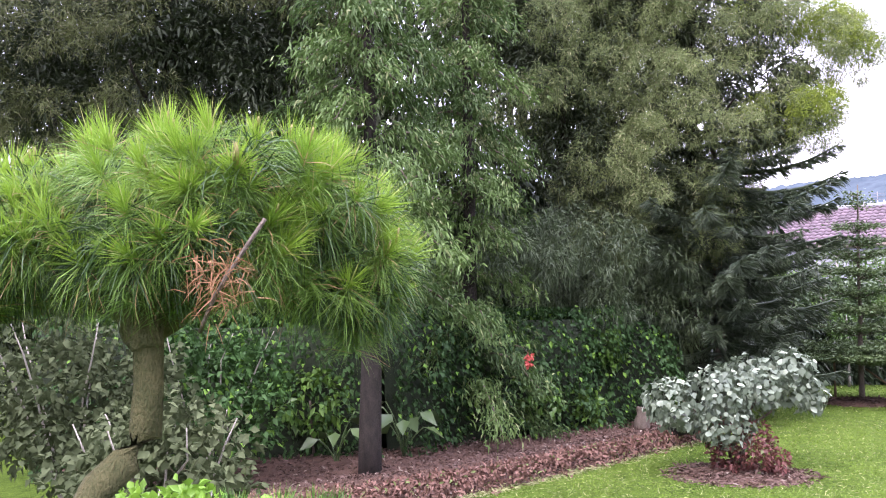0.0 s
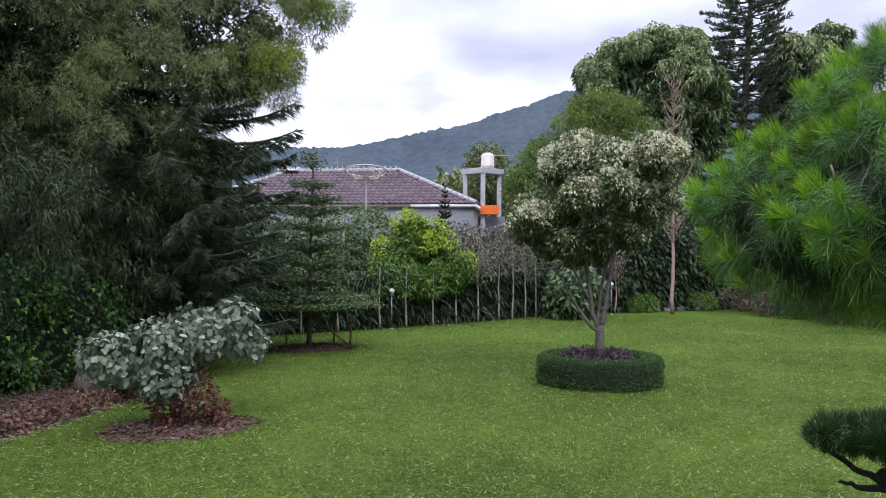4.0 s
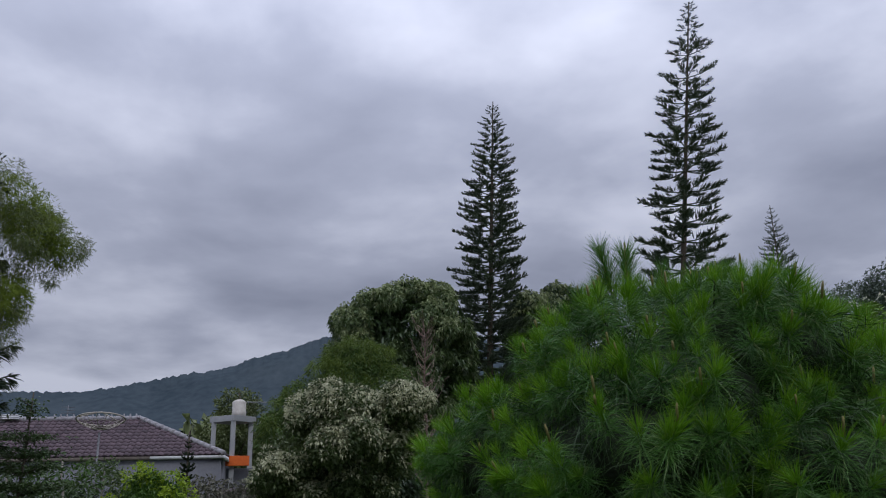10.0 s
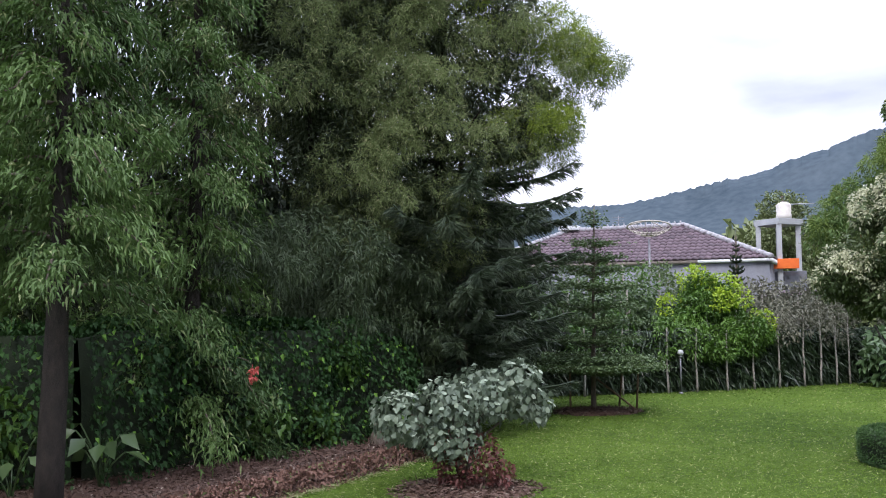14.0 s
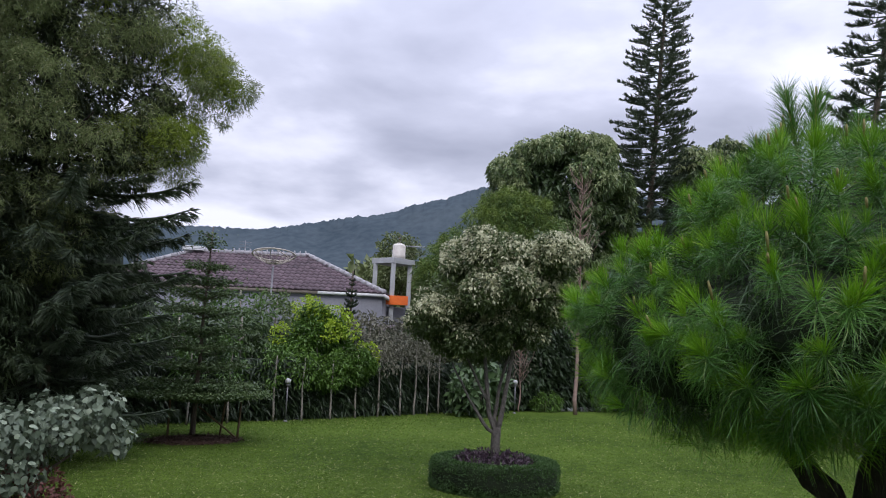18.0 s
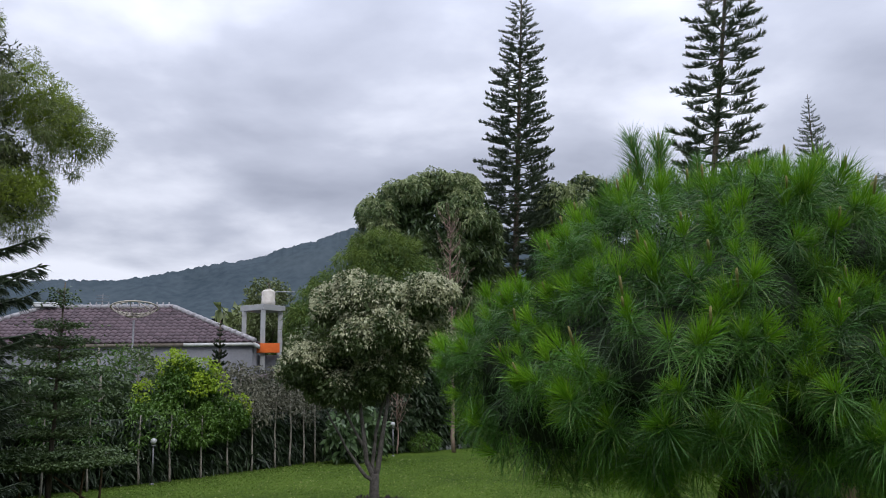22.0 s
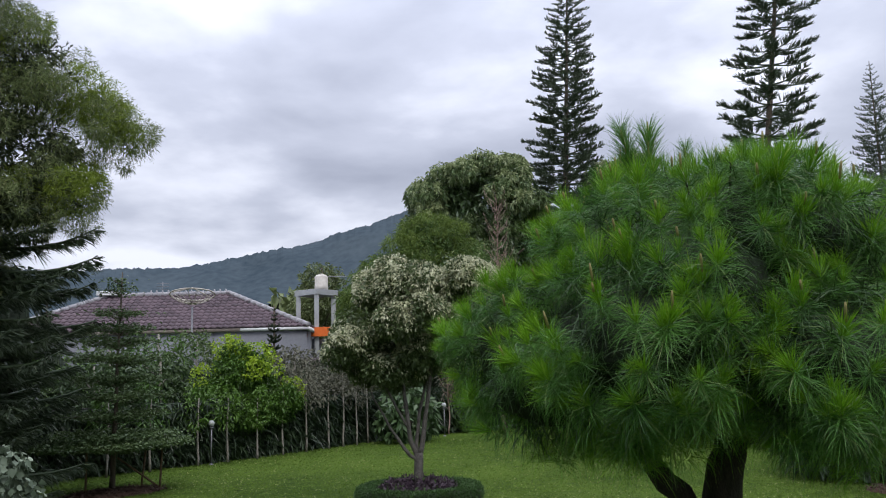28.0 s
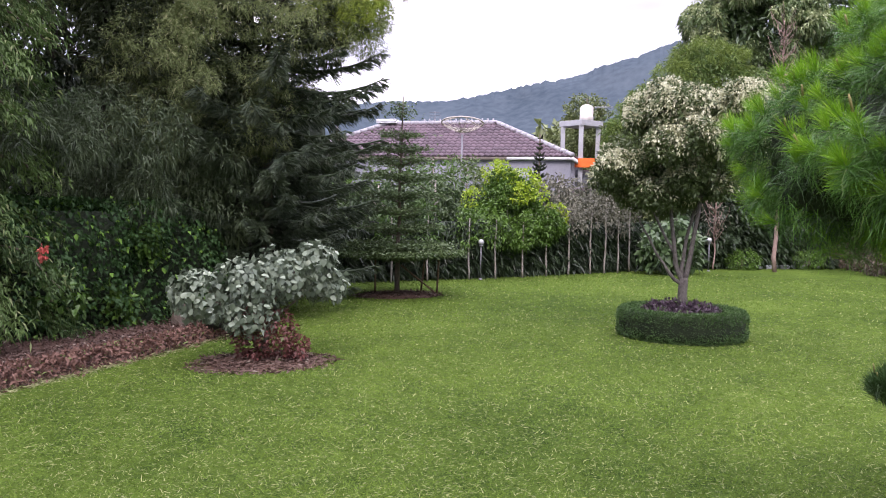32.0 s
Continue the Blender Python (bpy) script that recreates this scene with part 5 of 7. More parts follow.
for k in range(4):
    fence = thing("fence", (0, 0, 0), 0, "dark board fence overgrown with strap-leaved plants", "fence", "fence panels", "structure")
    a, b = np.array(FL[k]), np.array(FL[k + 1])
    n = max(2, int(np.linalg.norm(b - a) / 0.62))
    u = (b - a) / np.linalg.norm(b - a)
    for j in range(n):
        p = a + (b - a) * (j + 0.5) / n
        w = np.linalg.norm(b - a) / n * 0.5 - 0.008
        o = part("board", soft_box(-w, w, -0.02, 0.02, 0, 1.75 + 0.03 * RNG.normal(), 0.005), M_FENCE, fence)
        o.matrix_basis = pose(p[0], p[1], 0, 0, 0, math.degrees(math.atan2(u[1], u[0])))
    m = int(520 * np.linalg.norm(b - a))
    f = RNG.uniform(0, 1, m)
    P = np.column_stack([a + (b - a) * f[:, None] + np.array([u[1], -u[0]]) * RNG.uniform(0.05, 0.35, (m, 1)), RNG.uniform(0.1, 1.85, m)])
    plants = part("strap_plants", leaves(P, RNG.normal(size=(m, 3)) * (0.5, 0.4, 0.3) + (0, -0.25, -0.4), RNG.uniform(0.25, 0.5, m), 0.06, 0.2), M_STRAP, None)
    tagged(plants, "dark drooping strap leaves growing along the fence", "plants", kind="stuff")


def young_tree(at, h, rough, label):
    t = thing("young_tree", at, RNG.uniform(0, 360), label, "tree", "young trees along the fence")
    part("trunk", tube(bend([(0, 0, 0), (0.02, 0.01, h * 0.5), (0, 0, h)], 7, 0.01), np.linspace(0.036, 0.016, 7), 7), M_PALEBARK, t, "pale whitewashed slim trunk", smooth=True)
    part("crown", crown([(0, 0, h, 0.4, 0.4, 0.6), (0.1, 0, h - 0.5, 0.45, 0.45, 0.4)], 44, 0.18, 12, 0.13, 0.045, 0.3, 0.4), rough, t)
    return t


for x, y, h in ((9.6, 22.5, 1.9), (10.8, 22.6, 2.0), (12.3, 22.8, 1.9), (13.2, 22.75, 1.9), (14.25, 22.85, 1.8), (15.3, 23.1, 2.0), (16.25, 23.25, 2.3), (17.25, 23.4, 2.4), (17.9, 23.5, 2.6), (18.55, 23.6, 2.2), (19.2, 23.8, 2.7), (21.0, 24.0, 2.4)):
    young_tree((x, y, 0), h, M_GREYL if x > 15.5 else M_YELD, "slim young tree with a whitewashed trunk by the fence")


def globe_lamp(at, h):
    t = thing("garden_lamp", at, 0, "white globe garden lamp on a thin post", "lamp", "globe lamps on the lawn's edge")
    part("base", tube([(0, 0, 0), (0, 0, 0.03), (0, 0, 0.06)], [0.07, 0.07, 0.035], 12), M_METAL, t)
    part("post", tube([(0, 0, 0.05), (0, 0, h - 0.12)], 0.022, 10), M_METAL, t)
    part("collar", tube([(0, 0, h - 0.14), (0, 0, h - 0.1)], [0.05, 0.06], 12), M_METAL, t)
    bm = bmesh.new()
    bmesh.ops.create_uvsphere(bm, u_segments=20, v_segments=12, radius=0.09)
    for v in bm.verts:
        v.co.z = v.co.z * 0.97 + h
    part("globe", bm, M_GLOBE, t, "frosted white globe", smooth=True)
    return t


for p in ((12.6, 22.6), (22.7, 23.6), (6.9, 22.0)):
    globe_lamp((*p, 0), 1.18)

# bushes along the far edge
def bush(name, at, ells, n, r, per, L, W, mt, label, hang=0.1, stems=3, h=0.4):
    t = thing(name, at, 0, label, "bush")
    for k in range(stems):
        a = k * 2.1
        part("stem", tube([(0.05 * math.cos(a), 0.05 * math.sin(a), 0), (0.15 * math.cos(a), 0.15 * math.sin(a), h)], [0.03, 0.015], 5), M_BARK, t)
    part("leaves", crown(ells, n, r, per, L, W, hang), mt, t)
    return t


bush("broad_leaved_bush", (20.2, 22.8, 0), [(0, 0, 1.2, 0.9, 0.7, 0.8), (-0.4, 0, 0.7, 0.7, 0.6, 0.5), (0.5, 0, 0.8, 0.6, 0.6, 0.6)], 120, 0.2, 9, 0.34, 0.16, M_BIGL, "bush with large pale glossy drooping leaves", 0.6, 3, 0.9)
bush("clipped_bush", (24.9, 24.2, 0), [(0, 0, 0.35, 0.85, 0.6, 0.42)], 200, 0.1, 12, 0.07, 0.04, M_YELD, "low rounded clipped green bush")
bush("clipped_bush", (28.2, 23.9, 0), [(0, 0, 0.35, 0.7, 0.6, 0.4)], 160, 0.1, 12, 0.07, 0.04, M_YELD, "second rounded clipped green bush")
kerb = thing("stone_kerb", (27.2, 24.3, 0), -4, "low white-painted kerb at the lawn's far edge", "kerb", kind="structure")
for k in range(8):
    part("kerb_stone", soft_box(-2.0 + k * 0.5, -1.51 + k * 0.5, -0.08, 0.08, -0.02, 0.14, 0.015), M_GREYP, kerb)
for x, y, h, mt, lb in ((29.4, 22.6, 1.2, M_PINKB, "bronze-leaved bush at the lawn's edge"), (28.3, 20.6, 1.0, M_PINKB, "twiggy bronze-leaved border bush"), (27.6, 19.0, 1.3, M_STRAP, "dark green bush at the lawn's edge"), (27.0, 17.2, 1.0, M_PINKB, "low bronze and green bush"), (26.6, 15.6, 1.3, M_YELD, "green leafy bush at the lawn's edge"), (25.9, 14.0, 1.2, M_OLIVE, "rounded olive-green bush by the lawn"), (25.2, 12.2, 1.1, M_OLIVE, "olive-green leafy border bush"), (24.4, 10.6, 1.4, M_STRAP, "dark strap-leaved border bush")):
    bush("border_bush", (x, y, 0), [(0, 0, h * 0.55, 0.95, 0.9, h * 0.5), (0.5, -0.6, h * 0.4, 0.6, 0.6, h * 0.4)], 110, 0.2, 11, 0.16, 0.07, mt, lb)
leaf_wall("dark_hedge", (23.6, 25.3), (33.0, 24.6), 3.6, 1.4, 7000, 0.3, 0.13, M_STRAP, "tall dark hedge behind the lawn", "hedge")
leaf_wall("dark_hedge", (33.0, 25.0), (27.0, 9.0), 3.2, 1.6, 11000, 0.3, 0.13, M_STRAP, "dark hedge along the lawn's side", "hedge")
leaf_wall("shrub_belt", (8.0, 26.5), (26.0, 29.0), 2.9, 2.0, 12000, 0.3, 0.13, M_STRAP, "belt of dark shrubs beyond the fence", "shrubbery", bump=0.6)
for x, y, h, r, mt in ((17.6, 26.0, 3.4, 1.2, M_GREYL), (19.3, 26.4, 3.2, 1.2, M_GREYL), (20.8, 26.6, 3.0, 1.2, M_DUSTY), (10.2, 25.2, 2.9, 1.1, M_TIER), (12.3, 25.4, 3.2, 1.0, M_TIER), (7.6, 24.6, 2.9, 1.3, M_TIER), (9.4, 26.6, 3.2, 1.3, M_YELD), (11.4, 27.2, 3.7, 1.3, M_TIER), (13.2, 27.6, 4.0, 1.2, M_YELD), (14.9, 28.2, 4.0, 1.2, M_TIER), (16.4, 28.4, 3.6, 1.1, M_OLIVE), (6.2, 26.0, 3.2, 1.4, M_OLIVE), (22.0, 27.4, 3.3, 1.2, M_OLIVE)):
    tree("garden_tree", (x, y, 0), "small dusty grey-green tree beyond the fence" if mt is M_GREYL else "slim green tree beyond the fence", "tree", ([(0, 0, 0), (0, 0, h)], [0.07, 0.03]), radial_limbs(1.2, h * 0.8, r * 0.7, 5, 0.03, 0.5), M_PALEBARK,
         [("crown", crown([(0, 0, h * 0.75, r, r * 0.8, h * 0.3), (0.3, 0, h * 0.5, r * 0.8, r * 0.8, h * 0.2)], 150, 0.28, 12, 0.2, 0.07, 0.3, 0.4, 0.7), mt, "")])
for x, y in ((18.9, 29.5), (10.0, 29.0)):
    araucaria("cypress_tree", (x, y, 0), 5.3, "small dark pointed conifer before the house", [(0, 0.75), (0.5, 0.6), (1, 0.08)], 22, 8, M_ARAUD, 0.3, 130, tilt=35, r0=0.08)
bare_tree("bare_tree", (23.5, 24.2, 0), 2.9, "small reddish bare tree near the hedge", 0.8, 30)

# ---- house ----

def hpos(u, v, z):
    """A place by its way along the front eave, behind it, and height."""
    return (23.79 - 0.77 * u + 0.64 * v, 34.3 + 0.64 * u + 0.77 * v, z)


house = thing("house", (0, 0, 0), 0, "grey single-storey house with a dark hipped tile roof", "house")
EZ, RZ, HW, HD = 4.81, 6.8, 15.25, 6.8


def slab(name, corners, thick, mat, parent, label=""):
    """A flat polygon given some thickness downwards."""
    n = len(corners)
    top = np.array(corners, float)
    V = np.vstack([top, top - (0, 0, thick)])
    F = [(0, k, k + 1) for k in range(1, n - 1)] + [(n, n + k + 1, n + k) for k in range(1, n - 1)]
    for k in range(n):
        q = (k + 1) % n
        F += [(k, n + k, n + q), (k, n + q, q)]
    return part(name, (V, np.array(F)), mat, parent, label)


rA, rB = hpos(4.5, 3.4, RZ), hpos(10.75, 3.4, RZ)
cA, cB, cC, cD = hpos(0, 0, EZ), hpos(HW, 0, EZ), hpos(HW, HD, EZ), hpos(0, HD, EZ)
roof = slab("roof", [cA, cB, rB, rA], 0.12, M_TILE_H, house)
slab("roof", [cD, cA, rA], 0.12, M_TILE_H, house)
slab("roof", [cB, cC, rB], 0.12, M_TILE_H, house)
slab("roof", [cC, cD, rA, rB], 0.12, M_TILE_H, house)


def tile_vf(w, l, h=0.05, lip=0.045):
    """One pantile, rolled across its width, along +y up the slope."""
    xs_ = np.linspace(0, w, 6)
    zz = h * np.array([0.1, 0.75, 1.0, 0.55, 0.1, 0.0])
    V = [(x, 0, z + lip) for x, z in zip(xs_, zz)] + [(x, l, z + 0.0) for x, z in zip(xs_, zz)] + [(x, 0, z) for x, z in zip(xs_, zz)]
    F = []
    for k in range(5):
        F += [(k, k + 1, k + 7), (k, k + 7, k + 6), (12 + k, 13 + k, k + 1), (12 + k, k + 1, k)]
    return np.array(V, float), np.array(F)


def tile_face(p0, p1, q1, q0, w, l, trim=0.3):
    """Poses of tiles on a roof face: eave p0-p1, top q0-q1; columns from the eave's first corner."""
    p0, p1, q0, q1 = (np.array(v, float) for v in (p0, p1, q0, q1))
    u = unit((p1 - p0)[None])[0]
    nrm = unit(np.cross(p1 - p0, q0 - p0)[None])[0]
    if nrm[2] < 0:
        nrm = -nrm
    s = np.cross(nrm, u)
    if s[2] < 0:
        s = -s
    W, H = np.linalg.norm(p1 - p0), (q0 - p0) @ s
    l0, l1 = (q0 - p0) @ u, (q1 - p0) @ u
    out = []
    flip = np.cross(u, s) @ nrm < 0
    for r in range(int(H / l) + 1):
        y = r * l
        f = y / H
        if f > 0.98:
            break
        a, b = l0 * f, W + (l1 - W) * f
        for c in range(int(math.floor(a / w)), int(math.ceil(b / w))):
            x = c * w
            if x + w * trim < a or x + w * (1 - trim) > b:
                continue
            o = p0 + u * (x + (w if flip else 0)) + s * (y - 0.04) + nrm * 0.012
            ux = -u if flip else u
            out.append(Matrix(((ux[0], s[0], nrm[0], o[0]), (ux[1], s[1], nrm[1], o[1]), (ux[2], s[2], nrm[2], o[2]), (0, 0, 0, 1))))
    return out


def placed(geo, mats):
    V, F = geo
    M = np.array([np.array(m) for m in mats])
    W = np.einsum("nij,vj->nvi", M[:, :3, :3], V) + M[:, None, :3, 3]
    k = np.arange(len(M))[:, None, None] * len(V)
    return W.reshape(-1, 3), (F[None] + k).reshape(-1, 3)


HT = tile_vf(0.3, 0.4, 0.06)
front_tiles = tile_face(cA, cB, rB, rA, 0.3, 0.34)
near_t, rest_t = front_tiles[:300], front_tiles[300:] + tile_face(cD, cA, rA, rA, 0.3, 0.34) + tile_face(cB, cC, rB, rB, 0.3, 0.34)
part("roof_tiles", placed(HT, rest_t), M_TILE_H, house)["kind"] = "stuff"
tile_me = tri_mesh("roof_tile", *HT)
tile_me.materials.append(M_TILE_H)
for m in near_t:
    shared("roof_tile", tile_me, house, m)
for a, b in ((rA, rB), (cA, rA), (cB, rB), (cC, rB), (cD, rA)):
    a, b = np.array(a), np.array(b)
    n = int(np.linalg.norm(b - a) / 0.42)
    geo = join(*[tube([a + (b - a) * j / n + (0, 0, 0.06), a + (b - a) * (j + 1.08) / n + (0, 0, 0.06)], [0.15, 0.12], 8) for j in range(n)])
    part("ridge_tiles", geo, M_RIDGE, house, "pale mortared ridge tiles")
slab("fascia", [hpos(-0.03, -0.03, EZ - 0.02), hpos(3.3, -0.03, EZ - 0.02), hpos(3.3, 0.03, EZ - 0.02), hpos(-0.03, 0.03, EZ - 0.02)], 0.14, M_WHITEP, house, "white painted eave board")
slab("fascia", [hpos(3.3, -0.03, EZ - 0.02), hpos(HW + 0.03, -0.03, EZ - 0.02), hpos(HW + 0.03, 0.03, EZ - 0.02), hpos(3.3, 0.03, EZ - 0.02)], 0.16, M_STONE, house, "weathered grey-brown eave board")
slab("fascia", [hpos(-0.05, 0.04, EZ - 0.02), hpos(0.01, 0.04, EZ - 0.02), hpos(0.01, HD, EZ - 0.02), hpos(-0.05, HD, EZ - 0.02)], 0.2, M_WHITEP, house, "white painted eave board")
slab("soffit", [hpos(0.05, 0.05, EZ - 0.14), hpos(HW, 0.05, EZ - 0.14), hpos(HW, HD, EZ - 0.14), hpos(0.05, HD, EZ - 0.14)], 0.05, M_GREYP, house)
for a, b in (((0.12, 0.12), (HW - 0.7, 0.37)), ((0.12, 0.37), (0.37, HD - 0.7)), ((HW - 0.95, 0.95), (HW - 0.7, HD - 0.7)), ((0.95, HD - 0.95), (HW - 0.95, HD - 0.7))):
    slab("wall", [hpos(a[0], a[1], EZ - 0.2), hpos(b[0], a[1], EZ - 0.2), hpos(b[0], b[1], EZ - 0.2), hpos(a[0], b[1], EZ - 0.2)], EZ - 0.2, M_GREYW, house)
# low vent box and finials on the ridge
vent = thing("roof_vent", (0, 0, 0), 0, "white slatted vent box on the roof ridge", "vent")
for k in range(3):
    slab("slat", [hpos(10.2, 3.0, RZ + 0.04 + 0.08 * (k + 1)), hpos(11.3, 3.0, RZ + 0.04 + 0.08 * (k + 1)), hpos(11.3, 3.8, RZ + 0.04 + 0.08 * (k + 1)), hpos(10.2, 3.8, RZ + 0.04 + 0.08 * (k + 1))], 0.06, M_WHITEP, vent)
for u0 in (10.3, 11.2):
    part("post", tube([hpos(u0, 3.4, RZ - 0.1), hpos(u0, 3.4, RZ + 0.28)], 0.04, 6), M_WHITEP, vent)
for k in range(14):
    part("ridge_knob", tube([hpos(4.7 + k * 0.3, 3.4, RZ + 0.1), hpos(4.7 + k * 0.3, 3.4, RZ + 0.3)], [0.06, 0.03], 6), M_RIDGE, house)
ant = thing("roof_aerial", hpos(8.0, 3.4, RZ), 0, "thin metal aerial on the roof ridge", "aerial")
part("mast", tube([(0, 0, 0), (0, 0, 0.75)], 0.02, 6), M_METAL, ant)
for z in (0.35, 0.5, 0.65):
    part("rod", tube([(-0.3, 0.1, z), (0.3, -0.1, z)], 0.012, 5), M_METAL, ant)
# mesh dish on a pole before the roof
dish = thing("satellite_dish", (18.35, 36.65, 0), 0, "large mesh satellite dish on a pole before the roof", "dish")
part("pole", tube([(0, -1.0, 0), (0, -1.0, 5.7)], 0.05, 8), M_METAL, dish)
dn = np.array([0.1, 0.16, 0.98])
du = unit(np.cross(dn, (0, 1, 0))[None])[0]
dv = np.cross(dn, du)
dc = np.array([0, -1.0, 5.85])
for k in range(14):
    a = k / 14 * 6.2832
    q = [dc + (du * math.cos(a) + dv * math.sin(a)) * r * 1.0 + dn * 0.42 * r * r for r in np.linspace(0.05, 1.0, 6)]
    part("rib", tube(q, 0.016, 4), M_DISH, dish)
for r in (0.35, 0.7, 1.0):
    q = [dc + (du * math.cos(a) + dv * math.sin(a)) * r + dn * 0.42 * r * r for a in np.linspace(0, 6.2832, 29)]
    part("rim" if r == 1.0 else "hoop", tube(q, 0.036 if r == 1.0 else 0.014, 5), M_DISH, dish)
part("feed_arm", tube([dc + du * 0.95 + dn * 0.4, dc + dn * 0.75], 0.025, 4), M_DISH, dish)
part("feed_arm", tube([dc - du * 0.95 + dn * 0.4, dc + dn * 0.75], 0.025, 4), M_DISH, dish)

# neighbouring lower roofs on the far side of the casuarinas
wing = thing("house", (0, 0, 0), 0, "low neighbouring house with a pale roof edge", "house")
slab("roof", [(11.0, 36.6, 4.6), (5.5, 38.6, 4.6), (7.0, 42.5, 6.3), (10.0, 41.5, 6.3)], 0.12, M_TILE_H, wing)
slab("roof", [(5.5, 38.6, 4.6), (5.0, 46.0, 4.6), (7.0, 42.5, 6.3)], 0.12, M_ORTILE, wing)
slab("fascia", [(11.2, 36.4, 4.55), (5.4, 38.5, 4.55), (5.45, 38.62, 4.55), (11.25, 36.55, 4.55)], 0.2, M_WHITEP, wing)
slab("wall", [(11.0, 37.2, 4.4), (5.9, 39.1, 4.4), (6.0, 39.35, 4.4), (11.1, 37.45, 4.4)], 4.4, M_GREYP, wing)
lat = thing("lattice_screen", (10.8, 36.0, 2.9), math.degrees(math.atan2(2.0, -5.5)), "white lattice screen on the house wall", "screen")
for k in range(9):
    part("slat", tube([(-1.0 + k * 0.2, 0, 0), (-0.4 + k * 0.2, 0, 1.0)], 0.02, 4), M_WHITEP, lat)
    part("slat", tube([(-0.4 + k * 0.2, 0.03, 0), (-1.0 + k * 0.2, 0.03, 1.0)], 0.02, 4), M_WHITEP, lat)
part("post", tube([(-1.1, 0, -2.9), (-1.1, 0, 1.1)], 0.04, 6), M_WHITEP, lat)
part("post", tube([(1.4, 0, -2.9), (1.4, 0, 1.1)], 0.04, 6), M_WHITEP, lat)

# ---- water tower ----
tower = thing("water_tower", (26.1, 37.0, 0), -34, "pale concrete frame tower with an orange beam", "tower")
for x, y in ((-0.95, -0.05), (0.0, -0.95), (0.9, 0.05), (0.0, 0.9)):
    part("post", soft_box(x - 0.12, x + 0.12, y - 0.12, y + 0.12, 0, 6.6, 0.015), M_GREYP, tower)
bm = soft_box(-0.82, 0.82, -0.82, 0.82, 6.6, 6.9, 0.02)
bmesh.ops.rotate(bm, verts=bm.verts[:], cent=(0, 0, 0), matrix=Matrix.Rotation(radians(45), 3, "Z"))
part("platform", bm, M_GREYP, tower)
part("beam", soft_box(-0.85, 0.85, -1.25, -1.05, 4.4, 4.88, 0.015), M_ORANGE, tower, "bright orange painted beam")
part("beam", soft_box(-0.85, -0.7, -1.05, 0.9, 4.4, 4.88, 0.015), M_ORANGE, tower, "bright orange painted beam")
part("wall", soft_box(-0.4, 1.2, -0.7, 0.6, 0, 4.3, 0.02), M_GREYW, tower)
tank = thing("water_tank", (26.25, 36.75, 6.9), 0, "white cylindrical water tank on the tower", "tank")
part("body", tube([(0, 0, 0), (0, 0, 0.25), (0, 0, 0.27), (0, 0, 0.5), (0, 0, 0.52), (0, 0, 0.72), (0, 0, 0.82)], [0.36, 0.36, 0.34, 0.36, 0.34, 0.36, 0.26], 20), M_TANK, tank, smooth=True)
part("lid", tube([(0, 0, 0.82), (0, 0, 0.88)], [0.17, 0.15], 14), M_TANK, tank)
part("pipe", tube([(0.3, -0.2, 0.75), (1.2, -0.7, 0.75)], 0.025, 6), M_GREYP, tank)
# small tiled lean-to under the tower
lean = thing("lean_to", (22.9, 30.8, 0), -30, "small lean-to roof of weathered tiles by the fence", "shed")
slab("roof", [(-2.0, -0.8, 2.2), (2.2, -0.8, 2.2), (1.6, 1.4, 3.2), (-1.4, 1.4, 3.2)], 0.1, M_TILE_H, lean)
part("roof_tiles", placed(HT, tile_face((-2.0, -0.8, 2.2), (2.2, -0.8, 2.2), (1.6, 1.4, 3.2), (-1.4, 1.4, 3.2), 0.3, 0.34)), M_TILE_H, lean)["kind"] = "stuff"
part("wall", soft_box(-1.8, 1.9, -0.4, 1.2, 0, 2.2, 0.02), M_GREYP, lean)

# ---- gazebo ----
gz_ = thing("gazebo", (17.55, 2.75, 0), -2.5, "open garden gazebo with white posts and maroon tiles", "gazebo")
GX, GY = 4.6, 1.68
part("step", soft_box(-0.85, GX + 0.3, -GY - 0.65, GY + 0.45, -0.05, 0.12, 0.015), M_STONE, gz_, "grey-brown stone plinth step")
part("step", soft_box(-0.48, GX + 0.22, -GY - 0.12, GY + 0.26, 0.12, 0.28, 0.015), M_STONE, gz_, "grey-brown stone step")
part("plinth", soft_box(-0.14, GX + 0.16, -GY - 0.115, GY + 0.16, 0.28, 0.42, 0.01), M_STONE, gz_)
part("nosing", soft_box(-0.49, -0.44, -GY - 0.11, GY + 0.25, 0.281, 0.292, 0.003), M_RIDGE, gz_, "pale worn step edge")
part("nosing", soft_box(-0.86, -0.81, -GY - 0.64, GY + 0.44, 0.121, 0.132, 0.003), M_RIDGE, gz_, "pale worn step edge")
part("nosing", soft_box(-0.15, -0.11, -GY - 0.11, GY + 0.15, 0.421, 0.43, 0.003), M_RIDGE, gz_, "pale worn step edge")
part("meter_box", soft_box(0.0, 0.14, -GY - 0.2, -GY - 0.12, 0.3, 0.78, 0.01), M_METAL, gz_, "narrow grey box on the post's foot")
part("floor_edge", soft_box(-0.06, 0.05, -GY + 0.12, GY - 0.12, 0.42, 0.52, 0.008), M_WHITEP, gz_, "white painted floor edge")
for i in range(9):
    for j in range(7):
        x0, y0 = 0.06 + i * 0.51, -GY + 0.02 + j * 0.477
        part("floor_tile", soft_box(x0, x0 + 0.505, y0, y0 + 0.472, 0.44, 0.505, 0.003), M_FLOOR, gz_)
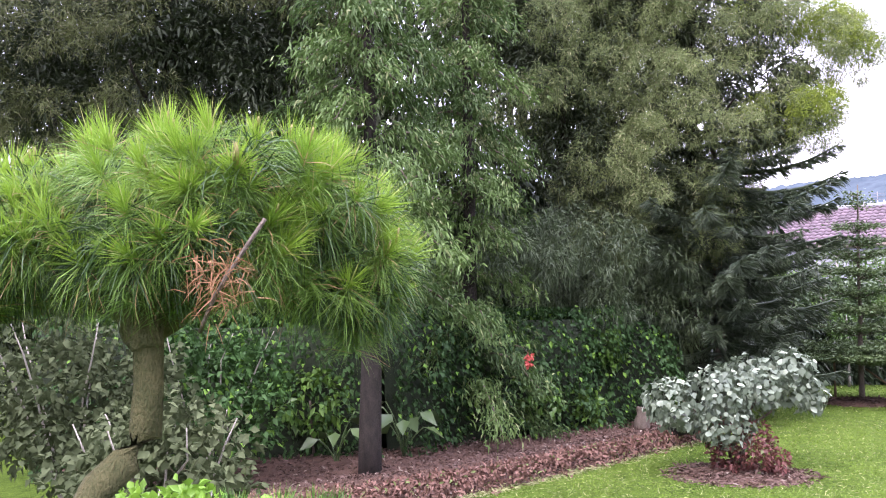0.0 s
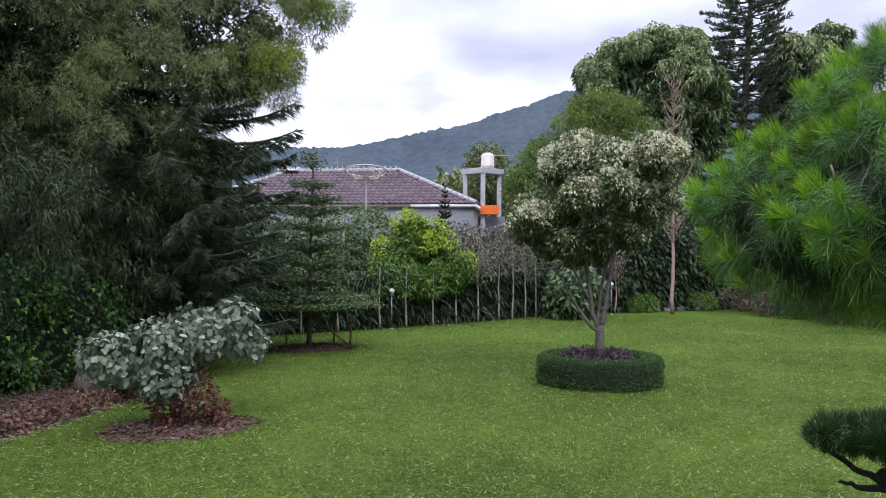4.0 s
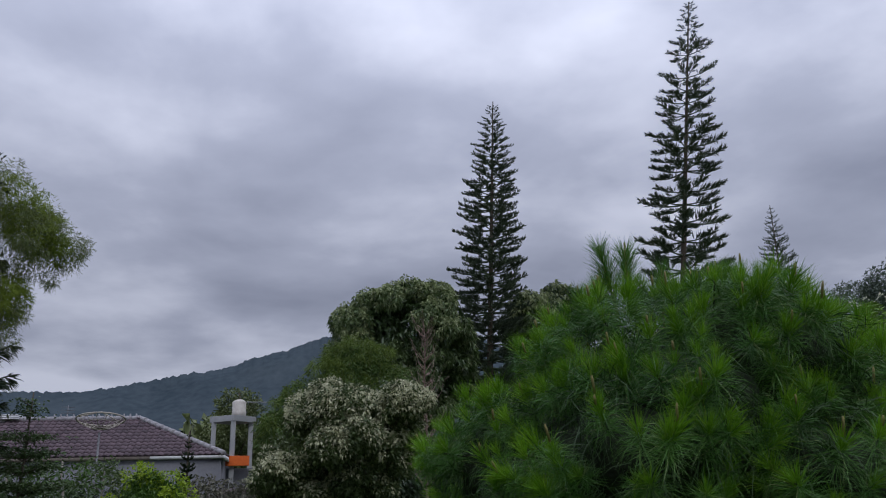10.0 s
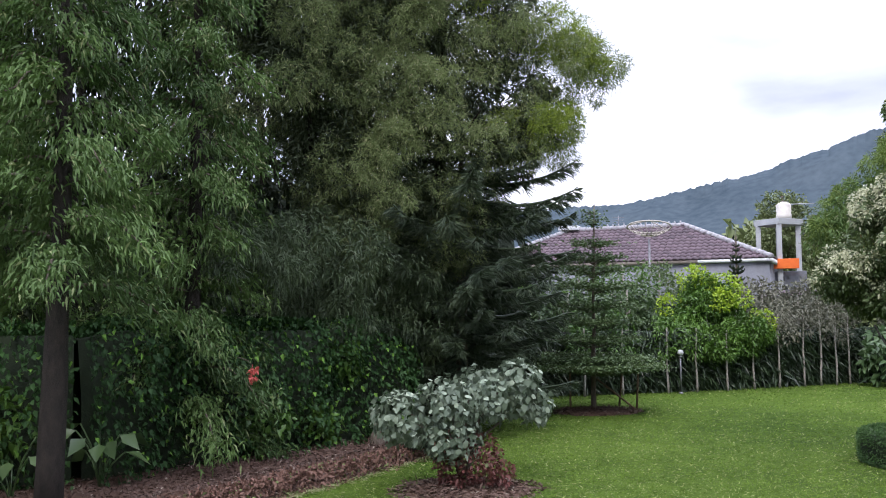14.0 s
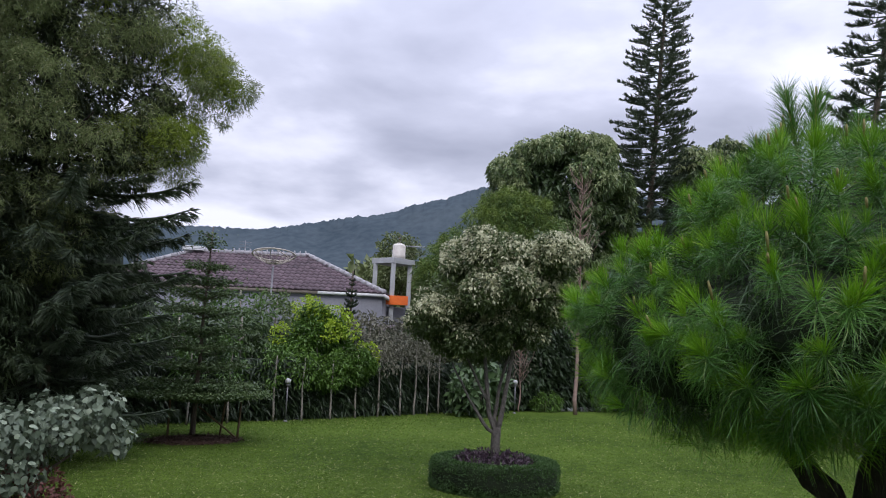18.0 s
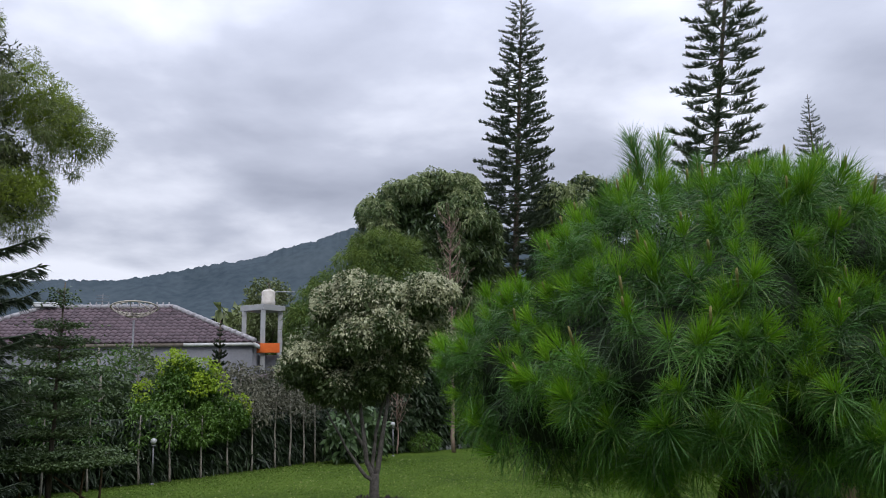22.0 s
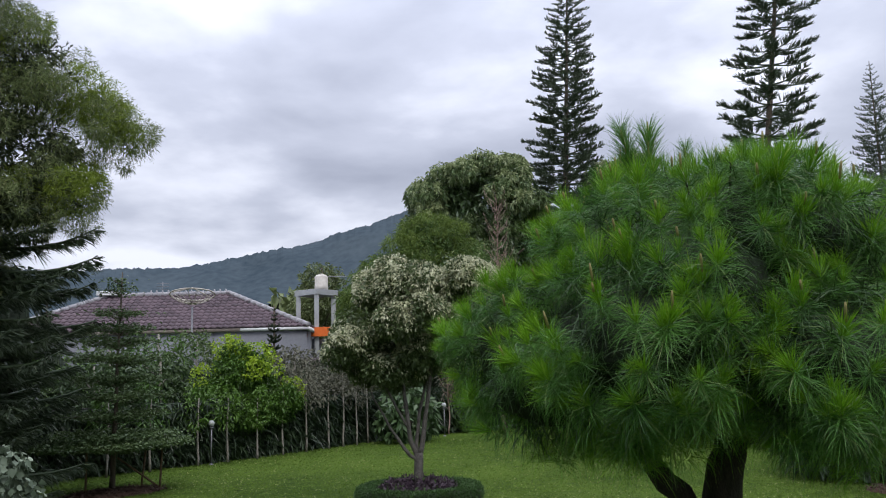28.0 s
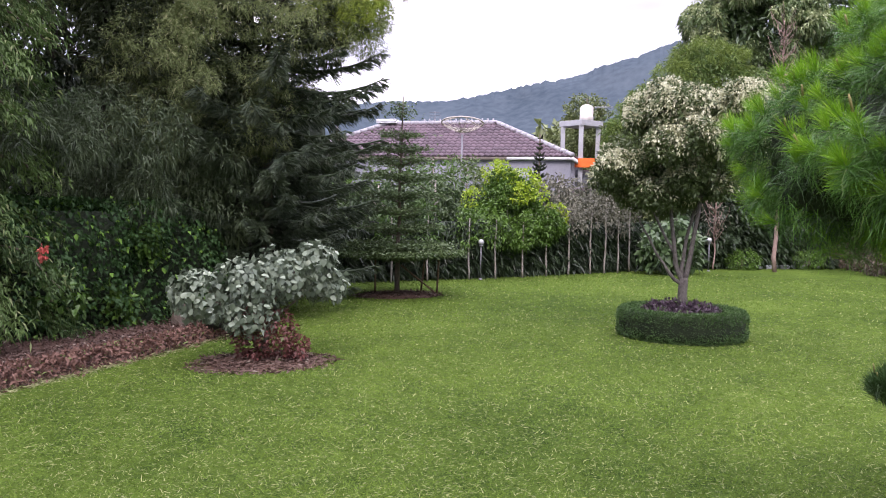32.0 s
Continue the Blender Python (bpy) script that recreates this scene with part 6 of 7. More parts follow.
for x in (0.02, GX):
    for y in (-GY, GY):
        part("post", soft_box(x - 0.1, x + 0.1, y - 0.1, y + 0.1, 0.42, 2.62, 0.012), M_WHITEP, gz_, "white painted post")
        part("post_base", soft_box(x - 0.13, x + 0.13, y - 0.13, y + 0.13, 0.421, 0.55, 0.01), M_STONE, gz_)
for y in (-GY, GY):
    part("beam", soft_box(-0.15, GX + 0.15, y - 0.06, y + 0.06, 2.5, 2.64, 0.01), M_WHITEP, gz_)
    for z in (0.62, 1.32):
        part("rail", soft_box(0.13, GX - 0.1, y - 0.025, y + 0.025, z - 0.022, z + 0.022, 0.006), M_RAIL, gz_)
    for k in range(13):
        x = 0.45 + k * 0.325
        part("baluster", soft_box(x - 0.02, x + 0.02, y - 0.018, y + 0.018, 0.643, 1.297, 0.004), M_RAIL, gz_)
for x in (0.02, GX):
    part("beam", soft_box(x - 0.06, x + 0.06, -GY + 0.06, GY - 0.06, 2.5, 2.64, 0.01), M_WHITEP, gz_)
for z in (0.58, 1.32):
    part("rail", soft_box(GX - 0.025, GX + 0.025, -GY + 0.1, GY - 0.1, z - 0.022, z + 0.022, 0.006), M_RAIL, gz_)
for k in range(11):
    y = -GY + 0.3 + k * 0.276
    part("baluster", soft_box(GX - 0.018, GX + 0.018, y - 0.02, y + 0.02, 0.602, 1.298, 0.004), M_RAIL, gz_)
OV = 0.82
e0, e1, e2, e3 = (-OV + 0.4, -GY - OV, 2.42), (-OV + 0.4, GY + OV, 2.42), (GX + OV - 0.4, GY + OV, 2.42), (GX + OV - 0.4, -GY - OV, 2.42)
t0, t1 = (1.95, 0, 3.9), (GX - 1.95, 0, 3.9)
slab("roof_deck", [e0, e1, t0], 0.06, M_TILE_G, gz_)
slab("roof_deck", [e2, e3, t1], 0.06, M_TILE_G, gz_)
slab("roof_deck", [e3, e0, t0, t1], 0.06, M_TILE_G, gz_)
slab("roof_deck", [e1, e2, t1, t0], 0.06, M_TILE_G, gz_)
GT = tile_vf(0.24, 0.38, 0.026, 0.022)
gt_me = tri_mesh("roof_tile", *GT)
gt_me.materials.append(M_TILE_G)
for m in tile_face(e0, e1, t0, t0, 0.24, 0.33, 0.1) + tile_face(e3, e0, t0, t1, 0.24, 0.33, 0.1):
    shared("roof_tile", gt_me, gz_, m)
part("roof_tiles", placed(GT, tile_face(e2, e3, t1, t1, 0.24, 0.33, 0.1) + tile_face(e1, e2, t1, t0, 0.24, 0.33, 0.1)), M_TILE_G, gz_)["kind"] = "stuff"
for a, b in ((e0, t0), (e1, t0), (e2, t1), (e3, t1), (t0, t1)):
    a, b = np.array(a), np.array(b)
    n = max(2, int(np.linalg.norm(b - a) / 0.36))
    for j in range(n):
        part("ridge_tile", tube([a + (b - a) * j / n + (0, 0, 0.03), a + (b - a) * (j + 1.04) / n + (0, 0, 0.028)], [0.068, 0.064], 10), M_TILE_G, gz_)
# bamboo pole, pot
pole = part("bamboo_pole", tube(bend([(22.1, 1.9, 0), (22.08, 1.88, 2.5), (22.06, 1.91, 5.2)], 12), 0.058, 9, 0.03), M_BAMPOLE, None, smooth=True)
tagged(pole, "tall dry bamboo pole standing behind the gazebo", "pole")
pot = thing("plant_pot", (17.25, 0.7, -0.03), 0, "green plastic pot with a reddish croton plant", "potted plant")
pot.scale = (0.68, 0.68, 0.68)
part("pot", tube([(0, 0, 0.22), (0, 0, 0.24), (0, 0, 0.52), (0, 0, 0.55), (0, 0, 0.58)], [0.17, 0.18, 0.25, 0.29, 0.29], 18), M_POT, pot, "green plastic pot with a rim", smooth=True)
part("stem", tube([(0, 0, 0.5), (0.02, 0, 1.2)], [0.025, 0.012], 6), M_BARK, pot)
part("leaves", crown([(0, 0, 1.1, 0.32, 0.32, 0.4)], 60, 0.1, 7, 0.2, 0.05, -0.1, 0.3), leaf_mat("croton_leaves", (0.07, 0.08, 0.025), (0.25, 0.22, 0.07), (0.3, 0.15, 0.05), 0.4, 0.25), pot)

# ---- plants round the gazebo ----
F_ELL = [(0.2, 0.8, 5.6, 2.6, 2.6, 2.0), (0, 3.2, 5.0, 1.8, 1.6, 1.6), (0, -1.6, 4.6, 2.2, 2.0, 1.7), (-0.4, -3.4, 3.6, 1.8, 1.6, 1.4), (-0.6, 1.0, 3.4, 2.4, 3.4, 1.6)]


def rosettes(ells, count, per, L, W):
    """Whorls of leaves round twig ends that look up and out."""
    C, O = shell(ells, count, 0.9, 1.04)
    A = np.repeat(unit(O * 0.7 + (0, 0, 0.8)), per, 0)
    n = len(A)
    D = unit(np.cross(A, RNG.normal(size=(n, 3)))) + A * RNG.uniform(0.1, 1.0, (n, 1))
    return leaves(np.repeat(C, per, 0), D, L * RNG.uniform(0.7, 1.2, n), W, 0.2, 0.2, A)


fr = tree("frangipani_tree", (27.0, 5.6, 0), "broad frangipani covered with white blossoms", "tree", (bend([(0, 0, 0), (0, 0.1, 1.5), (0, 0, 3)], 6), np.linspace(0.3, 0.2, 6)), radial_limbs(2, 4, 3.0, 9, 0.12, 2.0), M_PALEBARK,
     [("crown", rosettes(F_ELL, 2600, 12, 0.2, 0.062), M_FRANG, ""),
      # dark bush green between the rosettes is painted inner shade
      ("inner_leaves", crown([(0.2, 0.8, 5.4, 2.2, 2.2, 1.7), (0, 3.0, 4.8, 1.5, 1.4, 1.3), (0, -1.6, 4.4, 1.9, 1.7, 1.4), (-0.3, -3.2, 3.4, 1.5, 1.3, 1.1), (-0.4, 1.0, 3.2, 2.1, 3.0, 1.4)], 500, 0.35, 16, 0.3, 0.1, 0.3, 0.6), M_BUSHD, "inner leaves coloured darker for shade")])
CF, OF = shell([(0.2, 0.8, 5.65, 2.7, 2.7, 2.1), (0, 3.2, 5.05, 1.9, 1.7, 1.7), (0, -1.6, 4.65, 2.3, 2.1, 1.8), (-0.4, -3.4, 3.65, 1.9, 1.7, 1.5), (-0.6, 1.0, 3.4, 2.5, 3.5, 1.6)], 1100, 1.02, 1.06)
PF, UF = clumps(CF, OF, 0.05, 6)
part("blossoms", leaves(PF, UF, 0.07, 0.05, 0.0), M_WHITE, fr, "clusters of white blossoms")
fb = thing("frangipani_tree", (18.5, 6.35, 0), 0, "young frangipani with a stubby tan branching trunk", "tree")
mound(18.5, 6.35, 0.6, 0.6, 0.06, M_SOIL, "mulch_ring", "ring of leaf litter under the young frangipani", chips=350)
for k in range(6):
    a = k * 1.05
    part("limb", tube(bend([(0.03 * math.cos(a), 0.03 * math.sin(a), 0), (0.12 * math.cos(a), 0.12 * math.sin(a), 0.4), (0.35 * math.cos(a), 0.35 * math.sin(a), 1.3)], 7, 0.015), np.linspace(0.075, 0.04, 7), 7), M_TANBARK, fb, smooth=True)
part("crown", crown([(0, 0, 1.9, 0.8, 0.8, 0.6)], 90, 0.25, 12, 0.3, 0.1, 0.1), M_FRANG, fb)
bush("dark_leaved_bush", (19.9, 8.1, 0), [(0, 0, 0.75, 1.05, 1.05, 0.7), (0.1, -0.3, 0.4, 1.0, 1.0, 0.45)], 170, 0.18, 10, 0.36, 0.11, M_BUSHD, "bush of large dark glossy drooping leaves", 0.6)
for x, y, h, r in ((22.3, 6.4, 1.5, 0.9), (23.6, 4.9, 1.6, 0.9), (21.6, 7.9, 1.3, 0.8), (23.0, 9.2, 1.5, 1.0)):
    bush("border_bush", (x, y, 0), [(0, 0, h * 0.55, r, r, h * 0.5)], 110, 0.2, 11, 0.18, 0.08, M_BUSHD, "dark shady bush beside the gazebo")
tree("dark_evergreen_tree", (21.6, -1.9, 0), "large dense dark-olive evergreen beside the gazebo", "tree", ([(0, 0, 0), (0, 0, 5)], [0.2, 0.08]), radial_limbs(1, 5, 1.4, 6, 0.06, 0.6), M_BARK,
     [("crown", crown([(0, 0.3, 2.2, 2.2, 2.3, 2.4), (0, 0.2, 4.6, 1.9, 1.9, 1.9), (0, 0, 6.2, 1.2, 1.2, 1.1), (-0.7, 1.5, 1.6, 1.4, 1.4, 1.6)], 1500, 0.24, 16, 0.12, 0.06, 0.15, 0.85, 0.7), M_EVER, "")])
leaf_wall("dark_hedge", (24.6, 7.0), (24.4, -4.5), 3.0, 1.4, 8000, 0.22, 0.1, M_BUSHD, "shaded dark shrubbery behind the gazebo", "hedge")
for x, y, h, r in ((31.0, 3.0, 7.4, 1.0), (31.2, 1.3, 7.2, 1.1), (32.5, 0.2, 7.9, 1.2), (33.0, 2.2, 7.0, 1.0)):
    araucaria("golden_cypress", (x, y, 0), h, "light green pointed cypress behind the gazebo", [(0, r * 0.9), (0.4, r), (0.8, r * 0.6), (1, 0.1)], 20, 8, M_LCYP, 0.34, 70, tilt=46, r0=0.1, thin=0.06)
# distant trees and palm
for x, y, h, r in ((78.5, 19.4, 20.3, 3.2), (79.2, 16.2, 21.6, 3.0), (79.5, 23.4, 19.2, 3.2), (80.0, 12.6, 18.8, 2.4)):
    tree("distant_tree", (x, y, 0), "distant grey-green broadleaf tree", "tree", ([(0, 0, 0), (0, 0, h - 3)], [0.4, 0.15]), radial_limbs(h - 8, h - 4, r * 0.6, 5, 0.14, 2.0), M_BARK,
         [("crown", crown([(0, 0, h - 2.2, r * 0.8, r * 0.8, 2.0), (0.3, r * 0.5, h - 4, r * 0.7, r * 0.7, 2.2), (0.3, -r * 0.5, h - 4, r * 0.7, r * 0.7, 2.2), (0, 0, h - 8, r, r, 4)], 1100, 0.5, 16, 0.3, 0.13, 0.2, 0.6), M_FARC, "")])
palm = thing("palm_tree", (75.2, 10.7, 0), 0, "tall feather palm against the clouded mountain", "palm")
part("trunk", tube(bend([(0, 0, 0), (0.2, 0, 9), (0, 0, 17.3)], 9), np.linspace(0.3, 0.2, 9), 9), M_PALEBARK, palm, smooth=True)
for k in range(16):
    a = k * 2.4
    e = 1.15 - 0.125 * k
    d = np.array([math.cos(a), math.sin(a), 0])
    line = bend([(0, 0, 17.2), d * 1.3 + (0, 0, 17.2 + 1.5 * e + 0.2), d * 2.6 + (0, 0, 17.2 + 2.0 * e - 0.7)], 9)
    m = 150
    i = RNG.uniform(0.15, 1, m)
    P = np.stack([np.interp(i, np.linspace(0, 1, 9), line[:, c]) for c in range(3)], 1)
    side = np.array([-d[1], d[0], 0]) * RNG.choice([-1, 1], (m, 1))
    fro = part("frond", tube(line, np.linspace(0.06, 0.02, 9), 4), M_PALM, palm)
    part("leaf_blade", leaves(P, side + d * 0.8 + (0, 0, -0.3), 0.7, 0.06, 0.35), M_PALM, fro)["kind"] = "stuff"
leaf_wall("far_woods", (95, 40), (88, -30), 17.0, 8, 9000, 1.5, 0.7, M_OLIVE, "distant belt of woodland", "woods", "stuff", bump=1.5)
leaf_wall("far_woods", (30, 48), (62, 40), 8.0, 5, 6000, 1.0, 0.5, M_OLIVE, "belt of trees beyond the houses", "woods", "stuff", bump=1.5)
leaf_wall("far_woods", (-30, 40), (12, 52), 9.0, 5, 6000, 1.0, 0.5, M_OLIVE, "belt of trees beyond the casuarinas", "woods", "stuff", bump=1.5)
leaf_wall("side_shrubbery", (36, 34), (30, 6), 5.0, 3, 9000, 0.45, 0.2, M_BUSHD, "dark shrubbery under the tall trees", "shrubbery", bump=0.8)


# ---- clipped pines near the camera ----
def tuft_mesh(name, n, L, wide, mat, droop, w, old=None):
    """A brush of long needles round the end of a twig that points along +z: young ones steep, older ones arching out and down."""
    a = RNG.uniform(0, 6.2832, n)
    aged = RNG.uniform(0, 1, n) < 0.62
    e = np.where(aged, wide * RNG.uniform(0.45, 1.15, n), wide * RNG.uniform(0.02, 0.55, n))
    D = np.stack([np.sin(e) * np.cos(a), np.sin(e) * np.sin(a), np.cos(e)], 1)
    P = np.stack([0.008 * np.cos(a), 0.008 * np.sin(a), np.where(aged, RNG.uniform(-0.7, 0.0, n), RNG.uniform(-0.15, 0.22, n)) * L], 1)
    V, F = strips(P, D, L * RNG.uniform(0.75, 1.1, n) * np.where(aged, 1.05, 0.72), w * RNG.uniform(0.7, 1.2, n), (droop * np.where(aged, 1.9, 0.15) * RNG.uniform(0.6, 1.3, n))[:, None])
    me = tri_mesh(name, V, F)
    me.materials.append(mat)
    # older needles get a darker green, which also paints shade under the brush
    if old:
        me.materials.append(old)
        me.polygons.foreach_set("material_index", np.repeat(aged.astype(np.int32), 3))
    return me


def shoot_mesh(h):
    me = tri_mesh("shoot", *tube([(0, 0, 0), (0, 0, h * 0.7), (0, 0, h)], [0.0055, 0.006, 0.0035], 7))
    me.materials.append(M_CANDLE)
    return me


SHOOTS = [shoot_mesh(h) for h in (0.04, 0.055, 0.075)]


def clipped_pine(name, at, label, lobes, tufts, needle, mats, trunk_parts, bark, count, needle_w=0.0035, n_needles=(95, 120), shoots=0.25, joined=0, droop=0.35, flat=0.0, sz=(0.8, 1.15), inner=0, wide=1.35, old=None, core=0.0, fringe=0, rise=0.4):
    """A cloud-pruned pine: trunk and limbs, and brushes of needles over rounded lobes."""
    t = thing(name, at, 0, label, "pine")
    for pts, rad in trunk_parts:
        pts = np.array(pts, float) - at
        part("trunk" if rad[0] > 0.075 else "limb", tube(bend(pts, 12, 0.006), np.linspace(rad[0], rad[1], 12), 10, 0.06), bark, t, smooth=True)
    kinds = []
    for mt in mats:
        for k in range(3):
            kinds.append(tuft_mesh("needle_tuft", int(RNG.integers(*n_needles)), needle, wide, mt, droop * RNG.uniform(0.8, 1.2), needle_w, old))
    E = np.array(lobes, float)
    E[:, :3] -= at
    C, O = shell(E, tufts, 0.8, 0.97)
    made = 0
    order = np.argsort(-((C + at)[:, 0] * 0 + (O @ unit(np.array([[0.9 - at[0], 0.6 - at[1], 0.6]]))[0])))
    rest = []
    for q, k in enumerate(order):
        d = Vector((O[k][0], O[k][1], max(O[k][2], -0.15))) * (1 - flat) + Vector((0, 0, rise)) + Vector(RNG.normal(size=3)) * 0.22
        s = RNG.uniform(*sz)
        m = Matrix.LocRotScale(C[k], d.to_track_quat("Z", "Y"), (s, s, s)) @ Matrix.Rotation(RNG.uniform(0, 6.28), 4, "Z")
        me = kinds[int(RNG.integers(len(kinds)))]
        if q < count:
            tuft = shared("needle_tuft", me, t, m)
            if RNG.uniform() < shoots and O[k][2] > -0.2:
                up = Vector(O[k]) * 0.4 + Vector((0, 0, 1))
                shared("shoot", SHOOTS[int(RNG.integers(3))], t, Matrix.LocRotScale(Vector(C[k]) + d.normalized() * 0.06, up.to_track_quat("Z", "Y"), (1, 1, 1)))
        else:
            rest.append((me, m))
    if rest:
        geos = []
        for me, m in rest:
            V = np.empty(len(me.vertices) * 3, np.float32)
            me.vertices.foreach_get("co", V)
            F = np.empty(len(me.loops), np.int32)
            me.loops.foreach_get("vertex_index", F)
            A = np.array(m)
            geos.append((V.reshape(-1, 3) @ A[:3, :3].T + A[:3, 3], F.reshape(-1, 3)))
        part("needles", join(*geos), mats[0], t)["kind"] = "stuff"
    # bare inner twigs that carry the brushes
    mid = E[:, :3].mean(0) - (0, 0, 0.12)
    for k in order[:count:14]:
        part("twig", tube(bend([mid * 0.7 + C[k] * 0.3 - (0, 0, 0.03), mid * 0.3 + C[k] * 0.7 - (0, 0, 0.03), C[k]], 5, 0.006), np.linspace(0.01, 0.004, 5), 4), bark, t)
    # solid near-black lobes paint the shade inside the crown and close gaps
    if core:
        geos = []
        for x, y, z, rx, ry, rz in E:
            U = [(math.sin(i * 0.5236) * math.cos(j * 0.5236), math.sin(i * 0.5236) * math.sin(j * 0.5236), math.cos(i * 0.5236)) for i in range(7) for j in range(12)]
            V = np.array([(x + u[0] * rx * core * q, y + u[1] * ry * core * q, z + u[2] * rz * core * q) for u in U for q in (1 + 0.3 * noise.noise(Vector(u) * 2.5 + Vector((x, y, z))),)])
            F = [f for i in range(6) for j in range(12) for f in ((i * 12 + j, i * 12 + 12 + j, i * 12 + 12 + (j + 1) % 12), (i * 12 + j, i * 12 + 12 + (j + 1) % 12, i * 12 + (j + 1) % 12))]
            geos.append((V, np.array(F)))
        part("shade_core", join(*geos), M_CORE, t, "solid dark core standing in for shade inside the crown")
    if fringe:
        C, O = shell(E, fringe, 0.85, 1.0)
        C, O = C[O[:, 2] < -0.3], O[O[:, 2] < -0.3]
        n = len(C) * 14
        part("hanging_needles", strips(np.repeat(C, 14, 0) + RNG.normal(size=(n, 3)) * 0.03, np.repeat(O, 14, 0) * 0.35 + RNG.normal(size=(n, 3)) * 0.42 - (0, 0, 1), needle * RNG.uniform(0.5, 0.85, n), needle_w, 0.1), old or mats[0], t, "older needles hanging below the crown")["kind"] = "stuff"
    # needles deep in the crown take a dark green as painted shade
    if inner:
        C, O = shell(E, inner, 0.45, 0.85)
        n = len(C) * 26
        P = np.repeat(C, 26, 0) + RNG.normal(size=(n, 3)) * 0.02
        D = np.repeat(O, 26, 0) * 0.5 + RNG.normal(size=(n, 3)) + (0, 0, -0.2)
        part("inner_needles", strips(P, D, needle * 0.85, needle_w * 1.6, 0.4), M_PINE_D, t, "inner needles coloured dark for shade inside the crown")["kind"] = "stuff"
    return t


PT_ = (4.95, 2.7, 0.0)
clipped_pine("clipped_pine", PT_, "large dome-clipped pine with long bright green needles",
             [(4.95, 2.72, 2.85, 0.95, 0.95, 0.72), (4.57, 3.41, 2.59, 0.58, 0.58, 0.48), (5.25, 1.95, 2.7, 0.65, 0.65, 0.5), (4.45, 2.65, 2.6, 0.7, 0.75, 0.5), (5.5, 2.95, 2.7, 0.75, 0.75, 0.55), (4.5, 2.4, 2.78, 0.5, 0.5, 0.45), (4.9, 2.35, 3.1, 0.6, 0.65, 0.42), (4.9, 2.95, 3.0, 0.5, 0.5, 0.38), (4.75, 2.0, 2.5, 0.6, 0.55, 0.42), (4.36, 3.2, 2.44, 0.48, 0.48, 0.36), (5.28, 1.68, 2.52, 0.37, 0.37, 0.32), (5.3, 2.05, 3.02, 0.45, 0.45, 0.36)],
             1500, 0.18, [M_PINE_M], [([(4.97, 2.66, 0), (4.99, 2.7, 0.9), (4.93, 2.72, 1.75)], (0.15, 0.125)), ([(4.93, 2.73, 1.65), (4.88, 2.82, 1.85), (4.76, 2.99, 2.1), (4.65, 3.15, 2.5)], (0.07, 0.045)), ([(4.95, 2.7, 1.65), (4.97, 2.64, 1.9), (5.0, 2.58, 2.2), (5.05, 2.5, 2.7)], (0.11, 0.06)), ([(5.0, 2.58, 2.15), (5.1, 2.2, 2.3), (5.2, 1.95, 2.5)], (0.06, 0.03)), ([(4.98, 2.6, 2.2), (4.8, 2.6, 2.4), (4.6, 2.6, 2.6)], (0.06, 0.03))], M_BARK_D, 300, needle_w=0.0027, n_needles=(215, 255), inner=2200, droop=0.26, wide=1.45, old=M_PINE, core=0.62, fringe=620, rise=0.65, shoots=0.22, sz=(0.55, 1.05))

crest = bpy.data.objects["clipped_pine"]


def leader_mesh(h, n):
    """An upright leading shoot: a stem clad in steep needles, with a bare pale bud at its tip."""
    f = RNG.uniform(0.0, 0.92, n)
    a, e = RNG.uniform(0, 6.2832, n), RNG.uniform(0.35, 0.85, n)
    P = np.stack([0.006 * np.cos(a), 0.006 * np.sin(a), f * h], 1)
    D = np.stack([np.sin(e) * np.cos(a), np.sin(e) * np.sin(a), np.cos(e)], 1)
    me = tri_mesh("leader", *strips(P, D, 0.17 * RNG.uniform(0.7, 1.1, n) * (1.1 - 0.4 * f), 0.0027, 0.08))
    me.materials.append(M_PINE)
    return me


LEADERS = [leader_mesh(0.32, 420), leader_mesh(0.38, 480), leader_mesh(0.26, 360)]
stem_me = tri_mesh("leader_stem", *tube([(0, 0, -0.1), (0, 0, 0.2), (0, 0, 0.34)], [0.008, 0.007, 0.005], 6))
stem_me.materials.append(M_CANDLE)
for k, (x, y, z, q) in enumerate(((4.86, 2.87, 3.45, 1.05), (4.82, 2.93, 3.43, 1.0), (4.78, 3.0, 3.36, 0.9), (4.74, 3.08, 3.3, 0.8), (4.95, 2.72, 3.38, 0.75), (5.01, 2.59, 3.36, 0.8), (5.08, 2.45, 3.36, 0.85), (5.12, 2.36, 3.34, 0.75), (5.2, 2.2, 3.3, 0.6), (4.9, 2.5, 3.36, 0.6), (4.7, 3.2, 3.2, 0.7))):
    m = Matrix.LocRotScale(Vector((x, y, z)) - Vector(PT_), Euler((RNG.normal() * 0.09, RNG.normal() * 0.09, RNG.uniform(0, 6))), (q, q, q))
    shared("leader", LEADERS[k % 3], crest, m)
    shared("leader_stem", stem_me, crest, m)

LP = (-1.35, 3.75, 0.0)
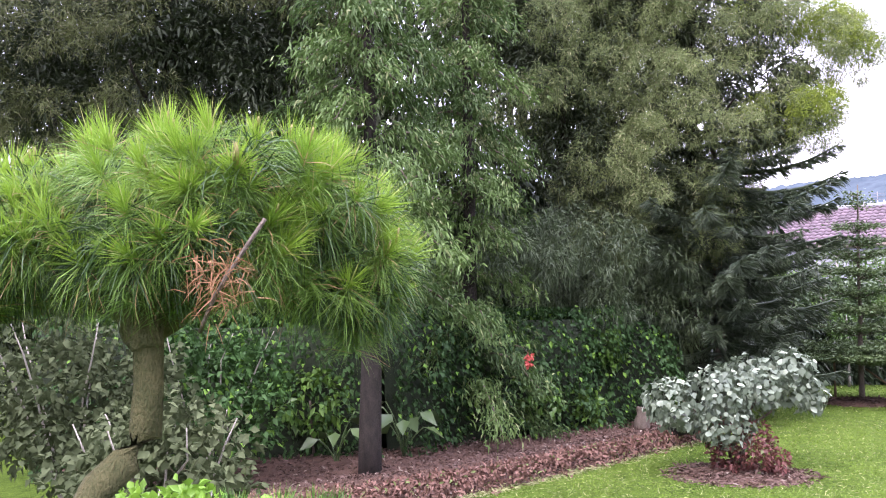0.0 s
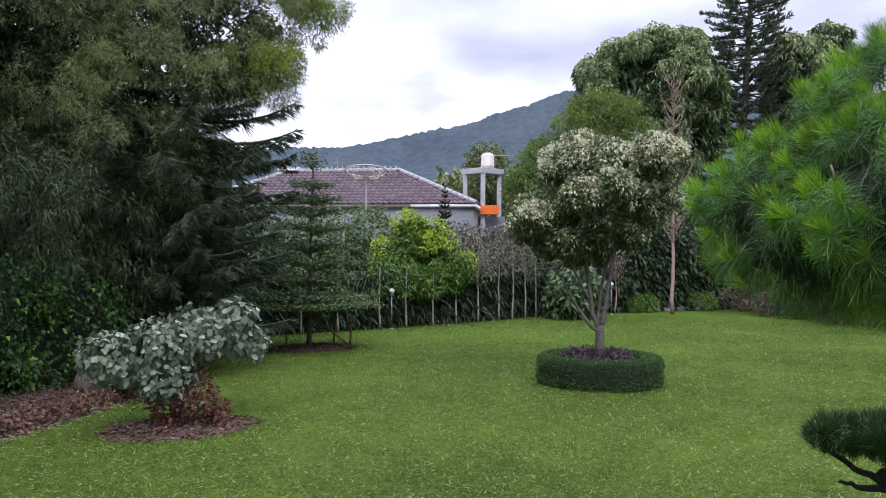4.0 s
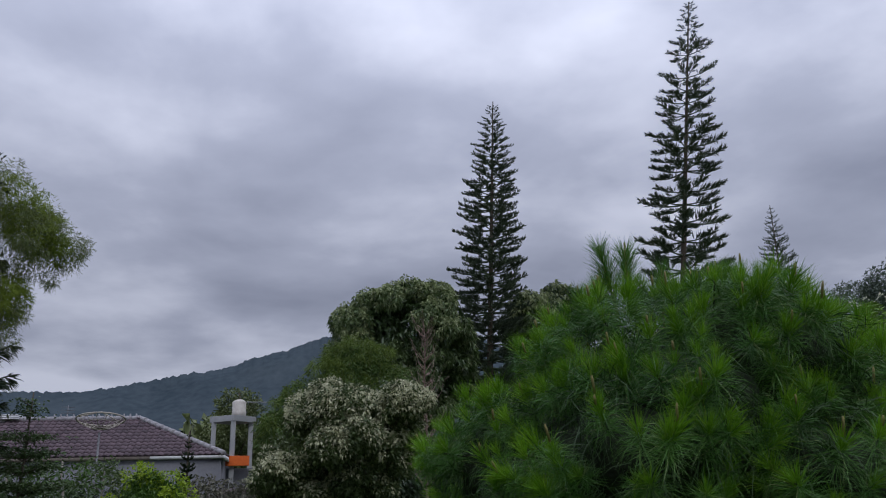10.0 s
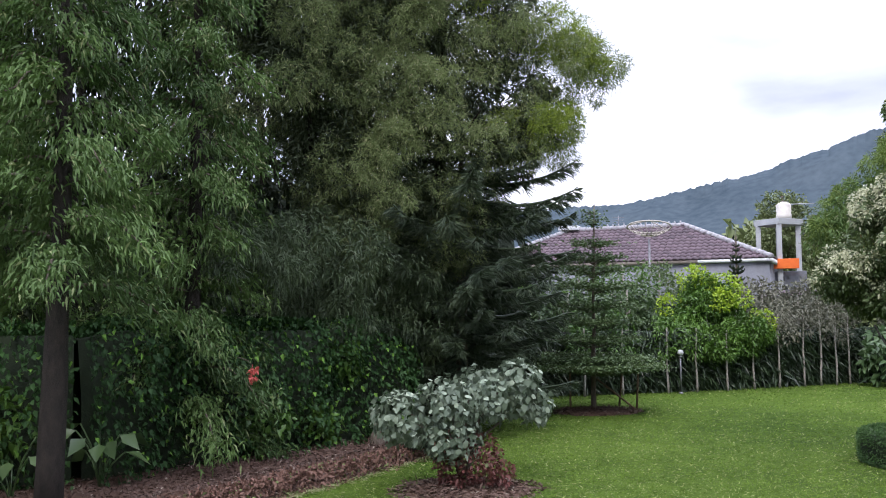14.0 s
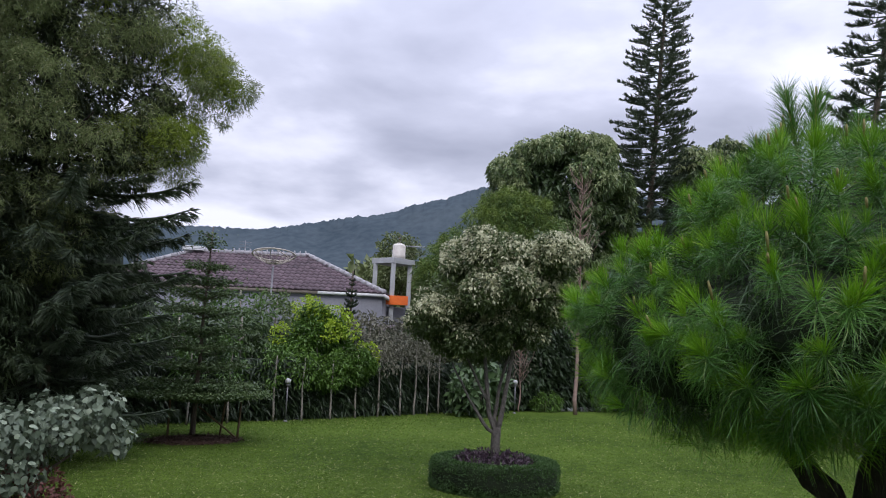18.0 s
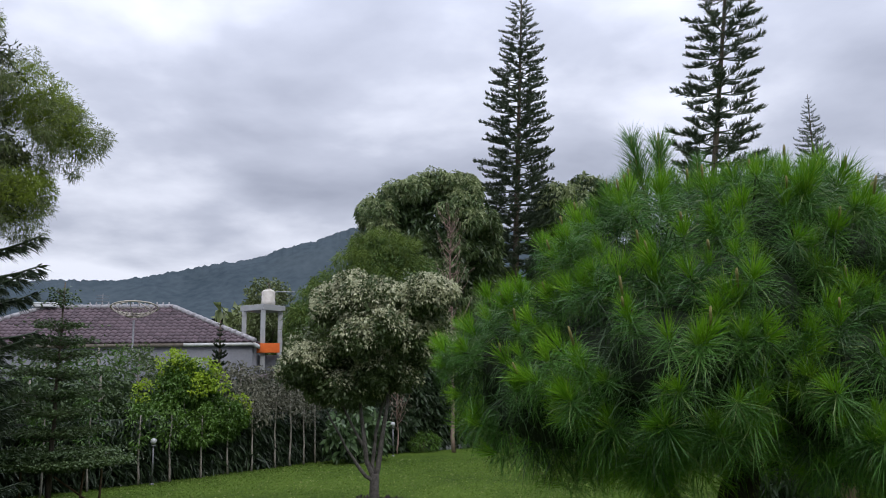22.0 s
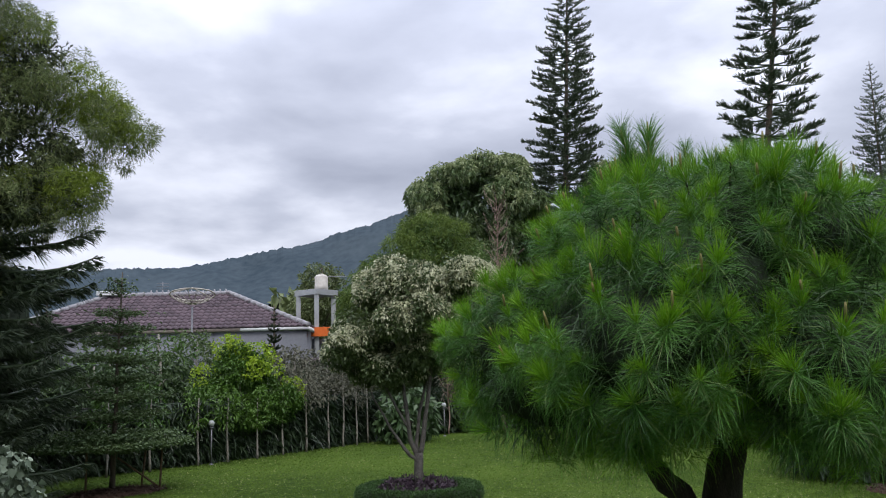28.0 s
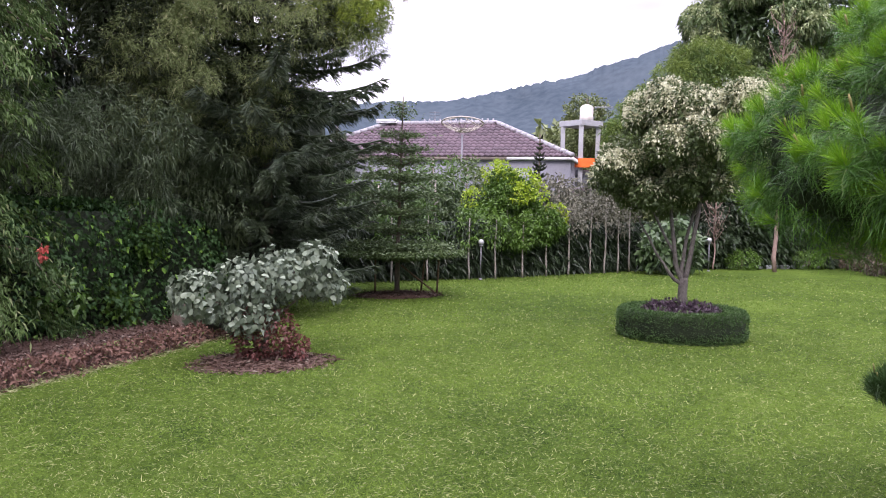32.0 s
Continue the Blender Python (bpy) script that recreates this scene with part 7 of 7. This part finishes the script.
clipped_pine("clipped_pine", LP, "clipped pine with long light green needles over a leaning mossy trunk",
             [(-1.35, 3.75, 2.9, 0.7, 0.65, 0.3), (-0.82, 3.8, 2.85, 0.42, 0.45, 0.34), (-0.6, 3.85, 2.62, 0.25, 0.3, 0.25), (-1.95, 3.6, 2.78, 0.55, 0.5, 0.27), (-1.1, 3.6, 2.97, 0.5, 0.45, 0.24), (-1.3, 3.45, 2.75, 0.55, 0.4, 0.2), (-2.4, 3.5, 2.72, 0.5, 0.5, 0.27)],
             440, 0.22, [M_PINE_L], [([(-2.0, 3.2, 0), (-1.9, 3.25, 0.9), (-1.58, 3.35, 1.7), (-1.38, 3.45, 2.0), (-1.42, 3.52, 2.6)], (0.075, 0.058)), ([(-1.385, 3.47, 2.3), (-1.43, 3.48, 2.42), (-1.52, 3.5, 2.6)], (0.07, 0.09)), ([(-1.47, 3.65, 2.35), (-1.2, 3.7, 2.5), (-0.8, 3.8, 2.65)], (0.06, 0.03)), ([(-1.47, 3.65, 2.4), (-1.8, 3.6, 2.55), (-2.2, 3.5, 2.6)], (0.06, 0.03))], M_MOSS, 300, needle_w=0.0035, n_needles=(220, 270), shoots=0.4, inner=1300, droop=0.14, wide=1.7, old=M_PINE_G, core=0.42, rise=0.6, sz=(0.65, 1.05))
dry = thing("dry_pine_twigs", (-0.95, 3.02, 2.38), 0, "cluster of withered rust-brown needles in the pine", "twigs")
part("dry_needles", strips(RNG.normal(size=(190, 3)) * (0.06, 0.04, 0.07) + (0, 0, 0.2), RNG.normal(size=(190, 3)) + (0, 0, -0.4), 0.085, 0.0035, 0.3), M_DRYN, dry)
part("twig", tube(bend([(-0.1, 0.1, 0.0), (0, 0, 0.15), (0.15, 0.05, 0.4)], 6), 0.008, 5), M_BARK, dry)

LP2 = (-0.85, 3.1, 0.0)
clipped_pine("clipped_pine", LP2, "low clipped pine pad with light green needles",
             [(-0.85, 3.1, 1.5, 0.5, 0.4, 0.2), (-0.45, 3.15, 1.42, 0.35, 0.3, 0.17), (-1.4, 3.0, 1.45, 0.5, 0.4, 0.2)],
             170, 0.2, [M_PINE_L, M_PINE], [([(-0.95, 3.05, 0), (-0.9, 3.08, 0.8), (-0.85, 3.1, 1.45)], (0.08, 0.04))], M_BARK, 150, shoots=0.3, needle_w=0.004, n_needles=(200, 240), wide=1.8, old=M_PINE_G, inner=300, core=0.5, rise=0.7)

def bonsai_at(p):
    """A place of the bonsai, set out from its end pad."""
    return (6.85 + 1.15 * (p[0] - 5.02), 4.6 + 1.15 * (p[1] - 3.42), max(0.92 + 1.2 * (p[2] - 1.3), -0.02))


BP = (*bonsai_at((5.47, 2.74, 0))[:2], 0.0)
B_PADS = [(5.02, 3.42, 1.3, 0.2, 0.2, 0.1), (5.19, 3.17, 1.3, 0.26, 0.24, 0.11), (5.36, 2.92, 1.32, 0.24, 0.24, 0.11), (5.32, 3.29, 1.3, 0.24, 0.22, 0.1), (5.52, 2.69, 1.3, 0.2, 0.2, 0.1)]
B_LIMBS = [([(5.5, 2.72, 0.5), (5.54, 2.68, 0.7), (5.46, 2.79, 0.9), (5.28, 3.06, 0.94), (5.17, 3.22, 1.06)], (0.1, 0.05)), ([(5.22, 3.14, 0.98), (5.08, 3.36, 1.08), (4.94, 3.54, 1.24)], (0.034, 0.014)), ([(5.28, 3.06, 0.96), (5.16, 3.3, 0.94), (5.06, 3.44, 0.96)], (0.04, 0.012)),
           ([(5.32, 2.99, 0.96), (5.34, 2.94, 1.14), (5.38, 2.89, 1.3)], (0.036, 0.016)), ([(5.44, 2.82, 0.92), (5.5, 2.72, 1.14), (5.52, 2.68, 1.28)], (0.036, 0.016)), ([(5.22, 3.14, 1), (5.26, 3.22, 1.14), (5.32, 3.29, 1.28)], (0.032, 0.014))]
clipped_pine("bonsai_pine", BP, "small dark bonsai pine with short needles and a twisted trunk",
             [(*bonsai_at(e[:3]), e[3] * 1.3, e[4] * 1.3, e[5] * 1.3) for e in B_PADS],
             420, 0.13, [M_PINE_D], [([bonsai_at(q) for q in pts], r) for pts, r in B_LIMBS], M_BARK_D, 250, needle_w=0.0042, n_needles=(50, 70), shoots=0.12, droop=-0.05, rise=1.0, wide=0.9, flat=0.4, inner=160)
